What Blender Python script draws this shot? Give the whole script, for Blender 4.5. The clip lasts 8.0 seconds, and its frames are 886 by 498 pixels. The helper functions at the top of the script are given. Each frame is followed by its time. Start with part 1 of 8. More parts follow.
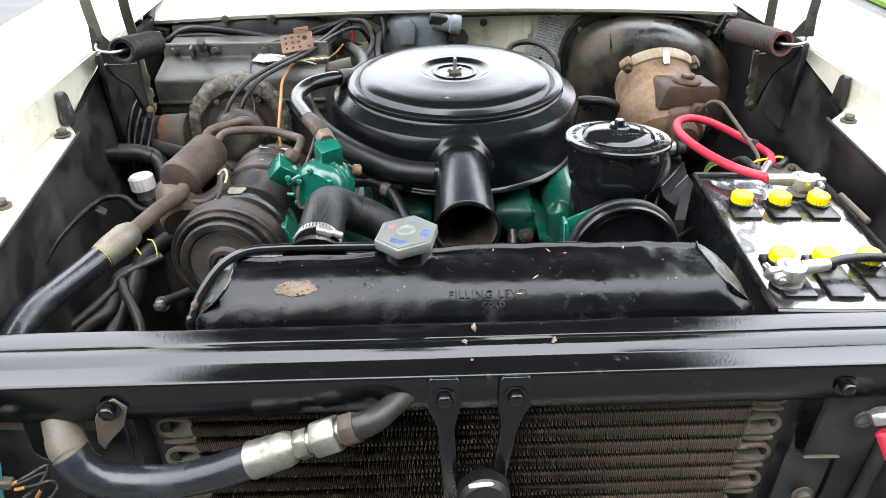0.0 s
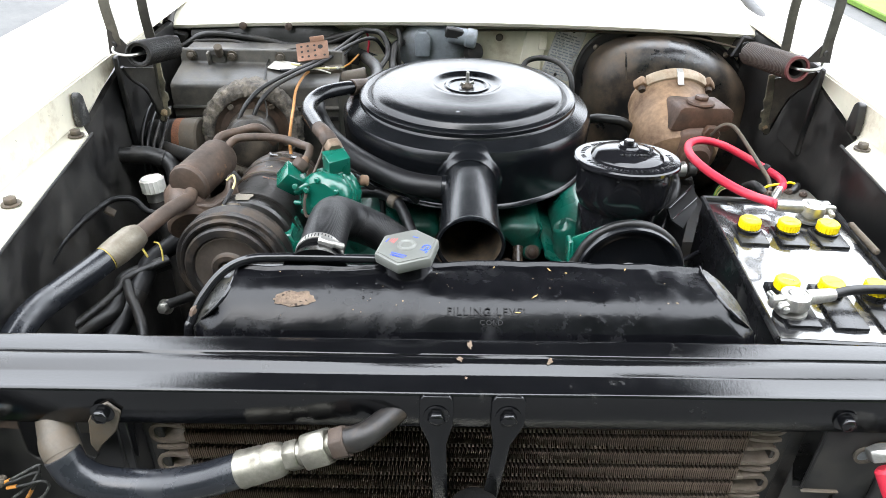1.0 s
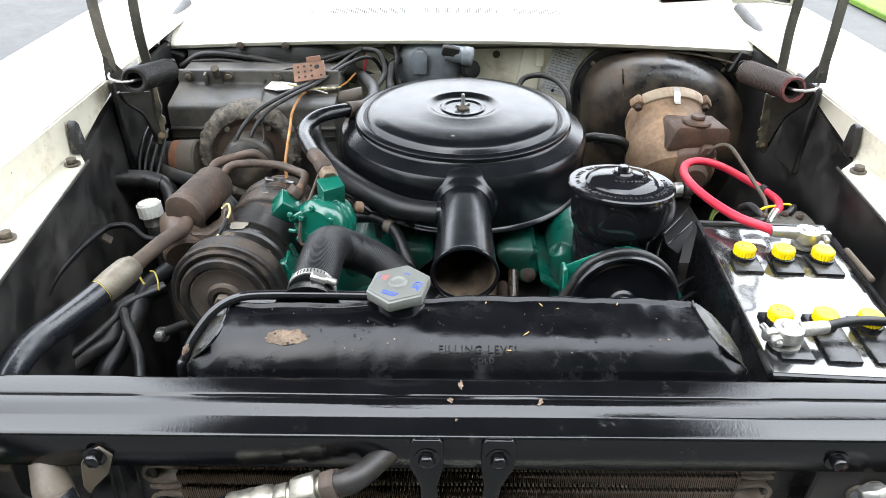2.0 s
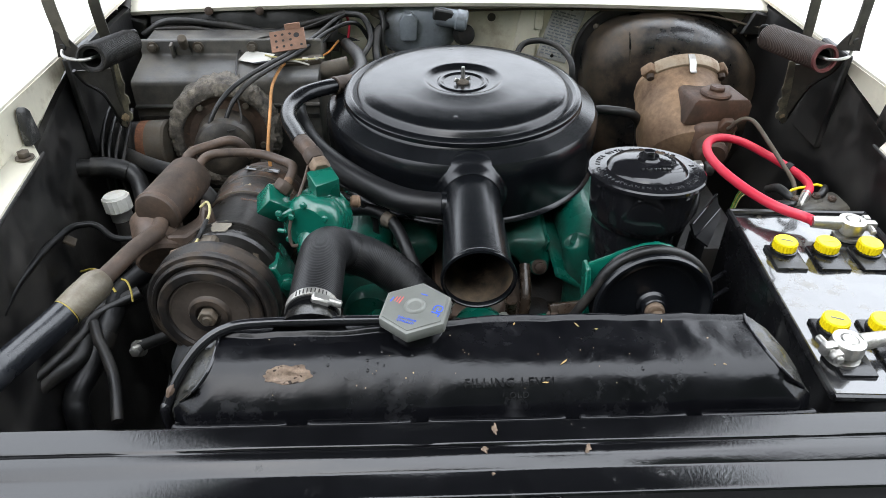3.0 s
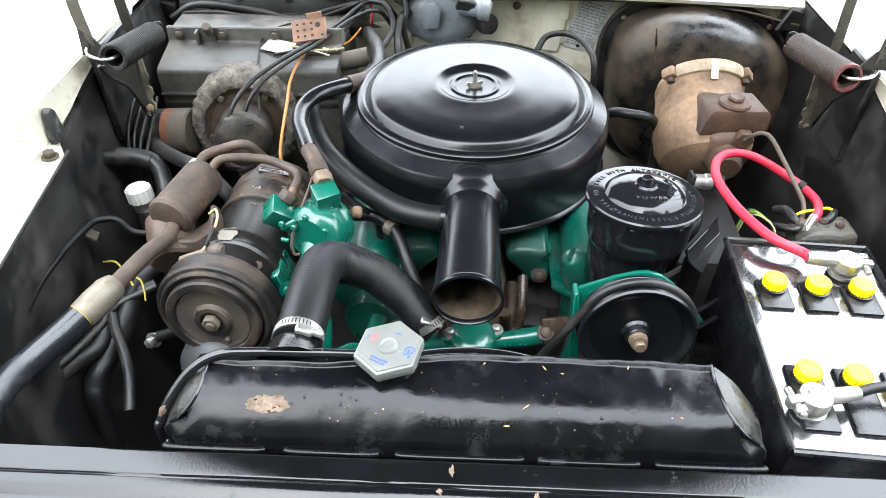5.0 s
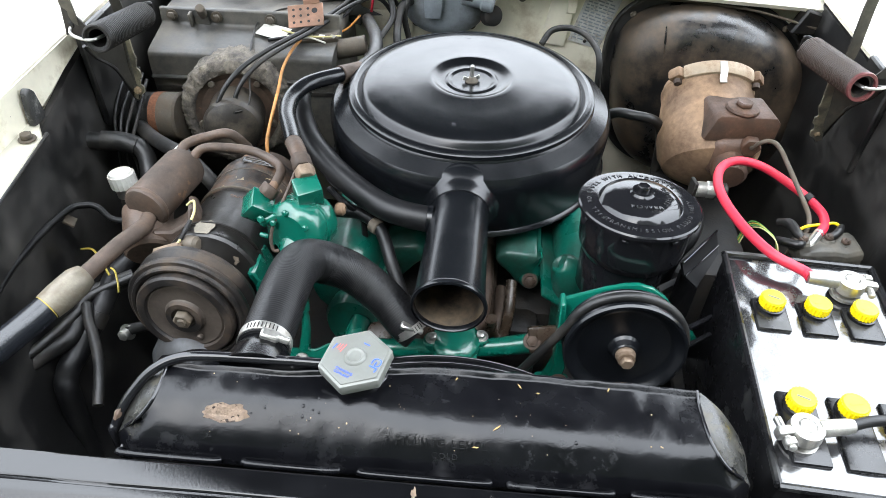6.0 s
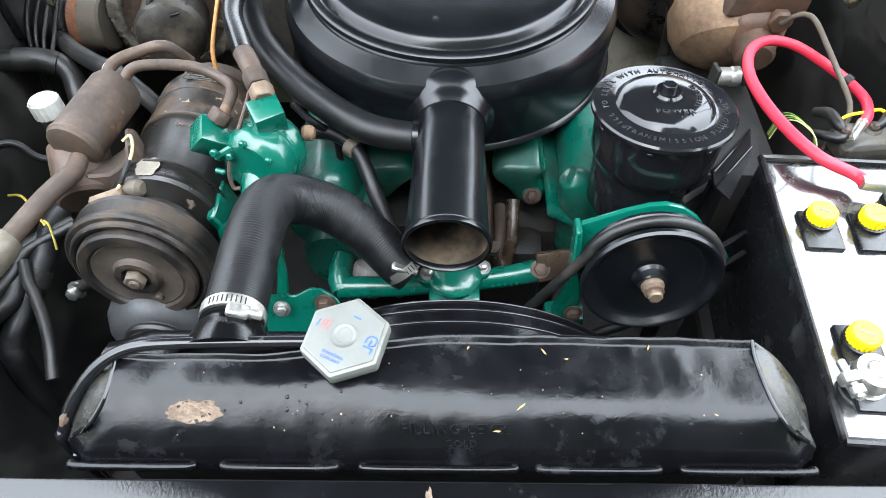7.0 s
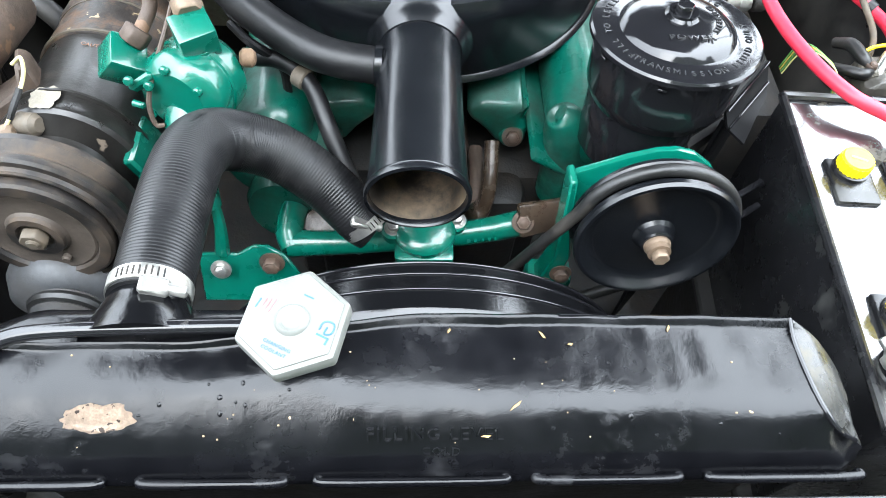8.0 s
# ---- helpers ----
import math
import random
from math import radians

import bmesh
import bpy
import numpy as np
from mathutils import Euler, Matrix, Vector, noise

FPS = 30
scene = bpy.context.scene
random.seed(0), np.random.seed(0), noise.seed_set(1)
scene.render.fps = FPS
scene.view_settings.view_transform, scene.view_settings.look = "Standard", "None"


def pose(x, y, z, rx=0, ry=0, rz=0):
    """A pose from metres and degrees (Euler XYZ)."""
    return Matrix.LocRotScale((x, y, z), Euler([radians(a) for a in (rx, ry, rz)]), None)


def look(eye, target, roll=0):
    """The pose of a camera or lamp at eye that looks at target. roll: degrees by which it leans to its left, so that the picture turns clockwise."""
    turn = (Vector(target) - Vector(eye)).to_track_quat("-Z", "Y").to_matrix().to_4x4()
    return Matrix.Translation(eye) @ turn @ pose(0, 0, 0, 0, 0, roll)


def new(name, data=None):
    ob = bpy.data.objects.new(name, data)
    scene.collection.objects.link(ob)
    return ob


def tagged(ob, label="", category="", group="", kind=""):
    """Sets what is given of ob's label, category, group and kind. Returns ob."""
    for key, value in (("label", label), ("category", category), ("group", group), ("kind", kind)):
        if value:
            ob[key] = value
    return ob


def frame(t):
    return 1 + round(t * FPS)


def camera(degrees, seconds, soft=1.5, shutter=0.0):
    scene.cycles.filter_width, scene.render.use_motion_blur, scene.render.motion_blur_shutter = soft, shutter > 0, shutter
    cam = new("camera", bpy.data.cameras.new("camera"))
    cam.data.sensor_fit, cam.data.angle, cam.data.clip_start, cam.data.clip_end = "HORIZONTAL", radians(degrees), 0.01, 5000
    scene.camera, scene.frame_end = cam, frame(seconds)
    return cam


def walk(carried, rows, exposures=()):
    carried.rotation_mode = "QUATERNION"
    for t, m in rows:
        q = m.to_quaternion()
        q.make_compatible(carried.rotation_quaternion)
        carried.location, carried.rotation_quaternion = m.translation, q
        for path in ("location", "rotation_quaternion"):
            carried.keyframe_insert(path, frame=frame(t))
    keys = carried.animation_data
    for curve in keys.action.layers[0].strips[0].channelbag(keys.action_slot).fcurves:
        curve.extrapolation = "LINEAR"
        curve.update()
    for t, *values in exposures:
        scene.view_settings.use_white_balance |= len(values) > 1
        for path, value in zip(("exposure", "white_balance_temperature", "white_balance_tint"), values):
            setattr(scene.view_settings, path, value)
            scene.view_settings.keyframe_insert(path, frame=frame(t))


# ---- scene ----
cam = camera(64.9, 8.0, 0.5)
PATH = [
    (0, (-0.0491, -0.5762, 1.3700), (0.0063, 1.0896, 0.2726), -0.29),
    (0.5, (-0.0461, -0.5742, 1.3710), (-0.0168, 1.1000, 0.2862), 0.39),
    (1, (-0.0342, -0.5713, 1.3751), (-0.0188, 1.1091, 0.3000), 1.18),
    (1.5, (-0.0136, -0.5783, 1.3984), (-0.0362, 1.1005, 0.3198), 0.67),
    (1.7, (-0.0117, -0.5742, 1.4104), (-0.0303, 1.1065, 0.3348), 0.47),
    (2.8, (-0.0653, -0.4459, 1.4085), (0.0193, 1.1882, 0.2669), 1.53),
    (3, (-0.0670, -0.4260, 1.4043), (0.0119, 1.1749, 0.2170), 0.85),
    (3.5, (-0.0341, -0.3637, 1.3802), (0.0889, 1.2044, 0.1519), 2.99),
    (4, (-0.0004, -0.3448, 1.4084), (0.0031, 1.1962, 0.1398), 2.66),
    (4.5, (0.0043, -0.3761, 1.4866), (-0.0210, 1.1330, 0.1810), 0.16),
    (4.7, (0.0030, -0.3839, 1.5046), (-0.0472, 1.1033, 0.1760), -0.14),
    (5.8, (0.0222, -0.3571, 1.5046), (-0.0311, 1.1563, 0.2046), 1.55),
    (6, (0.0365, -0.3384, 1.4946), (-0.0485, 1.1279, 0.1428), 1.86),
    (6.5, (0.0323, -0.2746, 1.4870), (-0.0355, 1.0818, 0.0236), 0.24),
    (7, (0.0106, -0.2029, 1.4402), (0.0029, 1.0100, -0.1438), 0.20),
    (7.5, (-0.0105, -0.1520, 1.4165), (0.0366, 0.9941, -0.2171), 1.41),
    (7.6, (-0.0154, -0.1460, 1.4133), (0.0297, 1.0071, -0.2143), 1.10),
    (7.8, (-0.0077, -0.1195, 1.3793), (0.2286, 0.9194, -0.3077), 12.36),
    (8, (-0.0013, -0.1178, 1.3524), (0.1145, 0.9463, -0.3324), 5.67),
]
walk(cam, [(t, look(eye, target, roll)) for t, eye, target, roll in PATH], [(0, -0.2, 6450, 10), (1.5, -0.2, 6450, 10), (2.8, -0.84, 6400, 10), (3.0, -0.9, 6400, 10), (3.5, -0.66, 6400, 10), (4.0, -0.12, 6350, 9), (4.5, 0.24, 6350, 9), (6, -0.17, 6350, 9), (6.5, 0.05, 6300, 9), (7, 0.17, 6200, 8), (7.5, 0.5, 6200, 8), (8, 0.62, 6200, 7)])

# ==== world ====
# Overcast daylight: a bright white sky, the open hood shades the bay.
world = bpy.data.worlds.new("overcast_sky")
scene.world = world
world.use_nodes = True
wn, wl = world.node_tree.nodes, world.node_tree.links
for n in list(wn):
    wn.remove(n)
w_out, w_bg = wn.new("ShaderNodeOutputWorld"), wn.new("ShaderNodeBackground")
w_sky, w_mix = wn.new("ShaderNodeTexSky"), wn.new("ShaderNodeMix")
w_sky.sky_type, w_sky.sun_disc = "NISHITA", False
w_sky.sun_elevation, w_sky.sun_rotation = radians(55), radians(200)
w_sky.dust_density, w_sky.air_density = 4.0, 1.0
w_mix.data_type = "RGBA"
w_mix.inputs[0].default_value = 0.85
# overcast sky: the zenith brighter than the horizon
w_dir, w_sep, w_map, w_cloud = wn.new("ShaderNodeTexCoord"), wn.new("ShaderNodeSeparateXYZ"), wn.new("ShaderNodeMapRange"), wn.new("ShaderNodeVectorMath")
wl.new(w_dir.outputs["Generated"], w_sep.inputs[0])
wl.new(w_sep.outputs[2], w_map.inputs[0])
w_map.inputs[1].default_value, w_map.inputs[2].default_value = 0.0, 1.0
w_map.inputs[3].default_value, w_map.inputs[4].default_value = 0.5, 1.45
# the cloud is thinner high over the right rear
w_dot, w_side, w_mul = wn.new("ShaderNodeVectorMath"), wn.new("ShaderNodeMapRange"), wn.new("ShaderNodeMath")
w_dot.operation, w_mul.operation = "DOT_PRODUCT", "MULTIPLY"
w_dot.inputs[1].default_value = (0.5, 0.5, 0.7)
wl.new(w_dir.outputs["Generated"], w_dot.inputs[0])
wl.new(w_dot.outputs["Value"], w_side.inputs[0])
w_side.inputs[1].default_value, w_side.inputs[2].default_value = -0.6, 1.0
w_side.inputs[3].default_value, w_side.inputs[4].default_value = 0.66, 1.34
wl.new(w_map.outputs[0], w_mul.inputs[0])
wl.new(w_side.outputs[0], w_mul.inputs[1])
w_cloud.operation = "SCALE"
w_cloud.inputs[0].default_value = (20.0, 21.0, 22.4)
wl.new(w_mul.outputs[0], w_cloud.inputs["Scale"])
wl.new(w_cloud.outputs[0], w_mix.inputs[7])
wl.new(w_sky.outputs[0], w_mix.inputs[6])
wl.new(w_mix.outputs[2], w_bg.inputs[0])
w_bg.inputs[1].default_value = 0.4
wl.new(w_bg.outputs[0], w_out.inputs[0])
sun = new("sun", bpy.data.lights.new("sun", "SUN"))
sun.data.energy, sun.data.angle, sun.data.color = 0.5, radians(30), (1.0, 0.97, 0.92)
sun.matrix_world = pose(0, 0, 6, 35, 0, -20)


# ==== materials ====
def surf(name, base, rough=0.5, metal=0.0, var=0.3, scale=25.0, dirt=None, amount=0.0, dirt_scale=9.0,
         bump=0.0, bump_scale=120.0, coat=0.0, rough_var=0.15, chips=None, chip_amount=0.0, chip_scale=60.0, spec=0.5, island=False):
    """A worn surface: colour varied at two scales, a layer of dirt, chips, and fine relief."""
    m = bpy.data.materials.new(name)
    m.use_nodes = True
    n, l = m.node_tree.nodes, m.node_tree.links
    b = n["Principled BSDF"]
    tc, info, add = n.new("ShaderNodeTexCoord"), n.new("ShaderNodeObjectInfo"), n.new("ShaderNodeVectorMath")
    add.operation = "ADD"
    l.new(tc.outputs["Object"], add.inputs[0])
    l.new(info.outputs["Random"], add.inputs[1])

    def noise_at(s, detail=5.0, roughness=0.6):
        t = n.new("ShaderNodeTexNoise")
        t.inputs["Scale"].default_value, t.inputs["Detail"].default_value = s, detail
        t.inputs["Roughness"].default_value = roughness
        l.new(add.outputs[0], t.inputs["Vector"])
        return t

    def ramp(src, lo, hi):
        r = n.new("ShaderNodeMapRange")
        r.inputs[1].default_value, r.inputs[2].default_value = lo, hi
        l.new(src, r.inputs[0])
        return r.outputs[0]

    def mixed(fac, a, c):
        x = n.new("ShaderNodeMix")
        x.data_type = "RGBA"
        l.new(fac, x.inputs[0])
        for k, v in ((6, a), (7, c)):
            if isinstance(v, tuple):
                x.inputs[k].default_value = (*v, 1)
            else:
                l.new(v, x.inputs[k])
        return x.outputs[2]

    fine, broad = noise_at(scale * 6, 4), noise_at(scale, 6)
    dark, light = tuple(c * (1 - var) for c in base), tuple(min(1.0, c * (1 + var)) for c in base)
    colour = mixed(ramp(broad.outputs["Fac"], 0.3, 0.7), dark, light)
    colour = mixed(ramp(fine.outputs["Fac"], 0.35, 0.9), colour, dark)
    rough_src = ramp(broad.outputs["Fac"], 0.25, 0.75)
    rr = n.new("ShaderNodeMapRange")
    rr.inputs[3].default_value, rr.inputs[4].default_value = max(0.02, rough - rough_var * rough), min(1.0, rough + rough_var)
    l.new(rough_src, rr.inputs[0])
    roughness, metalness = rr.outputs[0], None
    if dirt:
        d = noise_at(dirt_scale, 8, 0.7)
        fac = ramp(d.outputs["Fac"], 0.62 - 0.5 * amount, 0.85 - 0.4 * amount)
        colour = mixed(fac, colour, dirt)
        rm = n.new("ShaderNodeMix")
        l.new(fac, rm.inputs[0])
        l.new(roughness, rm.inputs[2])
        rm.inputs[3].default_value = 0.85
        roughness = rm.outputs[0]
        if metal > 0:
            mm = n.new("ShaderNodeMix")
            l.new(fac, mm.inputs[0])
            mm.inputs[2].default_value, mm.inputs[3].default_value = metal, 0.0
            metalness = mm.outputs[0]
    if chips:
        d = noise_at(chip_scale, 3, 0.5)
        fac = ramp(d.outputs["Fac"], 0.76 - 0.2 * chip_amount, 0.78 - 0.2 * chip_amount)
        colour = mixed(fac, colour, chips)
    l.new(colour, b.inputs["Base Color"])
    l.new(roughness, b.inputs["Roughness"])
    b.inputs["Metallic"].default_value = metal
    if metalness:
        l.new(metalness, b.inputs["Metallic"])
    b.inputs["Specular IOR Level"].default_value = spec
    b.inputs["Coat Weight"].default_value, b.inputs["Coat Roughness"].default_value = coat, 0.06
    if bump:
        bt, bn = noise_at(bump_scale, 6), n.new("ShaderNodeBump")
        bn.inputs["Strength"].default_value, bn.inputs["Distance"].default_value = bump, 0.002
        l.new(bt.outputs["Fac"], bn.inputs["Height"])
        l.new(bn.outputs[0], b.inputs["Normal"])
    return m


CREAM = surf("cream_paint", (0.6, 0.57, 0.47), 0.3, var=0.05, scale=6, dirt=(0.35, 0.29, 0.2), amount=0.03, coat=0.2, bump=0.05)
CREAM_OLD = surf("stained_cream_paint", (0.84, 0.79, 0.64), 0.42, var=0.1, scale=8, dirt=(0.36, 0.26, 0.14), amount=0.2, dirt_scale=9, bump=0.15)
BLACK_GLOSS = surf("gloss_black_enamel", (0.009, 0.009, 0.0105), 0.075, var=0.3, dirt=(0.06, 0.055, 0.05), amount=0.0, dirt_scale=30, bump=0.1, bump_scale=60, coat=0.0, rough_var=0.05)
BLACK_PANEL = surf("black_brushed_enamel", (0.0035, 0.0036, 0.0042), 0.085, var=0.3, dirt=(0.03, 0.029, 0.027), amount=0.02, dirt_scale=30, bump=0.1, bump_scale=380, rough_var=0.08)
BLACK_INNER = surf("black_inner_panel_paint", (0.011, 0.0108, 0.011), 0.36, var=0.45, scale=12, dirt=(0.06, 0.055, 0.048), amount=0.34, dirt_scale=6, bump=0.12, bump_scale=60)
MOTOR_DIRT = surf("oily_dusty_motor_can", (0.024, 0.021, 0.018), 0.33, var=0.4, scale=18, dirt=(0.11, 0.09, 0.065), amount=0.34, dirt_scale=16, bump=0.3, bump_scale=120)
DOME = surf("hazy_black_dome", (0.011, 0.011, 0.011), 0.24, var=0.3, scale=10, dirt=(0.15, 0.105, 0.066), amount=0.4, dirt_scale=5, bump=0.15, bump_scale=160)
MC_RUST = surf("red_brown_cast_iron", (0.1, 0.054, 0.034), 0.42, var=0.4, scale=22, dirt=(0.045, 0.03, 0.022), amount=0.36, dirt_scale=14, bump=0.3, bump_scale=160)
LINING = surf("dusty_snorkel_lining", (0.016, 0.013, 0.011), 0.4, var=0.4, dirt=(0.16, 0.115, 0.072), amount=0.33, dirt_scale=18, bump=0.2)
ALT_METAL = surf("oily_cast_aluminium", (0.05, 0.052, 0.055), 0.42, metal=0.3, var=0.3, dirt=(0.04, 0.034, 0.028), amount=0.4, bump=0.2)
PALE_LEAD = surf("faded_yellow_lead", (0.52, 0.46, 0.22), 0.5, var=0.2)
DARK_RUST = surf("dark_pulley_rim", (0.022, 0.02, 0.019), 0.38, metal=0.3, var=0.45, scale=26, dirt=(0.075, 0.052, 0.034), amount=0.3, dirt_scale=20, bump=0.15)
BLACK_SATIN = surf("satin_black_paint", (0.005, 0.0057, 0.007), 0.2, var=0.3, bump=0.05, bump_scale=45, rough_var=0.08)
BLACK_DULL = surf("grimy_black_metal", (0.009, 0.0088, 0.0085), 0.42, var=0.4, dirt=(0.055, 0.046, 0.037), amount=0.3, dirt_scale=12, bump=0.3)
BLACK_FLAT = surf("flat_black_plate_paint", (0.004, 0.004, 0.0045), 0.5, var=0.3, dirt=(0.02, 0.018, 0.016), amount=0.12, dirt_scale=20, bump=0.1, spec=0.15)
BLACK_DARK = surf("dark_grease_and_shade", (0.006, 0.0055, 0.005), 0.6, var=0.5, dirt=(0.028, 0.02, 0.013), amount=0.28, dirt_scale=18, bump=0.5)
RUBBER = surf("black_rubber", (0.0065, 0.0065, 0.0072), 0.36, var=0.3, dirt=(0.028, 0.027, 0.026), amount=0.16, bump=0.15, spec=0.36)
BUMPER_OLD = surf("bloomed_grey_rubber", (0.03, 0.03, 0.029), 0.6, var=0.4, scale=30, dirt=(0.3, 0.3, 0.28), amount=0.24, dirt_scale=45, bump=0.8, bump_scale=220)
HOSE_GREY = surf("bloomed_grey_hose_rubber", (0.014, 0.0155, 0.019), 0.2, var=0.3, scale=14, dirt=(0.05, 0.05, 0.052), amount=0.16, dirt_scale=14, bump=0.12)
CRIMP = surf("stained_zinc_crimp", (0.17, 0.15, 0.115), 0.42, metal=0.4, var=0.3, scale=50, dirt=(0.12, 0.09, 0.055), amount=0.3, dirt_scale=35, bump=0.3)
RUBBER_OLD = surf("dusty_rubber", (0.009, 0.0088, 0.0085), 0.4, var=0.35, dirt=(0.048, 0.041, 0.033), amount=0.25, bump=0.25)
GREEN = surf("green_engine_enamel", (0.003, 0.105, 0.07), 0.2, var=0.15, scale=12, coat=0.5, bump=0.25, bump_scale=110, dirt=(0.01, 0.04, 0.03), amount=0.08)
RUST = surf("rusty_brown_steel", (0.088, 0.056, 0.038), 0.5, var=0.45, scale=22, dirt=(0.035, 0.026, 0.02), amount=0.4, dirt_scale=12, bump=0.35, chips=(0.14, 0.08, 0.045), chip_amount=0.35, chip_scale=30)
RUST_RED = surf("red_rust", (0.19, 0.075, 0.035), 0.8, var=0.5, scale=60, bump=0.5)
GREASE_METAL = surf("greasy_compressor_metal", (0.014, 0.0128, 0.0115), 0.28, var=0.45, scale=24, dirt=(0.06, 0.045, 0.032), amount=0.06, dirt_scale=22, bump=0.2, chips=(0.13, 0.105, 0.08), chip_amount=0.28, chip_scale=38)
MOTTLED = surf("rust_spotted_oily_steel", (0.026, 0.021, 0.018), 0.34, var=0.5, scale=30, dirt=(0.16, 0.085, 0.042), amount=0.3, dirt_scale=26, bump=0.4, bump_scale=120, chips=(0.28, 0.22, 0.13), chip_amount=0.35, chip_scale=55)
PULLEY = surf("worn_pulley_steel", (0.08, 0.066, 0.055), 0.46, metal=0.35, var=0.35, scale=30, dirt=(0.045, 0.032, 0.022), amount=0.45, bump=0.2)
STEEL = surf("zinc_steel", (0.5, 0.49, 0.46), 0.32, metal=0.9, var=0.2, scale=60, dirt=(0.2, 0.17, 0.13), amount=0.2, dirt_scale=40, bump=0.1)
STEEL_DIRTY = surf("dull_steel", (0.11, 0.096, 0.078), 0.5, metal=0.35, var=0.3, scale=50, dirt=(0.1, 0.075, 0.05), amount=0.5, dirt_scale=30, bump=0.2)
BRASS = surf("dirty_zinc_fitting", (0.3, 0.285, 0.24), 0.38, metal=0.85, var=0.25, scale=50, dirt=(0.1, 0.08, 0.055), amount=0.16, dirt_scale=35, bump=0.25)
CAP_GREY = surf("pale_grey_cap_metal", (0.16, 0.165, 0.15), 0.42, metal=0.25, var=0.1, scale=40, dirt=(0.3, 0.28, 0.22), amount=0.1, bump=0.05)
YELLOW = surf("yellow_plastic", (0.86, 0.66, 0.0), 0.4, var=0.06, bump=0.05)
RED = surf("red_cable_rubber", (0.62, 0.025, 0.055), 0.42, var=0.1, dirt=(0.3, 0.05, 0.05), amount=0.1, bump=0.05)
BATTERY = surf("black_battery_case", (0.007, 0.007, 0.0078), 0.2, var=0.2, dirt=(0.06, 0.06, 0.055), amount=0.15, bump=0.1)
TAR = surf("glossy_battery_top", (0.02, 0.02, 0.021), 0.1, var=0.2, dirt=(0.1, 0.085, 0.05), amount=0.14, dirt_scale=22, coat=0.9, bump=0.18, bump_scale=40, rough_var=0.1, spec=0.8)
# Fin edges pale, fin bodies dark: light and shade put into the colours.
CONDENSER = surf("lit_brown_fin_edge", (0.4, 0.32, 0.255), 0.55, var=0.3, scale=40, dirt=(0.14, 0.1, 0.07), amount=0.25, bump=0.2)
FIN_SHADED = surf("shaded_dusty_fin", (0.1, 0.074, 0.054), 0.8, var=0.4, scale=60, bump=0.3)
CONDENSER_GAP = surf("brown_fin_gap_shade", (0.03, 0.021, 0.014), 0.9, var=0.5, scale=60, bump=0.5)
CONDENSER_TUBE = surf("condenser_tube_metal", (0.17, 0.138, 0.11), 0.55, metal=0.1, var=0.3, dirt=(0.06, 0.045, 0.03), amount=0.4, bump=0.2)
TAN = surf("tan_painted_booster", (0.3, 0.19, 0.11), 0.48, var=0.3, scale=12, dirt=(0.085, 0.048, 0.028), amount=0.46, dirt_scale=9, bump=0.2)
TAN_PALE = surf("worn_pale_tan_band", (0.42, 0.33, 0.23), 0.45, var=0.25, scale=30, dirt=(0.16, 0.09, 0.05), amount=0.3, dirt_scale=30, bump=0.2)
BOX_GREY = surf("dusty_heater_case", (0.055, 0.053, 0.05), 0.36, var=0.3, dirt=(0.15, 0.135, 0.11), amount=0.36, dirt_scale=10, bump=0.15)
FUZZ = surf("crumbling_insulation", (0.23, 0.2, 0.16), 0.95, var=0.45, scale=45, dirt=(0.045, 0.04, 0.036), amount=0.55, dirt_scale=35, bump=1.0, bump_scale=90)
ZINC_GREY = surf("grey_cast_zinc", (0.28, 0.31, 0.34), 0.45, metal=0.2, var=0.2, dirt=(0.09, 0.08, 0.07), amount=0.3, bump=0.15)
PLATE = surf("stamped_aluminium_plate", (0.6, 0.6, 0.58), 0.45, metal=0.15, var=0.2, dirt=(0.2, 0.17, 0.13), amount=0.3, dirt_scale=50, bump=0.3, bump_scale=300)
WHITE_PLASTIC = surf("off_white_cap", (0.62, 0.61, 0.56), 0.5, var=0.1, dirt=(0.3, 0.26, 0.2), amount=0.2, bump=0.1)
ORANGE_WIRE = surf("orange_wire", (0.6, 0.25, 0.05), 0.5, var=0.15, dirt=(0.15, 0.09, 0.04), amount=0.3)
YELLOW_WIRE = surf("yellow_wire", (0.4, 0.31, 0.05), 0.5, var=0.15)
WHITE_WIRE = surf("white_wire", (0.6, 0.58, 0.5), 0.5, var=0.1)
GREEN_WIRE = surf("green_wire", (0.07, 0.22, 0.05), 0.5, var=0.1)
BLUE_WIRE = surf("blue_wire", (0.08, 0.25, 0.36), 0.5, var=0.1)
COPPER = surf("oxidised_copper", (0.3, 0.165, 0.11), 0.5, metal=0.4, var=0.3, dirt=(0.12, 0.08, 0.05), amount=0.3, bump=0.1)
DUST_TAN = surf("dry_flaking_tan", (0.34, 0.25, 0.15), 0.9, var=0.5, scale=60, bump=0.5)
BLUE_INK = surf("blue_ink", (0.03, 0.1, 0.6), 0.5, var=0.05)
RED_INK = surf("red_ink", (0.6, 0.1, 0.1), 0.5, var=0.05)
GREY_INK = surf("dark_ink", (0.1, 0.1, 0.1), 0.5, var=0.05)
# Greyer than the black cap: the letters' highlights put into their colour.
LIT_LETTER = surf("lightened_raised_lettering", (0.035, 0.035, 0.037), 0.2, var=0.3, scale=80)
BARE_RUST = surf("flaking_bare_patch", (0.3, 0.22, 0.16), 0.9, var=0.45, scale=70, bump=0.5, bump_scale=300, chips=(0.03, 0.02, 0.015), chip_amount=0.7, chip_scale=240)
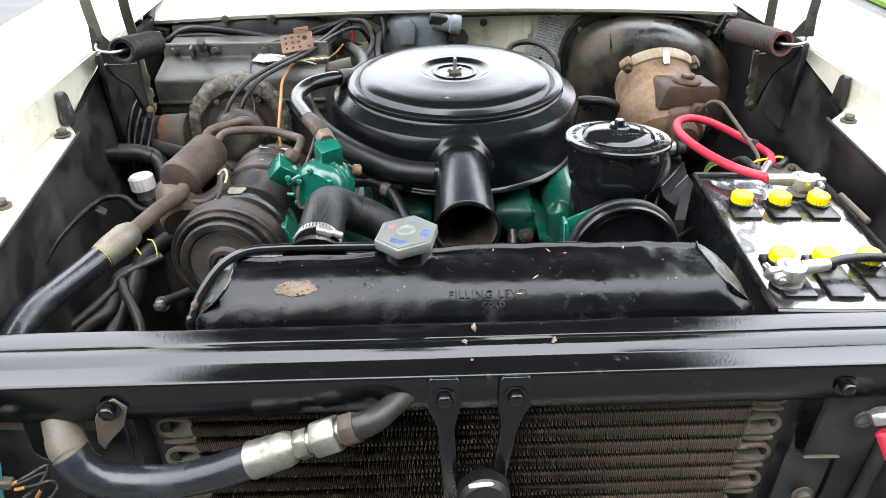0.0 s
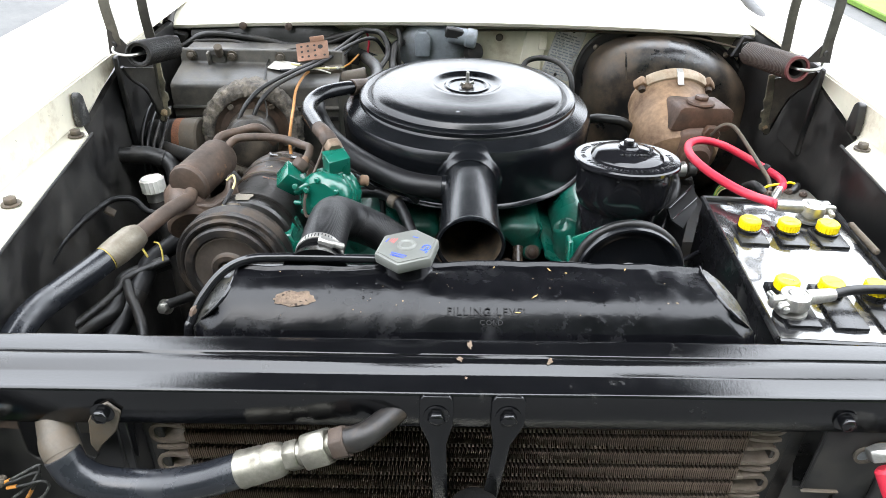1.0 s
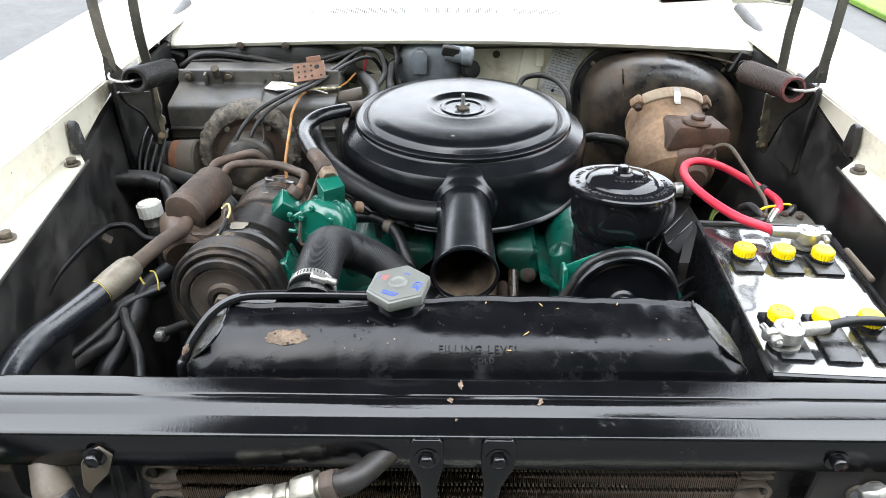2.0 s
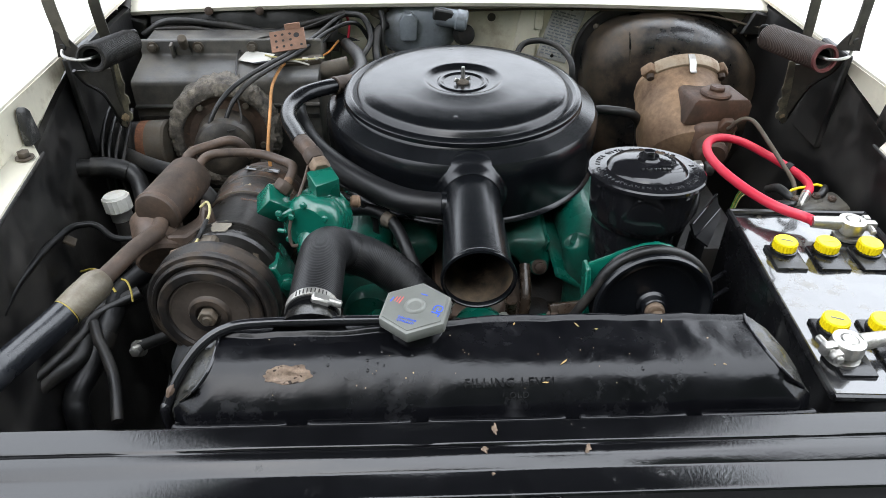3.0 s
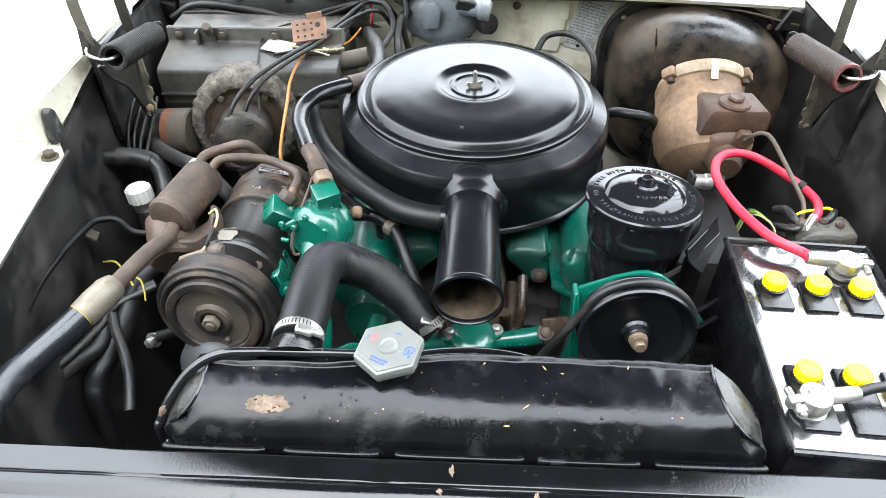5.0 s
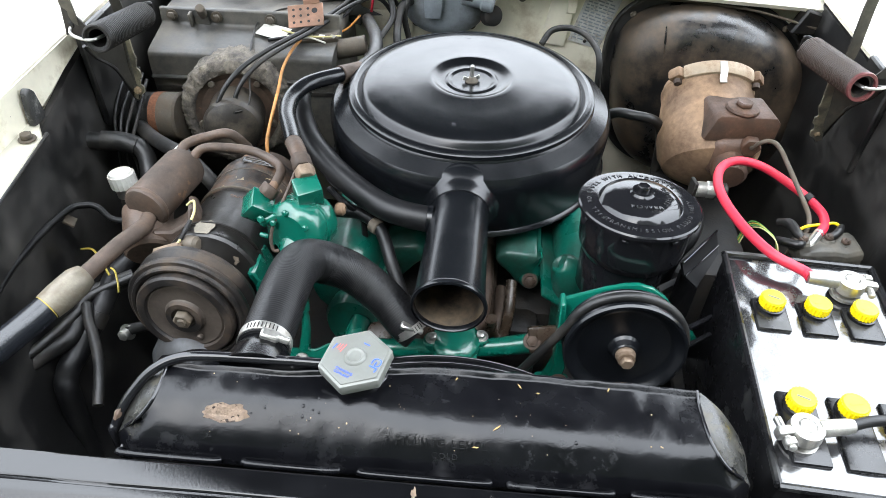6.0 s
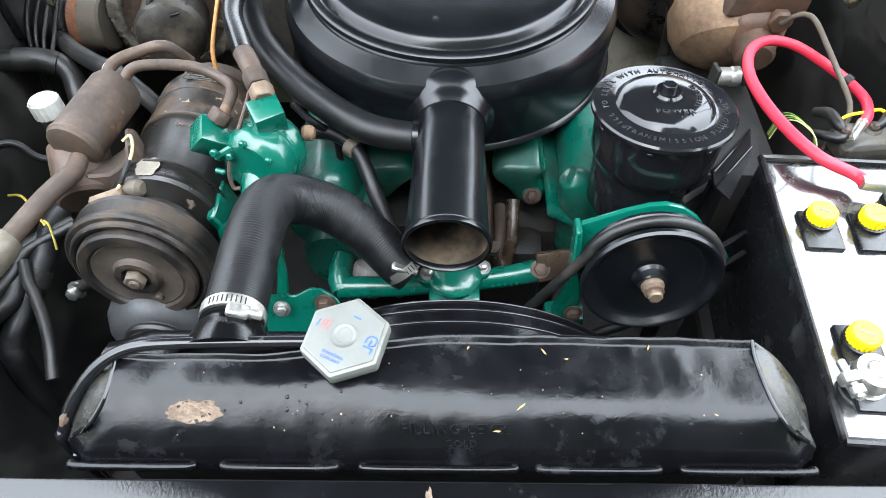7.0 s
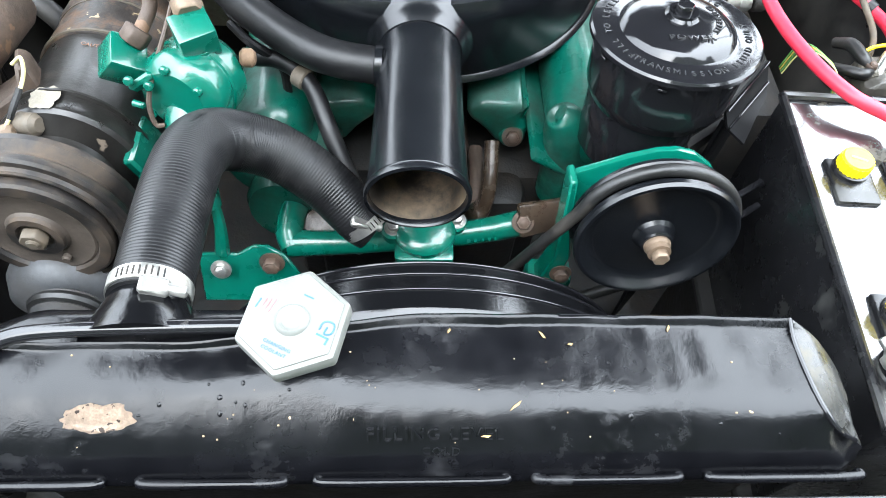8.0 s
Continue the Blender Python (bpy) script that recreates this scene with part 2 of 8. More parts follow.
TANK_PAINT = surf("brushed_black_tank_paint", (0.0035, 0.0036, 0.0045), 0.07, var=0.35, scale=18, dirt=(0.03, 0.03, 0.032), amount=0.06, dirt_scale=16, bump=0.2, bump_scale=85, rough_var=0.3, spec=0.28)
TANK_END = surf("dirty_tank_end", (0.022, 0.022, 0.02), 0.22, var=0.4, scale=40, dirt=(0.11, 0.095, 0.062), amount=0.2, dirt_scale=26, bump=0.3, bump_scale=70)
LEAF_SCRAP = surf("dry_leaf", (0.32, 0.21, 0.08), 0.8, var=0.3, scale=80)
HUB = surf("brown_hub_steel", (0.2, 0.145, 0.1), 0.45, metal=0.4, var=0.3, scale=60, dirt=(0.08, 0.05, 0.03), amount=0.3, bump=0.2)
# Darker copy of the engine green: shade put into the colour, plus grime.
GREEN_SHADED = surf("shaded_grimy_green_enamel", (0.003, 0.09, 0.062), 0.24, var=0.25, scale=14, coat=0.3, bump=0.3, bump_scale=90, dirt=(0.014, 0.022, 0.016), amount=0.36, dirt_scale=11)
FLAKE = surf("bare_pale_primer", (0.19, 0.17, 0.135), 0.8, var=0.25, scale=90, bump=0.3)
OILY = surf("oily_brown_metal", (0.045, 0.03, 0.02), 0.2, var=0.4, scale=40, dirt=(0.02, 0.014, 0.01), amount=0.3, bump=0.3)
HINGE = surf("grimy_hinge_steel", (0.13, 0.118, 0.09), 0.5, metal=0.2, var=0.4, dirt=(0.3, 0.26, 0.17), amount=0.4, dirt_scale=25, bump=0.2)
LEVER = surf("grimy_olive_steel", (0.05, 0.046, 0.038), 0.42, metal=0.2, var=0.35, scale=22, dirt=(0.13, 0.115, 0.085), amount=0.3, dirt_scale=14, bump=0.2)
SPRING_BROWN = surf("brown_spring_steel", (0.06, 0.042, 0.034), 0.5, var=0.3, scale=30, bump=0.2)
SPRING_RED = surf("reddish_spring_end", (0.13, 0.035, 0.035), 0.45, var=0.3, scale=40, bump=0.15)
LEAVES = surf("dark_screen_foliage", (0.035, 0.05, 0.025), 0.9, var=0.6, scale=0.6, bump=0.5, bump_scale=4)
ASPHALT = surf("worn_asphalt", (0.062, 0.062, 0.061), 0.9, var=0.25, scale=3, bump=0.5, bump_scale=200, dirt=(0.09, 0.088, 0.083), amount=0.3, dirt_scale=1)
GRASS = surf("grass", (0.11, 0.2, 0.02), 0.9, var=0.4, scale=8, bump=0.6, bump_scale=30)
INSULATION = surf("dark_hood_liner", (0.013, 0.0135, 0.015), 0.8, var=0.2, scale=8, bump=0.3)


# ==== geometry helpers ====
def finish(bm, name, material, angle=38):
    bmesh.ops.recalc_face_normals(bm, faces=bm.faces)
    me = bpy.data.meshes.new(name)
    bm.to_mesh(me)
    bm.free()
    for p in me.polygons:
        p.use_smooth = True
    me.set_sharp_from_angle(angle=radians(angle))
    me.materials.append(material)
    return me


def part(name, bm, material, parent=None, label="", angle=38):
    """One mesh object out of a bmesh, under a thing or a part; the mesh is in the thing's space."""
    ob = new(name, finish(bm, name, material, angle))
    if parent:
        ob.parent = parent
    return tagged(ob, label)


def thing(name, label, category, group="", kind=""):
    return tagged(new(name), label, category, group, kind)


def solo(name, bm, material, label, category, group="", kind="", angle=38):
    return tagged(part(name, bm, material, None, "", angle), label, category, group, kind)


I4 = Matrix.Identity(4)


def at(x, y, z):
    return Matrix.Translation((x, y, z))


def along(a, b, spin=0):
    """A frame at a whose z axis points to b."""
    a, b = Vector(a), Vector(b)
    return Matrix.Translation(a) @ (b - a).to_track_quat("Z", "Y").to_matrix().to_4x4() @ pose(0, 0, 0, 0, 0, spin)


def lathe(profile, m=I4, segs=40, bm=None, wobble=0.0, caps=True):
    """A turned body: (radius, height) pairs about z."""
    bm = bm or bmesh.new()
    rings = []
    for r, h in profile:
        if r < 1e-6:
            rings.append([bm.verts.new(m @ Vector((0, 0, h)))])
        else:
            ring = []
            for i in range(segs):
                a = 2 * math.pi * i / segs
                rr = r * (1 + wobble * noise.noise(Vector((math.cos(a) * 2, math.sin(a) * 2, h * 40))))
                ring.append(bm.verts.new(m @ Vector((rr * math.cos(a), rr * math.sin(a), h))))
            rings.append(ring)
    for a, b in zip(rings, rings[1:]):
        if len(a) == 1 and len(b) == 1:
            continue
        for i in range(segs):
            j = (i + 1) % segs
            if len(a) == 1:
                bm.faces.new((a[0], b[i], b[j]))
            elif len(b) == 1:
                bm.faces.new((a[i], a[j], b[0]))
            else:
                bm.faces.new((a[i], a[j], b[j], b[i]))
    for ring, prof in ((rings[0], profile[0]), (rings[-1], profile[-1])):
        if caps and len(ring) > 1 and profile[0] != profile[-1]:
            bm.faces.new(ring)
    if len(rings[0]) > 1 and profile[0] == profile[-1]:
        bmesh.ops.remove_doubles(bm, verts=rings[0] + rings[-1], dist=1e-6)
    return bm


def cyl(a, b, r, segs=24, bev=0.0015, bm=None):
    """A round bar from a to b with eased ends."""
    h = (Vector(b) - Vector(a)).length
    bev = min(bev, r * 0.4, h * 0.4)
    return lathe([(0, 0), (r - bev, 0), (r, bev), (r, h - bev), (r - bev, h), (0, h)], along(a, b), segs, bm)


def spline(points, steps=8):
    """A smooth curve through the points."""
    p = [Vector(q) for q in points]
    p = [2 * p[0] - p[1], *p, 2 * p[-1] - p[-2]]
    out = []
    for i in range(1, len(p) - 2):
        for k in range(steps):
            t = k / steps
            a, b, c, d = p[i - 1], p[i], p[i + 1], p[i + 2]
            out.append(0.5 * ((2 * b) + (c - a) * t + (2 * a - 5 * b + 4 * c - d) * t * t + (3 * b - a - 3 * c + d) * t ** 3))
    out.append(p[-2])
    return out


def tube(points, r, segs=14, steps=8, bm=None, ribs=0.0, open_end=False):
    """A bent pipe, hose or wire through the points. ribs: ring relief; open_end: the far end stays open."""
    bm = bm or bmesh.new()
    path = spline(points, steps)
    radii = r if isinstance(r, (list, tuple)) else [r] * len(points)
    tangent = (path[1] - path[0]).normalized()
    side = tangent.orthogonal().normalized()
    rings = []
    for i, p in enumerate(path):
        t = (path[min(i + 1, len(path) - 1)] - path[max(i - 1, 0)]).normalized()
        side = (side - t * side.dot(t)).normalized()
        up = t.cross(side)
        u = i / steps
        k = min(int(u), len(radii) - 2)
        rad = radii[k] + (radii[k + 1] - radii[k]) * (u - k)
        rad -= ribs * (0.0, 0.5, 1.0, 0.5)[i % 4]
        rings.append([bm.verts.new(p + (side * math.cos(2 * math.pi * j / segs) + up * math.sin(2 * math.pi * j / segs)) * rad) for j in range(segs)])
    for a, b in zip(rings, rings[1:]):
        for j in range(segs):
            k = (j + 1) % segs
            bm.faces.new((a[j], a[k], b[k], b[j]))
    bm.faces.new(rings[0])
    if not open_end:
        bm.faces.new(rings[-1])
    return bm


def box(sx, sy, sz, m=I4, bev=0.003, segs=2, bm=None):
    """A block centred on the frame m with rounded edges."""
    own = bmesh.new()
    bmesh.ops.create_cube(own, size=1.0)
    for v in own.verts:
        v.co = Vector((v.co.x * sx, v.co.y * sy, v.co.z * sz))
    if bev:
        bmesh.ops.bevel(own, geom=own.edges[:], offset=min(bev, 0.45 * min(sx, sy, sz)), segments=segs, affect="EDGES", profile=0.5)
    return merge(own, m, bm)


def merge(own, m=I4, bm=None):
    for v in own.verts:
        v.co = m @ v.co
    if bm is None:
        return own
    tmp = bpy.data.meshes.new("tmp")
    own.to_mesh(tmp)
    own.free()
    bm.from_mesh(tmp)
    bpy.data.meshes.remove(tmp)
    return bm


def prism(poly, depth, m=I4, bev=0.0, segs=2, bm=None):
    """A flat outline in xy, extruded along z."""
    own = bmesh.new()
    lo = [own.verts.new((x, y, 0)) for x, y in poly]
    hi = [own.verts.new((x, y, depth)) for x, y in poly]
    own.faces.new(lo)
    own.faces.new(hi)
    for i in range(len(poly)):
        j = (i + 1) % len(poly)
        own.faces.new((lo[i], lo[j], hi[j], hi[i]))
    bmesh.ops.recalc_face_normals(own, faces=own.faces)
    if bev:
        bmesh.ops.bevel(own, geom=own.edges[:], offset=bev, segments=segs, affect="EDGES", profile=0.5)
    return merge(own, m, bm)


def ngon(n, r, start=0.0):
    return [(r * math.cos(start + 2 * math.pi * i / n), r * math.sin(start + 2 * math.pi * i / n)) for i in range(n)]


def hex_head(m, r=0.008, h=0.006, washer=1.45, bm=None):
    """A hexagon bolt head on its washer, on the plane z = 0 of m."""
    bm = bm or bmesh.new()
    lathe([(0, 0), (r * washer, 0), (r * washer, r * 0.18), (r * 0.9, r * 0.25), (0, r * 0.25)], m, 20, bm)
    prism(ngon(6, r), h, m @ at(0, 0, r * 0.2), r * 0.08, 1, bm)
    lathe([(0, h + r * 0.2), (r * 0.7, h + r * 0.2), (r * 0.5, h + r * 0.32), (0, h + r * 0.32)], m, 16, bm)
    return bm


def bolt(m, material, parent=None, r=0.008, h=0.006, label="", name="bolt"):
    return part(name, hex_head(m, r, h), material, parent, label)


def sheet(points, thick, bm=None):
    """A sheet of metal over a grid of points (rows of equal length), given thickness downwards along its normals."""
    own = bmesh.new()
    vs = [[own.verts.new(p) for p in row] for row in points]
    for a, b in zip(vs, vs[1:]):
        for i in range(len(a) - 1):
            own.faces.new((a[i], a[i + 1], b[i + 1], b[i]))
    bmesh.ops.recalc_face_normals(own, faces=own.faces)
    bmesh.ops.solidify(own, geom=own.faces[:], thickness=thick)
    return merge(own, I4, bm)


def text_mesh(body, size, m, depth=0.0006, spacing=1.0):
    """Letters as a bmesh, centred on the frame m, facing its z."""
    cu = bpy.data.curves.new("lettering", "FONT")
    cu.body, cu.size, cu.extrude, cu.align_x, cu.align_y, cu.space_character = body, size, depth, "CENTER", "CENTER", spacing
    cu.resolution_u = 2
    ob = bpy.data.objects.new("lettering", cu)
    scene.collection.objects.link(ob)
    dg = bpy.context.evaluated_depsgraph_get()
    me = bpy.data.meshes.new_from_object(ob.evaluated_get(dg))
    bpy.data.objects.remove(ob)
    bpy.data.curves.remove(cu)
    bm = bmesh.new()
    bm.from_mesh(me)
    bpy.data.meshes.remove(me)
    for v in bm.verts:
        v.co = m @ v.co
    return bm


def arc_text(body, size, radius, middle, inward, m, depth=0.0005, span=None):
    """Letters round a circle; middle: degrees where the text is centred; inward: letter tops face the centre."""
    bm = bmesh.new()
    step = (span or size * 0.78 / radius * len(body)) / len(body)
    for i, ch in enumerate(body):
        if ch == " ":
            continue
        off = (i - (len(body) - 1) / 2) * step
        a = radians(middle) + (off if inward else -off)
        turn = a + (math.pi / 2 if inward else -math.pi / 2)
        mm = m @ Matrix.Translation((radius * math.cos(a), radius * math.sin(a), 0)) @ Matrix.Rotation(turn, 4, "Z")
        merge(text_mesh(ch, size, I4, depth), mm, bm)
    return bm


# ==== setting ====
def ground():
    bm = bmesh.new()
    n = 40
    pts = []
    for j in range(n + 1):
        v = (j / n * 2 - 1) ** 3 * 300
        pts.append([(((i / n * 2 - 1) ** 3) * 300, v, 0.0) for i in range(n + 1)])
    sheet(pts, 0.02, bm)
    solo("ground", bm, ASPHALT, "pale grey asphalt under and round the car", "ground", kind="structure")
    bm = bmesh.new()
    box(60, 60, 0.05, at(33.4, 10, 0.03), 0.01, 1, bm)
    solo("lawn", bm, GRASS, "bright green lawn beyond the car", "lawn", kind="structure")


ground()


def smooth_step(u):
    u = max(0.0, min(1.0, u))
    return u * u * (3 - 2 * u)


def tree_screen():
    """Unseen wall of tall dark trees, added to block sky and darken reflections."""
    rows = []
    for i in range(49):
        a = radians(195 + i * 150 / 48)
        top = 7.6 - 3.6 * (1 - smooth_step((i - 9) / 9)) + 2.8 * math.exp(-((i - 22) / 12) ** 2) + 11.5 * smooth_step((i - 17) / 7) * (1 - 0.8 * smooth_step((i - 36) / 7)) + 1.6 * noise.noise(Vector((i * 0.35, 0, 0))) + 0.8 * noise.noise(Vector((i * 1.3, 4, 0)))
        col = []
        for k in range(9):
            r = 11 + 0.7 * noise.noise(Vector((i * 0.6, k * 0.9, 2)))
            col.append((r * math.cos(a), r * math.sin(a), top * k / 8))
        rows.append(col)
    solo("backdrop_trees", sheet(rows, 0.3), LEAVES, "unseen screen of dark trees added to darken the paint's reflections", "trees", kind="structure")


tree_screen()


# ==== car body ====
car = thing("car_body", "cream white car body with its hood raised, bare engine bay", "car")


def fender(sgn):
    """Front fender: outer skin, the gutter wall, the bolted flange and the black inner panel. sgn: side in x."""
    ys = [-0.22 + 0.06 * k for k in range(26)]
    join = -0.624 if sgn < 0 else 0.662

    def lip(y):
        return -0.578 - 0.115 * (y - 0.34) if sgn < 0 else 0.6205 + 0.085 * (y - 0.5)

    high = 0.985 if sgn < 0 else 0.973

    def dip(u):
        return 0.0009 * noise.noise(Vector((u * 9, sgn * 2, 0)))

    rows = []
    for y in ys:
        prof = [(0.001, high), (0.0025, high + 0.003), (0.007, high + 0.005), (0.04, high + 0.012), (0.13, high + 0.016), (0.24, high + 0.004), (0.3, 0.93), (0.33, 0.83), (0.335, 0.5), (0.33, 0.004)]
        rows.append([(join + sgn * q, y, h + dip(y)) for q, h in prof])
    part("fender", sheet(rows, 0.0015), CREAM, car)
    # gutter wall, tapering away behind the bumper
    rows = []
    for y in ys:
        low = 0.924 + (high - 0.93) * max(0.0, min(1.0, (y - 0.5) / 0.22)) ** 1.2
        rows.append([(join + sgn * 0.001 * (z - 0.924) / 0.06, y, z + dip(y)) for z in (low, low + 0.5 * (high - low), high)])
    part("gutter_wall", sheet(rows, 0.0012), CREAM_OLD, car, "dirty cream gutter wall of the fender")
    # bolted flange, cut off beside the bumper
    rows = []
    for y in [k * 0.04 - 0.22 for k in range(18)] + [0.49, 0.505]:
        inn = lip(y) if y < 0.49 else join - sgn * (0.012 if y < 0.5 else 0.002)
        rows.append([(inn, y, 0.918), (inn + sgn * 0.0015, y, 0.9215), (inn + (join - inn) * 0.4, y, 0.923 + dip(y)), (join - sgn * 0.004, y, 0.924), (join, y, 0.927)])
    part("fender_flange", sheet(rows, 0.0014), CREAM, car, "cream bolted flange with dirt")
    # black inner panel, falling away into the bay
    rows = []
    for y in ys:
        c = lip(min(y, 0.47)) if y < 0.5 else join - sgn * 0.012 * max(0, 1 - (y - 0.5) / 0.1)
        top = 0.915 if y < 0.52 else 0.915 + 0.045 * min(1.0, (y - 0.52) / 0.22)
        wav = 0.006 * noise.noise(Vector((y * 6, sgn * 3, 0)))
        rows.append([(c + sgn * 0.01, y, top + 0.002), (c + sgn * 0.001, y, top), (c - sgn * (0.003 + wav), y, 0.87), (c - sgn * (0.004 - 1.4 * wav), y, 0.78), (c - sgn * (0.01 + wav), y, 0.68), (c - sgn * (0.04 + wav), y, 0.58), (c - sgn * 0.07, y, 0.40)])
    part("inner_panel", sheet(rows, 0.0015), BLACK_INNER, car, "black painted inner fender panel with grime")
    for y in (0.225, 0.447):
        bolt(at(lip(y) * 0.55 + join * 0.45, y, 0.9245), STEEL_DIRTY, car, 0.0085, 0.008, "bolt with a flat washer")
    # rubber hood bumper on the gutter wall
    bm = prism([(-0.014, 0.0), (0.014, 0.0), (0.016, 0.012), (0.011, 0.046), (0.004, 0.053), (-0.006, 0.05), (-0.013, 0.02)], 0.013, pose(join + (0.004 if sgn < 0 else -0.017), 0.492 if sgn < 0 else 0.51, 0.925, 90, 0, 90), 0.003, 2)
    for v in bm.verts:
        v.co.x += 0.0015 * noise.noise(v.co * 130)
        v.co.y += 0.0015 * noise.noise(v.co * 150 + Vector((5, 0, 0)))
    part("hood_bumper", bm, BUMPER_OLD if sgn < 0 else RUBBER_OLD, car, "weathered rubber hood bumper with grey bloom" if sgn < 0 else "worn black rubber hood bumper")
    # rolled seam under the flange, and a scatter of dirt spots on the wall
    seam = [(lip(y) + sgn * 0.001, y, 0.9165) for y in (-0.2, -0.05, 0.1, 0.25, 0.4, 0.475)]
    part("flange_seam", tube(seam, 0.0028, 8), RUBBER_OLD, car)
    bm, rng = bmesh.new(), random.Random(12 + sgn)
    for k in range(26):
        y, h = rng.choice((rng.uniform(0.05, 0.6), rng.gauss(0.3, 0.05))), rng.uniform(0.006, 0.045)
        x = join - sgn * 0.0002
        r = rng.uniform(0.0004, 0.0014)
        lathe([(0, 0), (r, 0), (r * 0.5, 0.0005), (0, 0.0005)], pose(x, y, 0.924 + h, 0, -sgn * 90, 0) @ Matrix.Diagonal((rng.uniform(1, 2.4), 1, 1, 1)), 6, bm)
    tagged(part("dirt_spots", bm, BLACK_DARK, car, "spots of dirt on the gutter wall"), kind="stuff")


fender(-1)
fender(1)


def firewall():
    bm = bmesh.new()
    box(1.36, 0.012, 0.62, at(0.03, 1.045, 0.65), 0.002, 1, bm)
    part("firewall", bm, CREAM_OLD, car, "stained cream firewall")
    # raised stiffening edge and seam strips
    part("firewall_plate", box(0.05, 0.012, 0.14, pose(0.18, 1.036, 0.9, 0, 8, 0), 0.004, 2), CREAM_OLD, car)
    part("firewall_plate", box(0.1, 0.01, 0.05, pose(-0.17, 1.036, 0.86, 0, 0, 0), 0.004, 2), CREAM_OLD, car)
    # cowl: rolled front lip, rising top
    rows = []
    for i in range(25):
        u = i / 24
        x = -0.64 + u * 1.34
        arch = 0.018 * (1 - (2 * u - 1) ** 2)
        rows.append([(x, y, z + arch) for y, z in ((1.03, 0.935), (1.0, 0.94), (0.988, 0.945), (0.986, 0.952), (0.995, 0.958), (1.05, 0.968), (1.15, 0.985), (1.3, 1.0), (1.45, 1.02), (1.46, 0.9))])
    part("cowl", sheet(rows, 0.0015), CREAM, car)
    # air intake slots in the top of the cowl, in groups: dark boxes for their shade
    bm = bmesh.new()
    for g in range(5):
        for k in range(34):
            x = -0.5 + g * 0.215 + k * 0.0052
            u = (x + 0.64) / 1.34
            z = 0.958 + 0.018 * (1 - (2 * u - 1) ** 2) + 0.028
            box(0.0022, 0.03, 0.002, pose(x, 1.13, z - 0.0045, 9, 0, 0), 0, 1, bm)
    tagged(part("intake_grille", bm, BLACK_DARK, car, "rows of dark air intake slots"), kind="stuff")
    # rubber weather strip along the cowl ends
    for s, x0 in ((-1, -0.635), (1, 0.685)):
        part("weather_strip", tube([(x0, 0.985, 0.955), (x0 + s * 0.01, 1.05, 0.975), (x0 + s * 0.012, 1.2, 0.995)], 0.012, 10), RUBBER_OLD, car)
        bm = prism([(0, 0), (0.09, 0), (0.1, 0.03), (0.02, 0.05)], 0.03, pose(x0 - (0.06 if s < 0 else 0.07), 1.01, 0.905, 90, 0, 0), 0.004, 1)
        part("cowl_end_bracket", bm, BLACK_DULL, car)
    for x in (-0.62, -0.5, -0.36, 0.1, 0.17, 0.4):
        bolt(pose(x, 1.037, 0.925, 90, 0, 0), STEEL_DIRTY, car, 0.006, 0.005)
    # hood release rod across the firewall top and its clip
    part("release_rod", tube([(-0.2, 1.02, 0.942), (0.0, 1.015, 0.945), (0.22, 1.02, 0.947), (0.5, 1.0, 0.945), (0.66, 0.98, 0.92)], 0.0025, 8), STEEL_DIRTY, car)
    part("rod_clip", box(0.02, 0.006, 0.05, at(0.2, 1.03, 0.925), 0.002, 1), CREAM_OLD, car)


firewall()


def closing_walls():
    bm = bmesh.new()
    box(1.2, 1.3, 0.02, at(0.02, 0.42, 0.36), 0.004, 1, bm)
    part("bay_floor", bm, BLACK_DARK, car, "dark greasy floor of the engine bay")
    part("closing_panel", box(1.9, 0.02, 1.0, at(0.02, 1.5, 0.5), 0.004, 1), CREAM, car)
    part("closing_panel", box(1.9, 0.02, 0.5, at(0.02, -0.235, 0.25), 0.004, 1), CREAM, car)


closing_walls()


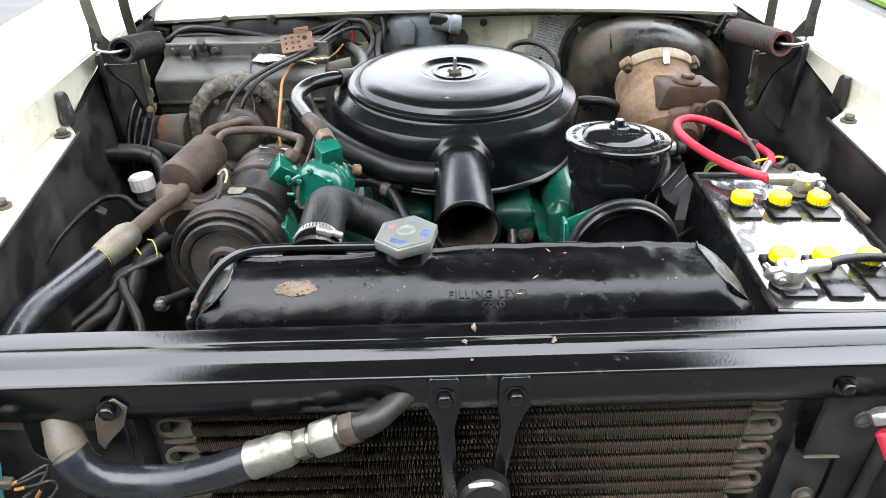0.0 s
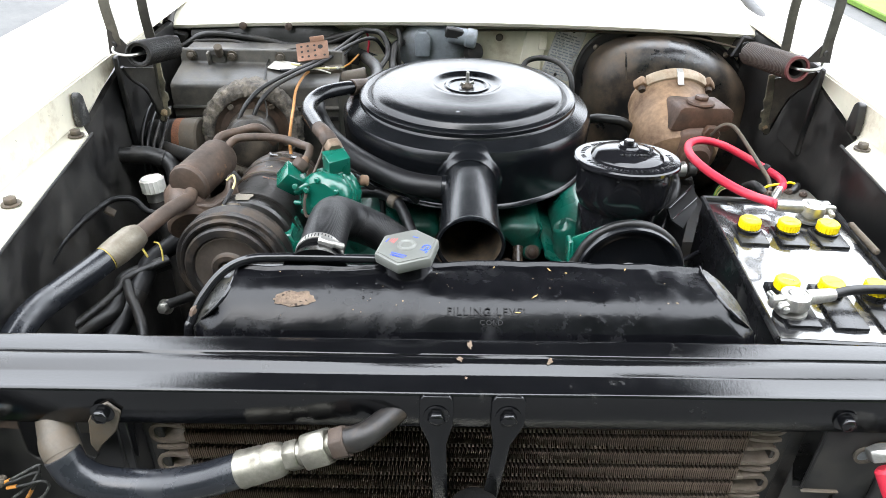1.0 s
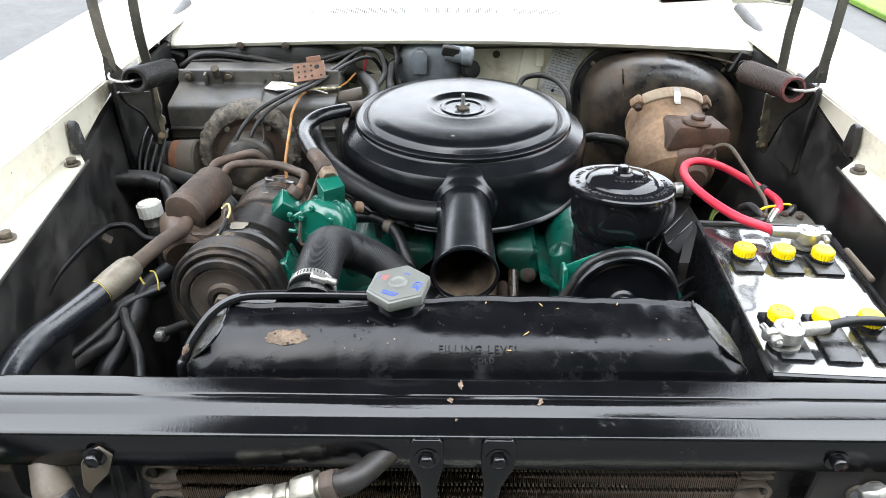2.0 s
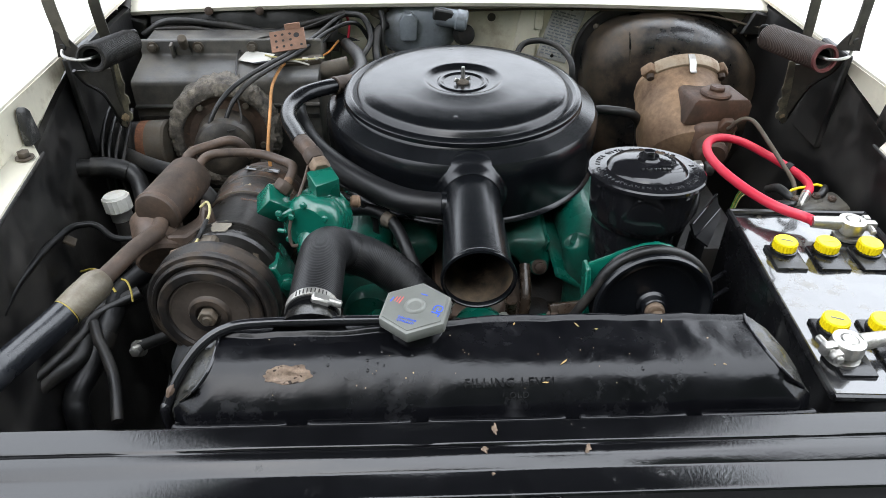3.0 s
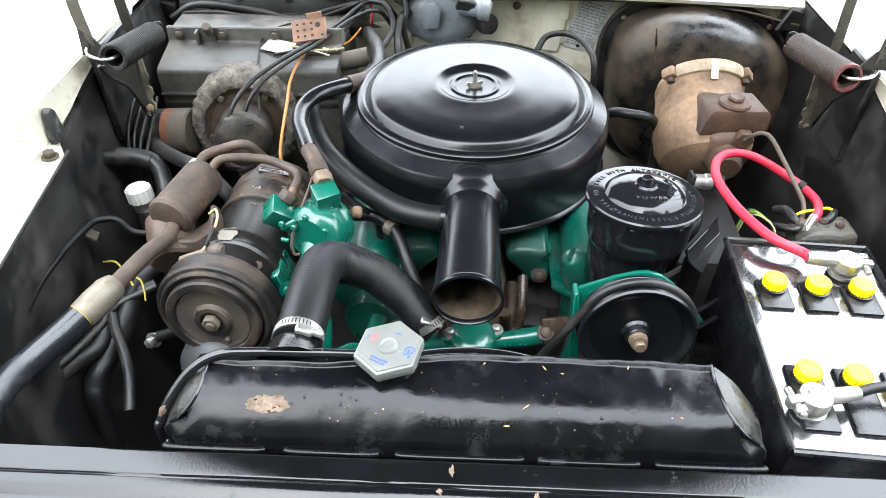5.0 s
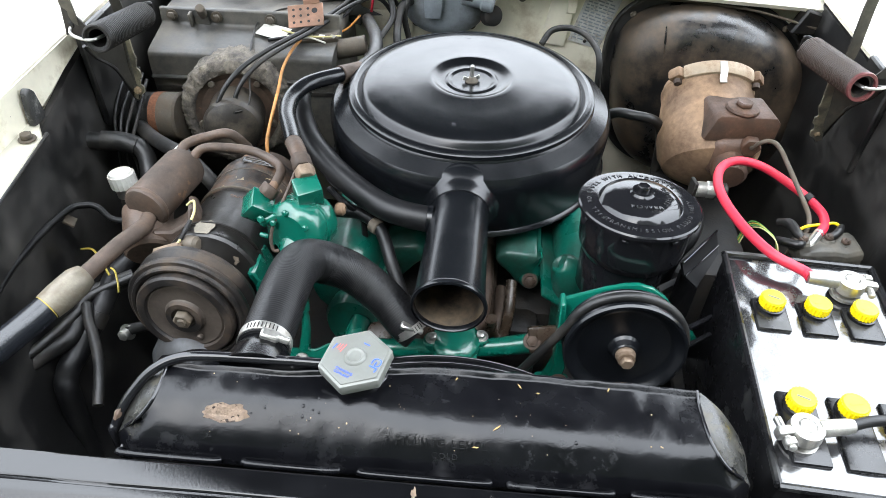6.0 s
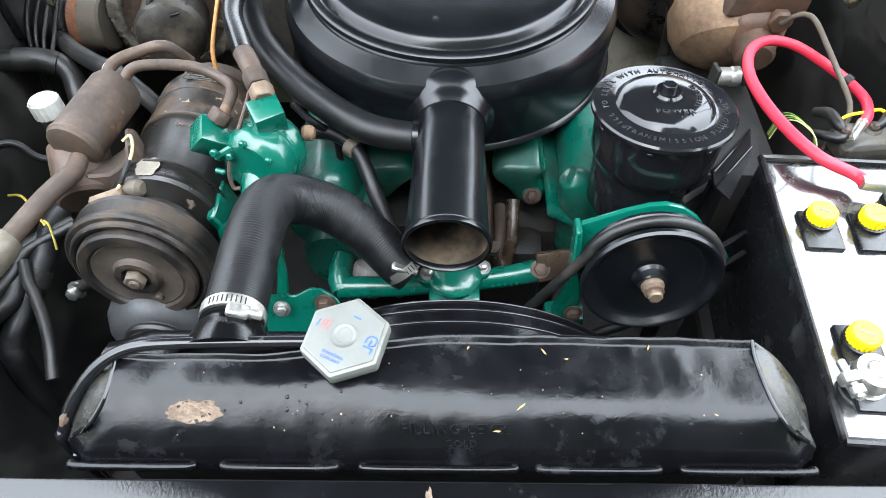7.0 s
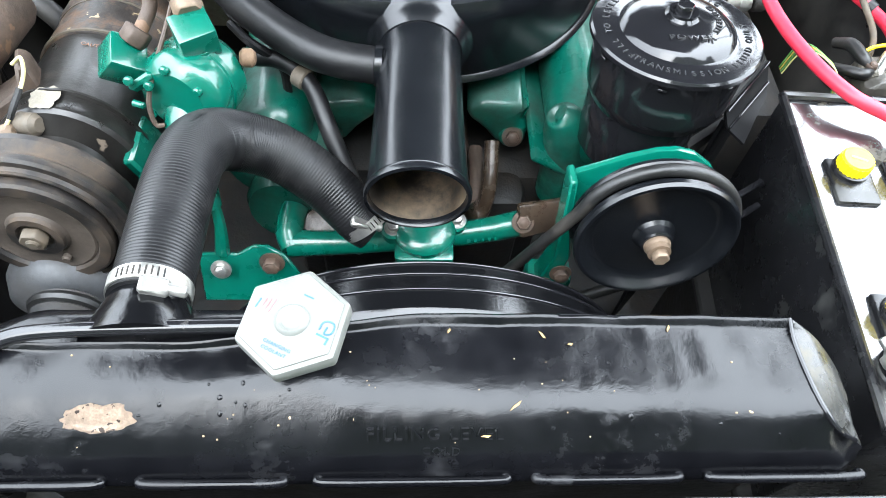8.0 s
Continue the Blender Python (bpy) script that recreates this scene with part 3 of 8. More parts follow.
def cross_panel():
    """The black radiator support: a folded panel across the front with a stepped top."""
    prof = [(-0.023, 0.885), (-0.0212, 0.911), (-0.022, 0.9142), (-0.0245, 0.915), (-0.0462, 0.9168), (-0.048, 0.9162), (-0.0488, 0.9143), (-0.0506, 0.9143), (-0.0513, 0.9158), (-0.0525, 0.9166), (-0.0595, 0.916), (-0.0612, 0.9154), (-0.0625, 0.9146), (-0.0695, 0.912), (-0.0703, 0.9113), (-0.0712, 0.9108), (-0.0725, 0.9106), (-0.0905, 0.909), (-0.0928, 0.9098), (-0.0948, 0.9088), (-0.0958, 0.9062), (-0.096, 0.8675), (-0.0935, 0.8635), (-0.085, 0.8632)]
    rows = []
    for i in range(49):
        x = -0.62 + i * 1.28 / 48
        rows.append([(x, y + 0.0006 * noise.noise(Vector((x * 9, k, 0))), z + 0.0007 * noise.noise(Vector((x * 7, 5 + k * 0.3, 2)))) for k, (y, z) in enumerate(prof)])
    part("radiator_support", sheet(rows, 0.0018), BLACK_PANEL, car, "glossy black stepped radiator support panel", angle=60)
    for x in (-0.349, 0.359):
        bolt(pose(x, -0.0995 if x < 0 else -0.0965, 0.8836, 90, 0, 0), BLACK_PANEL, car, 0.0078, 0.007)
    # side panels beside the condenser: a folded one, and one with a long slot
    part("support_bracket", box(0.026, 0.004, 0.24, at(0.333, -0.07, 0.75), 0.001, 1), BLACK_DULL, car)
    part("support_bracket", box(0.02, 0.004, 0.24, at(-0.322, -0.07, 0.75), 0.001, 1), BLACK_DULL, car)
    part("side_panel", prism([(0.351, 0.868), (0.35, 0.777), (0.388, 0.775), (0.39, 0.73), (0.39, 0.56), (0.42, 0.56), (0.423, 0.731), (0.421, 0.808), (0.455, 0.868)], 0.003, pose(0, -0.088, 0, 90, 0, 0), 0.0008, 1), BLACK_INNER, car)
    part("panel_flange", box(0.04, 0.005, 0.0018, pose(0.369, -0.0925, 0.7755, 0, 2, 0), 0.0008, 1), STEEL_DIRTY, car, "worn bare flange edge")
    part("panel_edge", tube([(0.351, -0.0905, 0.862), (0.3505, -0.091, 0.82), (0.35, -0.091, 0.778)], 0.0018, 8), BLACK_DULL, car)
    part("lower_panel", prism([(0.336, 0.806), (0.345, 0.772), (0.388, 0.77), (0.388, 0.56), (0.336, 0.56)], 0.003, pose(0, -0.083, 0, 90, 0, 0), 0.0008, 1), BLACK_INNER, car)
    part("outer_brace", tube([(0.43, -0.094, 0.8), (0.427, -0.097, 0.73), (0.424, -0.097, 0.6)], 0.008, 10), BLACK_INNER, car)
    part("side_panel", prism([(-0.384, 0.872), (-0.384, 0.845), (-0.369, 0.845), (-0.369, 0.83), (-0.373, 0.815), (-0.379, 0.808), (-0.386, 0.812), (-0.388, 0.83), (-0.4, 0.845), (-0.41, 0.56), (-0.345, 0.56), (-0.339, 0.792), (-0.335, 0.872)], 0.003, pose(0, -0.088, 0, 90, 0, 0), 0.0008, 1), BLACK_INNER, car, "black side panel with a long slot")
    part("panel_crease", tube([(-0.345, -0.0905, 0.865), (-0.347, -0.091, 0.83), (-0.349, -0.091, 0.79), (-0.35, -0.0905, 0.75)], 0.002, 8), BLACK_INNER, car)
    part("outer_panel", prism([(-0.439, 0.872), (-0.443, 0.843), (-0.444, 0.816), (-0.438, 0.808), (-0.425, 0.803), (-0.41, 0.8), (-0.41, 0.56), (-0.56, 0.56), (-0.56, 0.872)], 0.003, pose(0, -0.088, 0, 90, 0, 0), 0.0008, 1), BLACK_INNER, car, "dusty black outer panel")
    part("panel_stain", box(0.034, 0.001, 0.012, pose(-0.458, -0.0915, 0.858, 0, 4, 0), 0.0004, 1), RUST, car, "rubbed brown streak")
    part("bracket_tab", prism([(0.0, 0.012), (0.004, 0.0), (0.012, 0.012), (0.03, 0.032), (0.04, 0.058), (0.03, 0.07), (0.016, 0.062), (0.006, 0.045)], 0.003, pose(-0.372, -0.0966, 0.8265, 90, 0, 0), 0.001, 1), STEEL_DIRTY, car, "bent dull metal tab")
    # hole with a bare rim, bolts
    part("access_hole_rim", lathe([(0.0085, 0), (0.0112, 0), (0.0112, 0.003), (0.0085, 0.003), (0.0085, 0)], pose(0.398, -0.0915, 0.831, 90, 0, 0), 24), STEEL_DIRTY, car)
    for x, z in ((0.41, 0.838), (0.366, 0.713)):
        bolt(pose(x, -0.092, z, 90, 0, 0), STEEL_DIRTY, car, 0.008, 0.007)
    part("hole_backing", lathe([(0, 0), (0.0088, 0), (0.0088, 0.0006), (0, 0.0006)], pose(0.398, -0.0912, 0.831, 90, 0, 0), 20), ZINC_GREY, car, "pale metal behind the hole")
    # paint chips with bare rust
    for x, y, z, sx, sy, sp in ((-0.0105, -0.055, 0.9166, 0.003, 0.0035, 10), (0.077, -0.057, 0.9164, 0.0028, 0.005, -25), (0.0, -0.034, 0.9162, 0.0024, 0.006, 5), (-0.005, -0.075, 0.9106, 0.0018, 0.002, 0)):
        bm = bmesh.new()
        vs = [bm.verts.new((sx * math.cos(a) * (0.35 + 0.95 * random.random()), sy * math.sin(a) * (0.35 + 0.95 * random.random()), 0)) for a in [k * math.pi / 9 for k in range(18)]]
        bm.faces.new(vs)
        bmesh.ops.solidify(bm, geom=bm.faces[:], thickness=0.0006)
        part("paint_chip", merge(bm, pose(x, y, z + 0.0008, 8, 0, sp)), BARE_RUST, car)


cross_panel()


def latch_strap(x, lean):
    """Pressed steel strap bolted to the support, running down over the condenser."""
    st = thing("latch_support_strap", "black pressed steel strap bolted over the condenser", "bracket", "latch support straps")
    top = [(-0.016, 0.018), (-0.012, 0.0235), (0.012, 0.0235), (0.016, 0.018), (0.016, -0.014), (0.0085 + lean * 0.3, -0.04), (0.0075 + lean, -0.13), (0.0075 + lean * 1.6, -0.27), (-0.0075 + lean * 1.6, -0.27), (-0.0075 + lean, -0.13), (-0.0085 + lean * 0.3, -0.04), (-0.016, -0.014)]
    part("strap", prism(top, 0.004, pose(x, -0.098, 0.8886, 90, 0, 0), 0.0012, 2), BLACK_PANEL, st)
    bolt(pose(x, -0.1025, 0.8886, 90, 0, 0), BLACK_PANEL, st, 0.0085, 0.006)
    return st


latch_strap(-0.033, 0.006)
latch_strap(0.035, -0.012)


def hood():
    hd = thing("hood", "raised car hood with dark underside, on its hinges", "hood")
    rows = []
    for j in range(9):
        v = j / 8
        y, z = 1.0 - 0.82 * v, 1.19 + 1.28 * v + 0.03 * math.sin(v * 3.1)
        rows.append([((-1 + 2 * i / 8) * (0.7 - 0.04 * v) + 0.02, y + 0.02, z + 0.02 * (1 - (1 - 2 * i / 8) ** 2)) for i in range(9)])
    part("outer_skin", sheet(rows, 0.002), CREAM, hd)
    rows2 = [[(x * 0.985, y - 0.008, z - 0.02) for x, y, z in row] for row in rows]
    part("inner_liner", sheet(rows2, 0.004), INSULATION, hd, "dark grey hood liner")
    part("rear_corner", prism([(0, 0), (0.2, 0.012), (0.27, 0.0), (0.25, 0.2), (0.0, 0.19)], 0.03, pose(0.42, 0.95, 1.062, 80, 0, 0), 0.008, 2), BLACK_PANEL, hd, "black inner corner of the hood")
    part("inner_frame", tube([(-0.64, 0.99, 1.17), (-0.3, 0.995, 1.185), (0.3, 0.995, 1.185), (0.66, 0.99, 1.17)], 0.014, 10), BLACK_PANEL, hd)
    return hd


hood()


def hood_hinge(s, pv, back, arm_f, arm_r, pa, pb, tip):
    """Spring hinge: a triangular lever plate with a toothed strip, two arms and a close-wound coil spring."""
    hg = thing("spring_hinge", "dirty hood hinge with a coil spring and two arms", "hinge", "hood hinges")
    pv, back, pa, pb, tip = (Vector(q) for q in (pv, back, pa, pb, tip))
    d = back - pv
    m = along(pv, back)
    turns, bm, pts = 34, bmesh.new(), []
    for k in range(turns * 18 + 1):
        a = 2 * math.pi * k / 18
        pts.append(m @ Vector((0.0195 * math.cos(a), 0.0195 * math.sin(a), d.length * k / (turns * 18))))
    tube(pts, 0.0026, 6, 1, bm)
    part("spring", bm, SPRING_BROWN if s > 0 else BLACK_DULL, hg, "brown coil spring with a reddish end" if s > 0 else "dull black coil spring")
    part("spring_core", lathe([(0.0135, 0.004), (0.0172, 0.003), (0.0172, d.length), (0.0135, d.length), (0.0135, 0.004)], m, 20), DARK_RUST if s > 0 else BLACK_DULL, hg)
    if s > 0:
        part("end_ring", lathe([(0.0175, -0.004), (0.0215, -0.004), (0.0225, -0.001), (0.0215, 0.002), (0.0175, 0.002), (0.0175, -0.004)], m, 28), SPRING_RED, hg, "reddish last coil of the spring")
    back_hook = m @ Vector((0, 0, d.length - 0.004))
    part("rear_hook", tube([back_hook, back_hook + Vector((0, 0.014, 0.012)), back_hook + Vector((-s * 0.006, 0.026, 0.01)), back_hook + Vector((-s * 0.004, 0.03, -0.006))], 0.0034, 8), BLACK_DULL, hg)
    base = Vector(arm_f[0])
    part("front_hook", tube([m @ Vector((0, 0, 0.035)), m @ Vector((0, 0, 0.004)), pv + Vector((s * 0.01, -0.003, -0.001)), Vector((base.x - s * 0.012, pv.y + 0.006, pv.z - 0.003)), Vector((base.x + s * 0.003, pv.y + 0.016, pv.z)), base + Vector((s * 0.003, 0.004, 0.01))], 0.0026, 8), STEEL, hg, "bright spring hook")
    # lever plate, its outer edge turned over
    mid = (pa + tip) / 2 + Vector((-s * 0.006, 0.004, 0.004))
    quarter = pa.lerp(tip, 0.22) + Vector((s * 0.002, 0, 0.002))
    rows = [[tuple(pa), tuple(pa.lerp(pb, 0.5)), tuple(pb)], [tuple(quarter), tuple(quarter.lerp(pb.lerp(tip, 0.25), 0.5)), tuple(pb.lerp(tip, 0.25))], [tuple(mid), tuple(mid.lerp(pb.lerp(tip, 0.55), 0.5)), tuple(pb.lerp(tip, 0.55))], [tuple(tip + Vector((s * 0.006, 0, 0.006))), tuple(tip), tuple(tip + Vector((-s * 0.006, 0, 0.008)))]]
    part("lever_plate", sheet(rows, 0.003), LEVER, hg, "grimy pressed lever plate")
    part("rolled_edge", tube([pa, quarter, mid, tip + Vector((s * 0.006, -0.002, 0.004)), tip + Vector((0, -0.002, -0.004)), tip + Vector((-s * 0.006, -0.002, 0.006))], 0.0032, 8), BLACK_DULL, hg)
    # toothed strip beside it
    ax = (pb - tip).normalized()
    nx = Vector((-s, 0, 0)) - ax * Vector((-s, 0, 0)).dot(ax)
    nx.normalize()
    ny = ax.cross(nx)
    n = (pb - tip).length + 0.012
    out = [(-0.006, 0.0), (0.003, -0.004), (0.0085, 0.006), (0.016, 0.012), (0.0165, 0.022), (0.0115, 0.026), (0.0125, 0.036), (0.0165, 0.04), (0.0155, 0.052), (0.0105, 0.056), (0.0125, 0.068), (0.0145, 0.074), (0.0115, 0.082), (0.0095, n), (-0.002, n)]
    o = tip + Vector((0, -0.005, 0))
    m3 = Matrix(((nx.x, ax.x, ny.x, o.x), (nx.y, ax.y, ny.y, o.y), (nx.z, ax.z, ny.z, o.z), (0, 0, 0, 1)))
    part("toothed_strip", prism(out, 0.004, m3, 0.0008, 1), HINGE, hg, "pale grimy strip with a toothed edge")
    part("strip_fold", tube([o + ax * 0.02 + nx * 0.001, o + ax * (n * 0.55), o + ax * n - nx * 0.001], 0.0032, 8), LEVER, hg)
    part("grease_blob", lathe([(0, 0), (0.0075, 0), (0.0065, 0.003), (0.002, 0.005), (0, 0.005)], along(o + ax * 0.016 + nx * 0.004, o + ax * 0.016 + nx * 0.004 + Vector((0, -1, 0.3))), 14, wobble=0.2), DUST_TAN, hg, "dried yellow grease")
    # flat arms that rise to the hood
    for nm, q in (("front_arm", arm_f), ("rear_arm", arm_r)):
        q = [Vector(v) for v in q]
        rows = []
        for p in spline(q, 5):
            rows.append([tuple(p + Vector((-0.0085, -0.001, 0))), tuple(p + Vector((0.0085, 0.001, 0)))])
        part(nm, sheet(rows, 0.004), LEVER, hg, "flat steel arm")
    part("pivot_foot", sheet([[tuple(base + Vector((s * 0.012, -0.005, -0.008))), tuple(base + Vector((s * 0.01, 0, 0.034)))], [tuple(base + Vector((-s * 0.026, 0.004, -0.01))), tuple(base + Vector((-s * 0.008, 0.004, 0.016)))]], 0.005), BLACK_DULL, hg, "dark triangular pivot foot")
    part("pivot", cyl(base + Vector((s * 0.004, -0.006, 0.006)), base + Vector((s * 0.004, 0.01, 0.006)), 0.007), BLACK_DULL, hg)
    part("mounting_post", box(0.012, 0.09, 0.17, pose(pa.x + s * 0.016, 0.7, 0.90, 0, 0, 0), 0.003, 1), BLACK_INNER, hg)
    return hg


hood_hinge(-1, (-0.544, 0.593, 1.01), (-0.549, 0.757, 0.974), [(-0.589, 0.62, 1.012), (-0.59, 0.621, 1.04), (-0.598, 0.63, 1.09), (-0.614, 0.665, 1.2), (-0.63, 0.71, 1.36), (-0.64, 0.765, 1.5)], [(-0.566, 0.725, 0.97), (-0.57, 0.72, 1.0), (-0.573, 0.72, 1.06), (-0.576, 0.74, 1.15), (-0.58, 0.8, 1.27), (-0.585, 0.87, 1.36)], (-0.598, 0.64, 0.972), (-0.562, 0.7, 0.953), (-0.565, 0.694, 0.853))
hood_hinge(1, (0.577, 0.603, 1.002), (0.556, 0.75, 0.984), [(0.624, 0.62, 1.018), (0.626, 0.621, 1.045), (0.634, 0.635, 1.09), (0.65, 0.67, 1.2), (0.664, 0.715, 1.36), (0.672, 0.765, 1.5)], [(0.605, 0.725, 0.97), (0.607, 0.72, 1.0), (0.603, 0.72, 1.07), (0.612, 0.74, 1.15), (0.62, 0.8, 1.27), (0.628, 0.87, 1.36)], (0.638, 0.645, 0.985), (0.596, 0.72, 0.945), (0.62, 0.737, 0.831))


# ==== radiator and condenser ====
TANK = [(0.004, 0.880), (-0.003, 0.884), (-0.0045, 0.889), (-0.001, 0.8935), (0.0003, 0.9), (0.0035, 0.9057), (0.01, 0.9137), (0.018, 0.9207), (0.028, 0.9268), (0.038, 0.9302), (0.048, 0.9318), (0.06, 0.9322), (0.075, 0.9318), (0.0865, 0.931), (0.0895, 0.9318), (0.0915, 0.9345), (0.094, 0.935), (0.0958, 0.9332), (0.0972, 0.918), (0.0972, 0.88)]


def smooth(a, b, x):
    u = max(0.0, min(1.0, (x - a) / (b - a)))
    return u * u * (3 - 2 * u)


def tank_point(x, k):
    """Section of the radiator top tank at x, from the front lip over the top to the rear seam: y, z."""
    y, z = TANK[k]
    back = 0.072 + 0.023 * smooth(-0.15, 0.02, x)
    if y > 0.03:
        f = (y - 0.03) / 0.067
        y = 0.03 + (back - 0.028) * f
        z += (0.004 * (1 - smooth(-0.16, 0.0, x)) - 0.005 * smooth(0.1, 0.27, x)) * min(1.0, 2 * f) if k < 18 else 0
    if 4 < k < 18:
        d = 0.0016 * noise.noise(Vector((x * 15, y * 24, 1.7))) + 0.0007 * noise.noise(Vector((x * 52, y * 45, 4.1)))
        if 13 <= k <= 17:
            d += 0.0024 * noise.noise(Vector((x * 12, 9.0, 0))) + 0.0016 * noise.noise(Vector((x * 38, 2.0, 0)))
        z += d
        # pressed dents on the flat top, worst towards the battery end
        if x > 0.08 and y > 0.04:
            z += 0.0011 * smooth(0.08, 0.2, x) * noise.noise(Vector((x * 60, y * 30, 8.0)))
        # soft swelling under the filler neck
        z += 0.004 * math.exp(-((x + 0.066) ** 2 + (y - 0.07) ** 2) / 0.0006) if k < 13 else 0
    return y, z


def tank_z(x, y):
    pts = [tank_point(x, k) for k in range(4, 14)]
    return float(np.interp(y, [q[0] for q in pts], [q[1] for q in pts]))


def radiator():
    rad = thing("radiator", "black painted radiator with dented top tank, chips and rust", "radiator")
    n = len(TANK)
    bm = bmesh.new()
    rings = []
    count = 141
    for i in range(count):
        u = i / (count - 1)
        ring = []
        for k in range(n):
            h = max(0.0, min(1.0, (TANK[k][1] - 0.9) / 0.032))
            xl, xr = -0.292 + 0.036 * h, 0.309 - 0.041 * h
            if k >= 18:
                xl, xr = -0.262, 0.27
            x = xl + (xr - xl) * u
            y, z = tank_point(x, k)
            # the front corners are rounded back
            if k < 7:
                y += 0.012 * (1 - smooth(0.0, 0.03, u)) + 0.012 * smooth(0.97, 1.0, u)
            ring.append(bm.verts.new((x, y, z)))
        rings.append(ring)
    for a, b in zip(rings, rings[1:]):
        for k in range(n - 1):
            bm.faces.new((a[k], a[k + 1], b[k + 1], b[k]))
    ends = [[tuple(v.co) for v in ring] for ring in (rings[0], rings[-1])]
    part("top_tank", bm, TANK_PAINT, rad, angle=55)
    # clenched tabs along the front lip
    for x0, x1 in ((-0.288, -0.19), (-0.166, -0.076), (-0.054, 0.067), (0.087, 0.182), (0.202, 0.306)):
        part("crimp_tab", tube([(x0, -0.001, 0.8915), (x0 + 0.004, -0.0045, 0.8925), ((x0 + x1) / 2, -0.005, 0.8925), (x1 - 0.004, -0.0045, 0.8925), (x1, -0.001, 0.8915)], 0.0034, 10), TANK_PAINT, rad)
    # bulging end plates beyond the ridges, dull with old dirt
    outers = ([(-0.294, 0.014, 0.882), (-0.301, 0.03, 0.884), (-0.301, 0.048, 0.897), (-0.287, 0.062, 0.916), (-0.258, 0.0715, 0.932)],
              [(0.311, 0.014, 0.882), (0.318, 0.034, 0.882), (0.316, 0.06, 0.893), (0.296, 0.083, 0.912), (0.272, 0.0945, 0.925)])
    for inner, outer, side in ((ends[0][2:18], outers[0], -1), (ends[1][2:18], outers[1], 1)):
        cols = []
        m = len(inner)
        outer = spline(outer, 4)
        for j in range(m):
            w = j / (m - 1)
            o = outer[min(len(outer) - 1, round(w * (len(outer) - 1)))]
            a, c = Vector(inner[j]), Vector(o)
            row = []
            for q in range(7):
                f = q / 6
                v = a.lerp(c, f)
                bulge = math.sin(math.pi * f) * math.sin(math.pi * w)
                v += Vector((side * 0.6, -0.1, 0.6)) * 0.006 * bulge - Vector((side * 0.5, 0, 1)) * 0.002 * math.exp(-((f - 0.12) / 0.08) ** 2) * (1 if q else 0)
                v += Vector((0, 0, 0.001 * bulge * noise.noise(Vector((v.y * 70, v.z * 70, side)))))
                row.append(tuple(v))
            cols.append(row)
        part("end_plate", sheet(cols, 0.0012), TANK_END, rad, "dull dirty end plate of the tank", angle=55)
        part("end_ridge", tube([inner[3], inner[5], inner[7], inner[10], inner[14]], [0.0016, 0.0018, 0.0018, 0.0018, 0.0014], 8), BLACK_GLOSS, rad)
    # core below
    part("core", box(0.56, 0.06, 0.48, at(0.005, 0.05, 0.642), 0.003, 1), BLACK_DARK, rad, "dark radiator core")
    part("top_flange", box(0.6, 0.085, 0.005, at(0.006, 0.048, 0.8815), 0.001, 1), BLACK_PANEL, rad)
    # lower shelf behind the seam, under the hose neck
    rows = []
    for i in range(25):
        x = -0.275 + 0.215 * i / 24
        w = 0.003 * noise.noise(Vector((x * 25, 3, 0)))
        e = 0.012 * (1 - smooth(-0.275, -0.24, x))
        rows.append([(x, 0.068, 0.927 + w), (x, 0.078, 0.9265 + w), (x, 0.094 - e, 0.925 + w * 0.5), (x, 0.104 - e, 0.921), (x, 0.107 - e, 0.914), (x, 0.106 - e, 0.88)])
    part("rear_shelf", sheet(rows, 0.0015), TANK_PAINT, rad, angle=55)
    # rust patch and paint chips on the slope
    slope = Matrix.Translation((-0.187, 0.0265, tank_z(-0.187, 0.0265) + 0.0009)) @ Matrix.Rotation(radians(30), 4, "X")
    bm = bmesh.new()
    vs = []
    for k in range(40):
        a = 2 * math.pi * k / 40
        r = 1 + 0.35 * noise.noise(Vector((math.cos(a) * 3, math.sin(a) * 3, 7)))
        vs.append(bm.verts.new((0.0225 * r * math.cos(a), 0.0088 * r * math.sin(a), 0)))
    bm.faces.new(vs)
    bmesh.ops.solidify(bm, geom=bm.faces[:], thickness=0.0008)
    part("rust_patch", merge(bm, slope), BARE_RUST, rad, "bare rusty patch with flaking paint")
    bm = bmesh.new()
    rng = random.Random(4)
    for k in range(30):
        y = rng.uniform(0.012, 0.068)
        x, r = rng.uniform(-0.22, 0.24), rng.uniform(0.0003, 0.0009)
        z = tank_z(x, y) + 0.0002
        tilt = math.degrees(math.atan2(tank_z(x, y + 0.002) - tank_z(x, y - 0.002), 0.004))
        st = rng.choice((1, 1, 1.3, 2.5))
        lathe([(0, 0), (r, 0), (r * 0.6, 0.0006), (0, 0.0006)], at(x, y, z) @ Matrix.Rotation(radians(tilt), 4, "X") @ pose(0, 0, 0, 0, 0, rng.uniform(0, 180)) @ Matrix.Diagonal((st, 1, 1, 1)), 6, bm)
    tagged(part("debris_specks", bm, DUST_TAN, rad, "specks of dry debris and chipped paint"), kind="stuff")
    # blisters and pits in the paint
    bm = bmesh.new()
    for k in range(17):
        x, y, r = rng.choice((rng.gauss(-0.115, 0.022), rng.gauss(-0.105, 0.03), rng.uniform(-0.23, 0.25))), rng.uniform(0.016, 0.05), rng.uniform(0.0008, 0.0026)
        lathe([(r, -0.0009), (r * 0.8, 0.0), (r * 0.45, 0.0004), (0, 0.0005)], at(x, y, tank_z(x, y)) @ Matrix.Rotation(radians(25), 4, "X") @ Matrix.Diagonal((1, rng.uniform(0.6, 1.4), 1, 1)), 8, bm)
    tagged(part("paint_blisters", bm, TANK_PAINT, rad), kind="stuff")
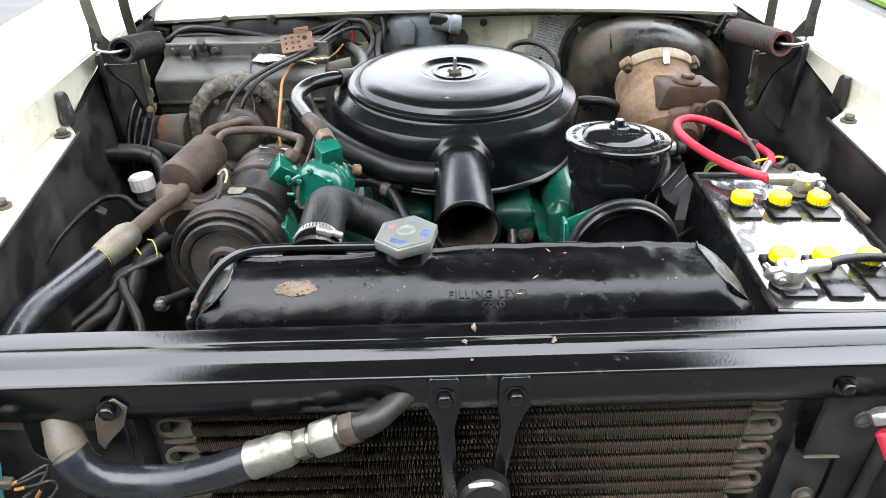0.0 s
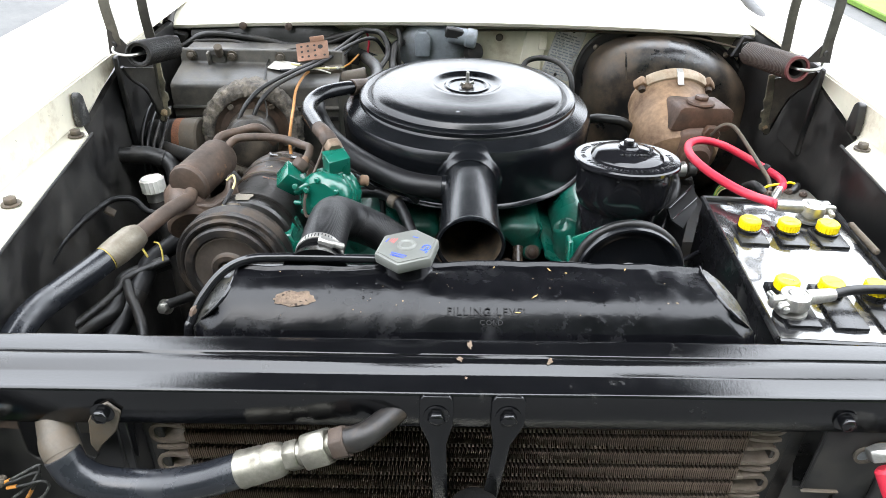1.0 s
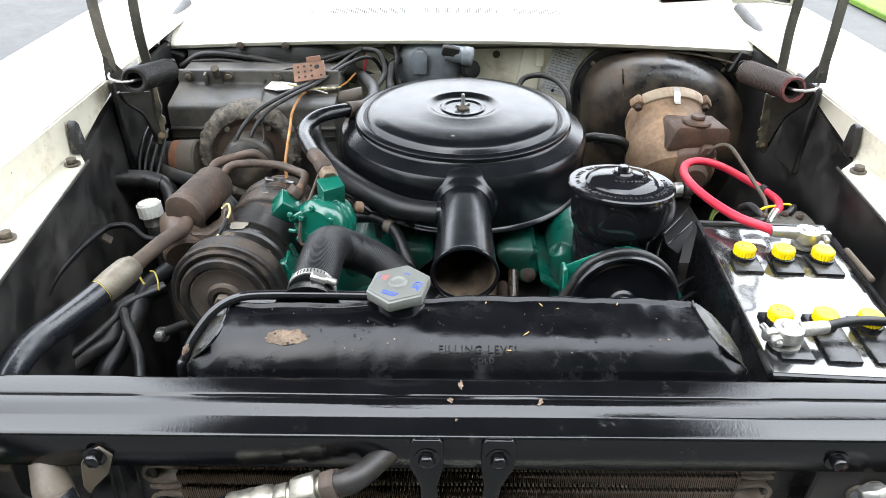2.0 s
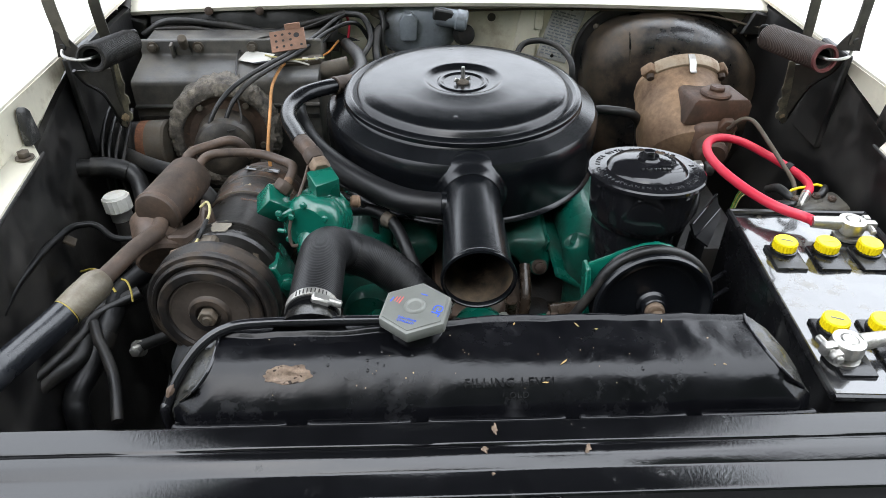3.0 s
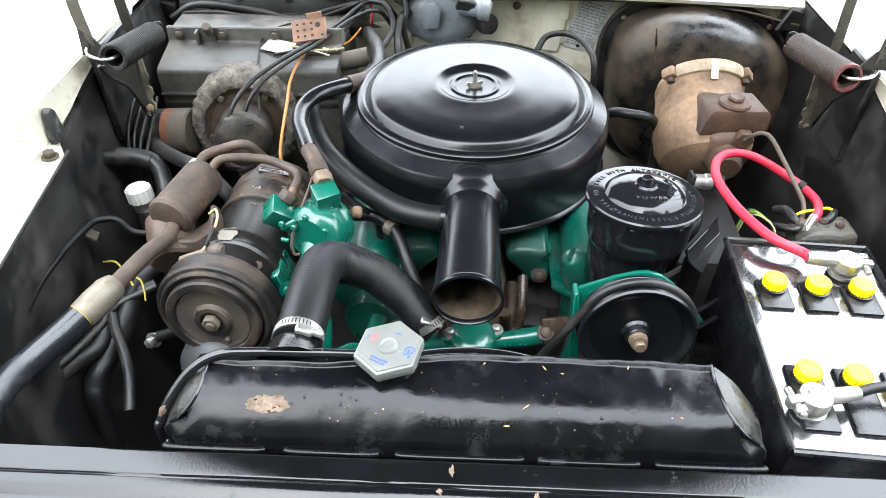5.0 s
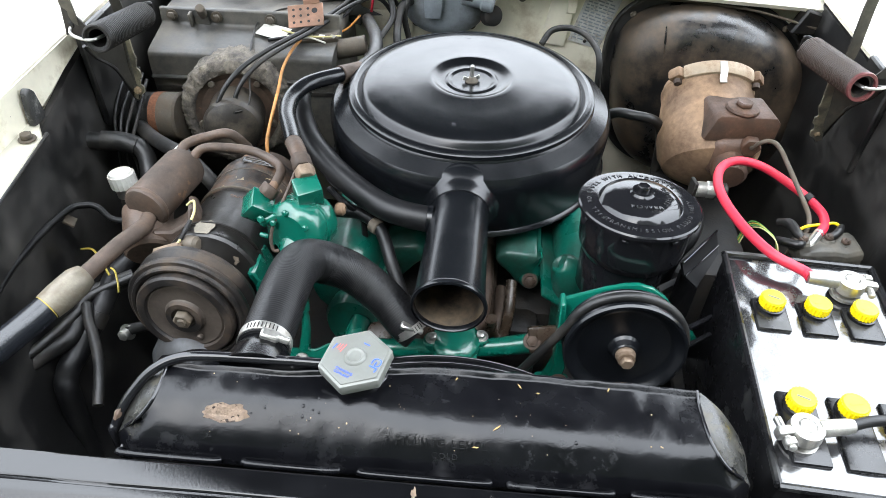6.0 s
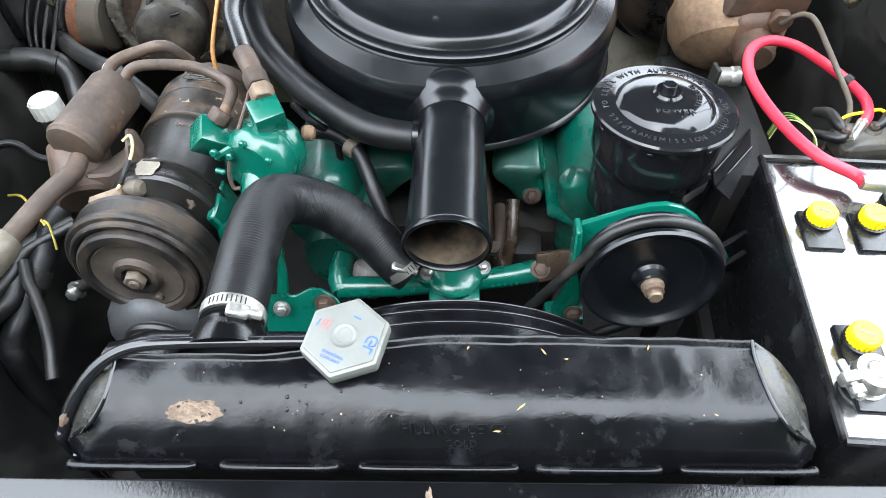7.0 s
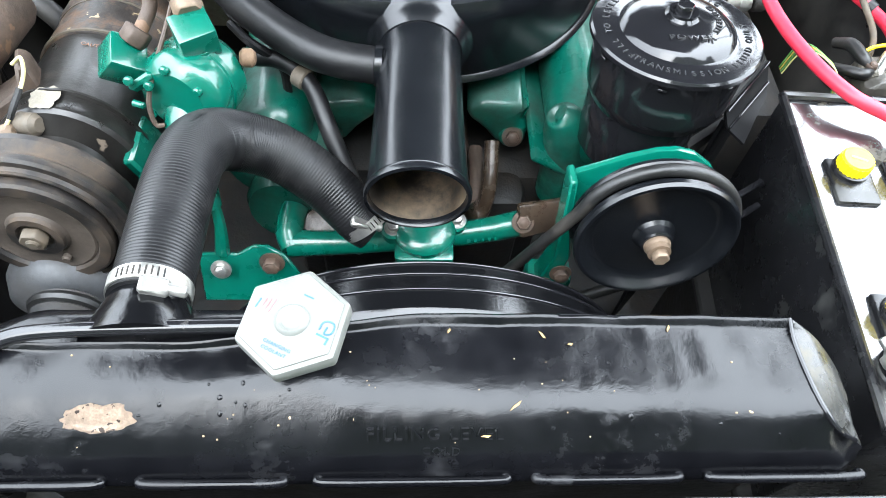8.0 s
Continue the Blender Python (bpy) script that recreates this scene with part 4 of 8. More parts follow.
    # a dry leaf scrap and yellow flecks
    for x, y, ln, an in ((0.071, 0.032, 0.01, 38), (0.03, 0.083, 0.004, 60), (0.092, 0.08, 0.007, -50), (0.11, 0.073, 0.004, 0), (0.18, 0.086, 0.005, 70), (0.052, 0.0155, 0.007, 2)):
        part("leaf_scrap", prism([(-ln / 2, 0), (-ln * 0.1, 0.0009), (ln / 2, 0.0004), (ln * 0.2, -0.0008)], 0.0006, at(x, y, tank_z(x, y) + 0.0012) @ Matrix.Rotation(radians(15), 4, "X") @ pose(0, 0, 0, 0, 0, an), 0, 1), LEAF_SCRAP, rad)
    # stamped words on the slope
    face = Matrix.Translation((0.02, 0.0165, tank_z(0.02, 0.0165) + 0.0017)) @ Matrix.Rotation(radians(40), 4, "X")
    part("stamped_lettering", text_mesh("FILLING LEVEL", 0.0122, face, 0.0011, 1.14), TANK_PAINT, rad, "raised letters stamped in the tank")
    part("stamped_lettering", text_mesh("COLD", 0.0082, face @ at(0.004, -0.0115, -0.0012), 0.0007, 1.2), TANK_PAINT, rad)
    # inlet neck for the upper hose
    part("hose_neck", tube([(-0.172, 0.08, 0.918), (-0.173, 0.1, 0.92), (-0.173, 0.118, 0.9215), (-0.174, 0.15, 0.92)], [0.04, 0.031, 0.0235, 0.022], 28), BLACK_PANEL, rad)
    # filler neck
    part("filler_neck", lathe([(0.036, -0.016), (0.029, -0.011), (0.0245, -0.006), (0.0235, 0.013), (0.027, 0.0145), (0.027, 0.017), (0, 0.017)], pose(-0.067, 0.074, 0.9415, 4, 0, 0), 36), BLACK_GLOSS, rad)
    # overflow pipe over the left end
    part("overflow_pipe", tube([(-0.095, 0.082, 0.942), (-0.15, 0.08, 0.944), (-0.21, 0.077, 0.946), (-0.245, 0.072, 0.9455), (-0.27, 0.059, 0.937), (-0.29, 0.04, 0.917), (-0.301, 0.025, 0.896), (-0.304, 0.02, 0.88), (-0.305, 0.02, 0.78)], 0.0052, 10), BLACK_GLOSS, rad)
    part("rust_spot", tube([(-0.2945, 0.033, 0.9115), (-0.2975, 0.0292, 0.9065), (-0.3, 0.0255, 0.9015)], [0.003, 0.0044, 0.003], 8), RUST, rad, "rubbed rusty spot on the pipe")
    # radiator cap
    cm = pose(-0.067, 0.0745, 0.9525, 4, -3, -44)
    cap = part("radiator_cap", prism(ngon(6, 0.0368), 0.0125, cm, 0.0022, 2), CAP_GREY, rad, "pale grey hexagonal radiator cap")
    part("cap_face", prism([(x, y) for x, y in ngon(6, 0.0332)], 0.0012, cm @ at(0, 0, 0.0124), 0.0005, 1), CAP_GREY, cap)
    part("cap_boss", lathe([(0.0112, 0.0132), (0.0102, 0.0152), (0.0088, 0.0162), (0.0074, 0.0158), (0.0062, 0.0146), (0, 0.0142)], cm, 24), CAP_GREY, cap)
    up = cm @ pose(0, 0, 0.01375, 0, 0, 16)
    mark = part("printed_mark", tube([up @ Vector((0.0185, 0.0015, 0)), up @ Vector((0.0182, 0.006, 0)), up @ Vector((0.0205, 0.0085, 0)), up @ Vector((0.0245, 0.0085, 0)), up @ Vector((0.0265, 0.006, 0)), up @ Vector((0.0262, 0.0018, 0)), up @ Vector((0.0225, 0.0006, 0)), up @ Vector((0.0222, 0.005, 0))], 0.0006, 6), BLUE_INK, cap, "blue printed mark")
    part("printed_bar", box(0.0085, 0.0012, 0.0004, up @ at(0.0225, -0.0015, 0), 0, 1), BLUE_INK, mark)
    part("printed_bar", box(0.0012, 0.0045, 0.0004, up @ at(0.0265, -0.0035, 0), 0, 1), BLUE_INK, mark)
    part("printed_words", text_mesh("CHANGING", 0.0034, up @ at(0.001, -0.0185, 0), 0.0003, 1.1), BLUE_INK, cap, "small blue printed words")
    part("printed_words", text_mesh("COOLANT", 0.0034, up @ at(0.001, -0.0225, 0), 0.0003, 1.1), BLUE_INK, cap)
    part("printed_bar", box(0.007, 0.001, 0.0003, up @ at(0.001, 0.018, 0), 0, 1), BLUE_INK, cap)
    for k in range(3):
        part("printed_bar", box(0.0009, 0.010 - 0.002 * k, 0.0003, up @ at(-0.0165 - 0.0028 * k, 0.003, 0), 0, 1), RED_INK, cap)
    part("printed_bar", box(0.0009, 0.007, 0.0003, up @ at(-0.0255, 0.001, 0), 0, 1), BLUE_INK, cap)


radiator()


def condenser():
    """Serpentine condenser: flat tubes, hairpin bends at the ends, folded fins between."""
    con = thing("condenser", "brown dusty air conditioning condenser with folded fins", "condenser")
    x0, x1, top, step = -0.287, 0.287, 0.8625, 0.0222
    pitch = (x1 - x0) / 132
    for r in range(9):
        z = top - r * step
        part("tube", box(x1 - x0 + 0.012, 0.022, 0.0048, at(0.003, -0.066, z), 0.0018, 1), CONDENSER_TUBE, con)
        if r == 8:
            break
        lo, hi = z - step + 0.0022, z - 0.0022
        own, prev, line = bmesh.new(), None, []
        for i in range(132):
            x = x0 + pitch * i + 0.0003 * random.uniform(-1, 1)
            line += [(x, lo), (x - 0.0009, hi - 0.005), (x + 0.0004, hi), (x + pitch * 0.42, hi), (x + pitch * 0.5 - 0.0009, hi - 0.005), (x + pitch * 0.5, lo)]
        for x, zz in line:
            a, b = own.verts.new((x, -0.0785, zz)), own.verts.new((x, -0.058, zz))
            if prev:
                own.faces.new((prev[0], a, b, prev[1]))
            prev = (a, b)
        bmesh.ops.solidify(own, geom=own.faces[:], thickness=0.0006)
        tagged(part("folded_fin", own, FIN_SHADED, con), kind="stuff")
        # Lighter strips along the fin fronts, coloured as lit edges.
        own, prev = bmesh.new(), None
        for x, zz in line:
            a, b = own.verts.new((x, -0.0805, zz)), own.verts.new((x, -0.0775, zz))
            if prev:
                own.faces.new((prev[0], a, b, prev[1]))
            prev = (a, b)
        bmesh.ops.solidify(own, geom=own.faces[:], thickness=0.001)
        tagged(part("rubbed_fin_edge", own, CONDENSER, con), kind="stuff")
    for r in range(8):
        z = top - r * step
        for s, xe in ((1, x1), (-1, x0)):
            if (r % 2 == 0) == (s > 0):
                line = [(-0.004, z), (0.01, z + 0.0015), (0.022, z + 0.003), (0.032, z + 0.001), (0.037, z - 0.005), (0.038, z - step / 2), (0.037, z - step + 0.005), (0.032, z - step - 0.001), (0.022, z - step - 0.003), (0.01, z - step - 0.0015), (-0.004, z - step)]
            else:
                line = [(-0.004, z - 0.004), (0.01, z - 0.0075), (0.022, z - 0.0085), (0.034, z - 0.007)]
            rows = [[(xe + s * q.x, -0.0755, q.y), (xe + s * q.x, -0.066, q.y + 0.0008), (xe + s * q.x, -0.056, q.y)] for q in spline([Vector((u, w, 0)) for u, w in line], 3)]
            part("return_bend", sheet(rows, 0.0042), CONDENSER_TUBE, con)
    for s, xe in ((1, x1 + 0.038), (-1, x0 - 0.034)):
        part("side_rail", box(0.014, 0.03, 0.26, at(xe, -0.058, 0.755), 0.002, 1), BLACK_DULL, con)
    # Dark sheets stand in for the shade between and behind the fins.
    part("fin_core", box(x1 - x0, 0.003, 8 * step, at(0, -0.0595, top - 4 * step), 0.0005, 1), CONDENSER_GAP, con, "dark brown sheet standing in for the shaded fin gaps")
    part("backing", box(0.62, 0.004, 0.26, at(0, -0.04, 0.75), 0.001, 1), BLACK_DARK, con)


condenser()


def horn_round():
    hb = thing("latch_button", "dark round latch cover with a chipped white top on the straps", "latch")
    part("disc", lathe([(0, 0), (0.024, 0), (0.027, 0.004), (0.027, 0.02), (0.022, 0.026), (0, 0.027)], pose(0.008, -0.1, 0.755, 80, 0, 0), 32), BLACK_DULL, hb)
    part("chipped_paint", tube([(-0.008, -0.118, 0.778), (0.0, -0.12, 0.782), (0.009, -0.12, 0.783), (0.017, -0.117, 0.779)], 0.0024, 8), WHITE_PLASTIC, hb)


horn_round()


# ==== air conditioning lines at the front ====
def front_hose():
    h = thing("discharge_hose", "thick black hose with crimped collar and hexagonal unions before the condenser", "hose")
    part("metal_elbow", tube([(-0.422, -0.058, 0.895), (-0.416, -0.067, 0.873), (-0.408, -0.086, 0.856), (-0.398, -0.105, 0.844), (-0.387, -0.117, 0.831)], 0.0172, 18), STEEL_DIRTY, h, "dull worn metal elbow with a rusty end")
    part("torn_sleeve", tube([(-0.402, -0.098, 0.849), (-0.398, -0.105, 0.844), (-0.3925, -0.1115, 0.838)], [0.0176, 0.0182, 0.0176], 18), STEEL_DIRTY, h)
    part("hose", tube([(-0.392, -0.114, 0.842), (-0.381, -0.12, 0.823), (-0.357, -0.122, 0.809), (-0.305, -0.122, 0.8055), (-0.26, -0.122, 0.8155), (-0.218, -0.121, 0.832)], 0.0172, 24), HOSE_GREY, h)
    a, b = Vector((-0.22, -0.121, 0.8313)), Vector((-0.07, -0.119, 0.8897))
    d = (b - a).normalized()
    part("crimp_collar", lathe([(0.0172, 0), (0.0188, 0.001), (0.019, 0.003), (0.0182, 0.005), (0.018, 0.024), (0.0168, 0.027), (0.0176, 0.03), (0.0176, 0.038), (0.016, 0.044), (0.0125, 0.047), (0.0115, 0.049), (0.0115, 0.1), (0.0, 0.1)], along(a, b), 32), BRASS, h, "bright crimped collar")
    part("hex_union", prism(ngon(6, 0.0152), 0.0135, along(a + d * 0.05, b), 0.0012, 1), BRASS, h)
    part("hex_union", prism(ngon(6, 0.0192), 0.025, along(a + d * 0.069, b) @ pose(0, 0, 0, 0, 0, 20), 0.0018, 1), BRASS, h)
    part("hex_union", prism(ngon(6, 0.0165), 0.0145, along(a + d * 0.098, b) @ pose(0, 0, 0, 0, 0, 10), 0.0014, 1), RUST, h, "brown hexagonal union")
    e = a + d * 0.112
    part("hard_line", tube([e, e + d * 0.012, Vector((-0.094, -0.113, 0.878)), Vector((-0.075, -0.094, 0.8805)), Vector((-0.055, -0.075, 0.882)), Vector((-0.03, -0.06, 0.884))], [0.0125, 0.0125, 0.012, 0.0115, 0.011, 0.011], 16), DARK_RUST, h, "dark rusty hard line")


front_hose()


def front_wires():
    w = thing("front_wiring", "thin coloured wires hanging beside the condenser", "wire")
    loops = ([(-0.459, -0.12, 0.804), (-0.439, -0.121, 0.8175), (-0.4133, -0.12, 0.8325), (-0.427, -0.122, 0.809), (-0.456, -0.12, 0.7815)],
             [(-0.458, -0.121, 0.8035), (-0.438, -0.123, 0.815), (-0.421, -0.121, 0.8225), (-0.4178, -0.12, 0.8175), (-0.441, -0.121, 0.7815)],
             [(-0.4535, -0.122, 0.801), (-0.4325, -0.124, 0.8085), (-0.4167, -0.122, 0.812), (-0.4128, -0.12, 0.803), (-0.4216, -0.121, 0.789), (-0.4314, -0.12, 0.7815)])
    for k, pts in enumerate(loops):
        part("wire", tube(pts, 0.0014, 8, 6), BUMPER_OLD, w, "faded grey wire")
        a, b = (Vector(pts[0]), Vector(pts[0]).lerp(Vector(pts[1]), 0.55)) if k != 1 else (Vector(pts[-1]), Vector(pts[-2]).lerp(Vector(pts[-1]), 0.55))
        part("wire_tip", cyl(a, b, 0.0019, 8, 0.0004), ORANGE_WIRE, w, "orange sleeve")
    part("wire", tube([(-0.462, -0.112, 0.866), (-0.457, -0.12, 0.8425), (-0.4636, -0.12, 0.815), (-0.4728, -0.12, 0.782)], 0.0016, 8, 6), BLUE_WIRE, w, "pale blue wire")
    part("wire", tube([(-0.484, -0.118, 0.81), (-0.4739, -0.12, 0.7954), (-0.4695, -0.12, 0.775)], 0.002, 8, 6), GREEN_WIRE, w, "green wire")
    part("connector", box(0.014, 0.01, 0.011, pose(-0.4618, -0.119, 0.8075, 0, 20, 10), 0.002, 1), STEEL_DIRTY, w, "grimy connector")
    part("connector", box(0.012, 0.01, 0.024, pose(-0.465, -0.113, 0.853, 0, 25, 0), 0.003, 1), WHITE_PLASTIC, w, "off-white connector")


front_wires()


# ==== air cleaner ====
def air_cleaner():
    ac = thing("air_cleaner", "large round satin black air cleaner with snorkel on the carburettor", "air cleaner")
    ax, ay = 0.0155, 0.666
    m = pose(ax, ay, 0.0, 0, 0, 0)
    body = [(0.0, 0.798), (0.196, 0.798), (0.222, 0.803), (0.228, 0.805), (0.2305, 0.808), (0.229, 0.811), (0.2252, 0.814), (0.2255, 0.84), (0.2285, 0.885), (0.2275, 0.897), (0.2215, 0.906), (0.205, 0.914), (0.1985, 0.9175), (0.1965, 0.9215), (0.193, 0.924), (0, 0.924)]
    part("housing", lathe(body, m, 96), BLACK_SATIN, ac, angle=30)
    lid = [(0.196, 0.920), (0.1975, 0.923), (0.1968, 0.928), (0.193, 0.931), (0.187, 0.932), (0.1825, 0.9302), (0.1795, 0.9272), (0.1775, 0.9292), (0.175, 0.9345), (0.168, 0.9395), (0.15, 0.9425), (0.11, 0.9445), (0.072, 0.9455), (0.0665, 0.9465), (0.062, 0.9455), (0.057, 0.9415), (0.048, 0.9395), (0.043, 0.9395), (0.0395, 0.9418), (0.036, 0.9418), (0.032, 0.939), (0.02, 0.938), (0, 0.938)]
    part("lid", lathe(lid, m, 96), BLACK_SATIN, ac, "domed black lid with a dished centre", angle=30)
    part("stud", cyl((ax, ay, 0.937), (ax, ay, 0.966), 0.0032, 12), STEEL, ac)
    part("nut", lathe([(0.011, 0.938), (0.011, 0.94), (0.008, 0.942), (0.005, 0.945), (0, 0.947)], m, 16), STEEL_DIRTY, ac)
    part("wing", prism([(-0.015, 0), (0.015, 0), (0.013, 0.0075), (0.005, 0.004), (-0.005, 0.004), (-0.013, 0.0075)], 0.0022, pose(ax - 0.001, ay + 0.001, 0.941, 90, 0, 20), 0.0006, 1), STEEL, ac)
    for a in (95, 262):
        part("dimple", lathe([(0.0045, 0.943), (0.0034, 0.9448), (0, 0.9452)], m @ at(0.14 * math.cos(radians(a)), 0.14 * math.sin(radians(a)), -0.0015), 12), BLACK_SATIN, ac)
    # pressed arrow notches at the lid's rim
    for a in (215, 318):
        part("rim_notch", box(0.012, 0.003, 0.0022, m @ Matrix.Rotation(radians(a), 4, "Z") @ at(0.1815, 0, 0.9285) @ pose(0, 0, 0, 0, 0, 90), 0.0008, 1), BLACK_SATIN, ac)
    # snorkel with a flared collar where it leaves the housing
    sn = [(0.0148, 0.432, 0.862), (0.0143, 0.41, 0.861), (0.0133, 0.35, 0.859), (0.0124, 0.29, 0.8565), (0.0119, 0.252, 0.855)]
    part("snorkel", tube(sn, [0.0425, 0.0415, 0.0425, 0.0445, 0.046], 40, 6, open_end=True), BLACK_SATIN, ac, "long black air intake snorkel")
    part("collar", tube([(0.0155, 0.49, 0.857), (0.015, 0.452, 0.861), (0.0149, 0.438, 0.862), (0.0147, 0.424, 0.862)], [0.064, 0.0575, 0.049, 0.043], 40, 6), BLACK_SATIN, ac)
    d = (Vector(sn[-1]) - Vector(sn[-2])).normalized()
    e = Vector(sn[-1])
    part("mouth_rim", lathe([(0.0435, -0.004), (0.047, -0.004), (0.0486, 0.0), (0.0478, 0.004), (0.0447, 0.005), (0.0434, 0.003), (0.0435, -0.004)], along(e, e + d), 40), BLACK_SATIN, ac)
    part("mouth_lining", lathe([(0.0, -0.13), (0.038, -0.128), (0.0405, -0.1), (0.0427, -0.02), (0.0437, 0.002)], along(e, e + d), 40, caps=False), LINING, ac, "dusty brown inside of the snorkel")


air_cleaner()


def carburettor():
    cb = thing("carburettor", "greasy dark carburettor under the air cleaner", "carburettor")
    part("body", box(0.16, 0.18, 0.06, at(0.02, 0.69, 0.76), 0.012, 2), BLACK_DARK, cb)


carburettor()


def crankcase_hose():
    h = thing("breather_hose", "black breather hose curving round the air cleaner into its snorkel", "hose")
    pts = [(-0.258, 0.665, 0.902), (-0.262, 0.645, 0.901), (-0.248, 0.598, 0.893), (-0.217, 0.538, 0.883), (-0.155, 0.468, 0.874), (-0.088, 0.418, 0.868), (-0.026, 0.402, 0.866), (0.0, 0.403, 0.866)]
    part("hose", tube(pts, [0.012, 0.0175, 0.0185, 0.0185, 0.0185, 0.0185, 0.0185, 0.0185], 22), RUBBER, h)
    part("hose_stub", lathe([(0.0188, 0), (0.0205, 0.001), (0.0205, 0.008), (0.0188, 0.009), (0.0188, 0)], along((-0.03, 0.4025, 0.8661), (-0.02, 0.402, 0.866)), 24), BLACK_SATIN, h)


crankcase_hose()


# ==== engine ====
def engine():
    en = thing("engine", "green enamelled V8 engine with greasy lower parts", "engine")
    part("block", box(0.34, 0.62, 0.3, at(0.02, 0.72, 0.53), 0.03, 2), BLACK_DARK, en, "dark greasy engine block")
    part("front_cover", box(0.26, 0.06, 0.3, at(0.02, 0.4, 0.53), 0.02, 2), BLACK_DARK, en)
    # rocker covers, long rounded boxes leaning outwards
    for s, x in ((1, 0.205), (-1, -0.145)):
        m = pose(x, 0.66, 0.765, 0, s * 32, 0)
        bm = box(0.085, 0.56, 0.075, m, 0.033, 6)
        part("rocker_cover", bm, GREEN_SHADED, en, "green enamelled rocker cover")
        part("rocker_flange", box(0.098, 0.565, 0.01, m @ at(0, 0, -0.04), 0.004, 2), GREEN_SHADED, en)
    part("head_end", tube([(0.166, 0.4, 0.807), (0.169, 0.4, 0.803), (0.178, 0.402, 0.78), (0.188, 0.405, 0.73), (0.192, 0.41, 0.66)], [0.006, 0.018, 0.025, 0.027, 0.027], 24), GREEN_SHADED, en, "green rounded end of the cylinder head")
    # cylinder heads / intake runners at the front, lumpy castings
    for s, x in ((1, 0.02), (-1, 0.02)):
        out = [(0.05, 0.765), (0.066, 0.777), (0.116, 0.773), (0.122, 0.766), (0.117, 0.756), (0.118, 0.746), (0.128, 0.738), (0.127, 0.722), (0.114, 0.706), (0.102, 0.703), (0.088, 0.713), (0.072, 0.735), (0.055, 0.75)]
        bm = prism([(s * u, v) for u, v in out], 0.2, pose(x, 0.64, 0.0, 90, 0, 0), 0.009, 3)
        for v in bm.verts:
            v.co.z += 0.12 * (v.co.y - 0.44)
        part("intake_casting", bm, GREEN_SHADED, en, "green intake casting with a bolted ear")
        bolt(pose(x + s * 0.108, 0.436, 0.728, 62, 0, 0), RUST, en, 0.0085, 0.006)
        part("ear", lathe([(0, 0), (0.013, 0), (0.016, 0.003), (0.016, 0.02), (0.013, 0.024), (0, 0.024)], pose(x + s * 0.108, 0.457, 0.718, 62, 0, 0), 20), GREEN_SHADED, en)
    part("lifting_hook", box(0.008, 0.03, 0.034, pose(0.138, 0.462, 0.752, 0, 10, 0), 0.002, 1), GREEN, en)
    # valley between: rusty pipes
    part("valley_pipe", tube([(0.045, 0.33, 0.69), (0.055, 0.36, 0.72), (0.06, 0.42, 0.725), (0.06, 0.5, 0.73)], 0.012, 12), RUST, en, "brown rusty pipe")
    part("valley_pipe", tube([(0.075, 0.34, 0.69), (0.083, 0.37, 0.71), (0.085, 0.43, 0.71)], 0.009, 12), RUST, en)
    part("valley_cover", box(0.12, 0.26, 0.05, at(0.02, 0.48, 0.68), 0.015, 2), RUST, en, "brown greasy valley cover")
    # coolant crossover with its thermostat housing
    part("crossover_pipe", tube([(-0.124, 0.292, 0.712), (-0.08, 0.293, 0.713), (-0.02, 0.297, 0.714), (0.05, 0.303, 0.716), (0.09, 0.308, 0.718), (0.128, 0.316, 0.72)], [0.0155, 0.0135, 0.0135, 0.0138, 0.0138, 0.015], 22), GREEN, en, "green coolant crossover pipe")
    part("crossover_end", tube([(-0.118, 0.285, 0.712), (-0.123, 0.302, 0.716), (-0.122, 0.318, 0.72), (-0.119, 0.332, 0.722)], [0.013, 0.0155, 0.016, 0.016], 18), GREEN, en)
    part("thermostat_housing", lathe([(0.0, -0.03), (0.02, -0.03), (0.026, -0.022), (0.0285, -0.008), (0.033, -0.003), (0.0345, 0.0), (0.0345, 0.0045), (0.034, 0.005), (0.034, 0.0065), (0.0345, 0.007), (0.0345, 0.012), (0.032, 0.015), (0.022, 0.02), (0.0, 0.022)], pose(0.022, 0.302, 0.722, 6, 0, 0), 36), GREEN, en, angle=28)
    for x, y, ang in ((0.056, 0.308, 0), (-0.012, 0.298, 180)):
        part("housing_ear", lathe([(0, 0), (0.011, 0), (0.012, 0.001), (0.012, 0.013), (0.011, 0.014), (0, 0.014)], pose(x, y, 0.7215, 6, 0, 0), 20), GREEN, en)
        bolt(pose(x + 0.001, y, 0.7355, 6, 0, 0), STEEL, en, 0.007, 0.006)
    part("housing_front", prism([(-0.033, 0.0), (0.033, 0.0), (0.026, -0.036), (-0.026, -0.036)], 0.026, pose(0.022, 0.291, 0.724, 90, 0, 0), 0.006, 2), GREEN, en)
    bolt(pose(0.014, 0.266, 0.708, 80, 0, 0), GREEN, en, 0.0065, 0.005)
    bolt(pose(0.129, 0.308, 0.734, 40, 0, 0), RUST, en, 0.0085, 0.006)
    bolt(pose(-0.137, 0.263, 0.7215, 75, 0, 0), RUST, en, 0.0092, 0.009)
    for k in range(5):
        part("casting_mark", box(0.004, 0.0012, 0.007, pose(0.07 + 0.0075 * k, 0.2925 + 0.001 * k, 0.7215, -38, 0, 6), 0.0005, 1), GREEN, en)
    for x in (-0.075, -0.062, -0.03):
        part("casting_mark", box(0.005, 0.0012, 0.006, pose(x, 0.284, 0.72, -38, 0, 2), 0.0005, 1), GREEN, en)
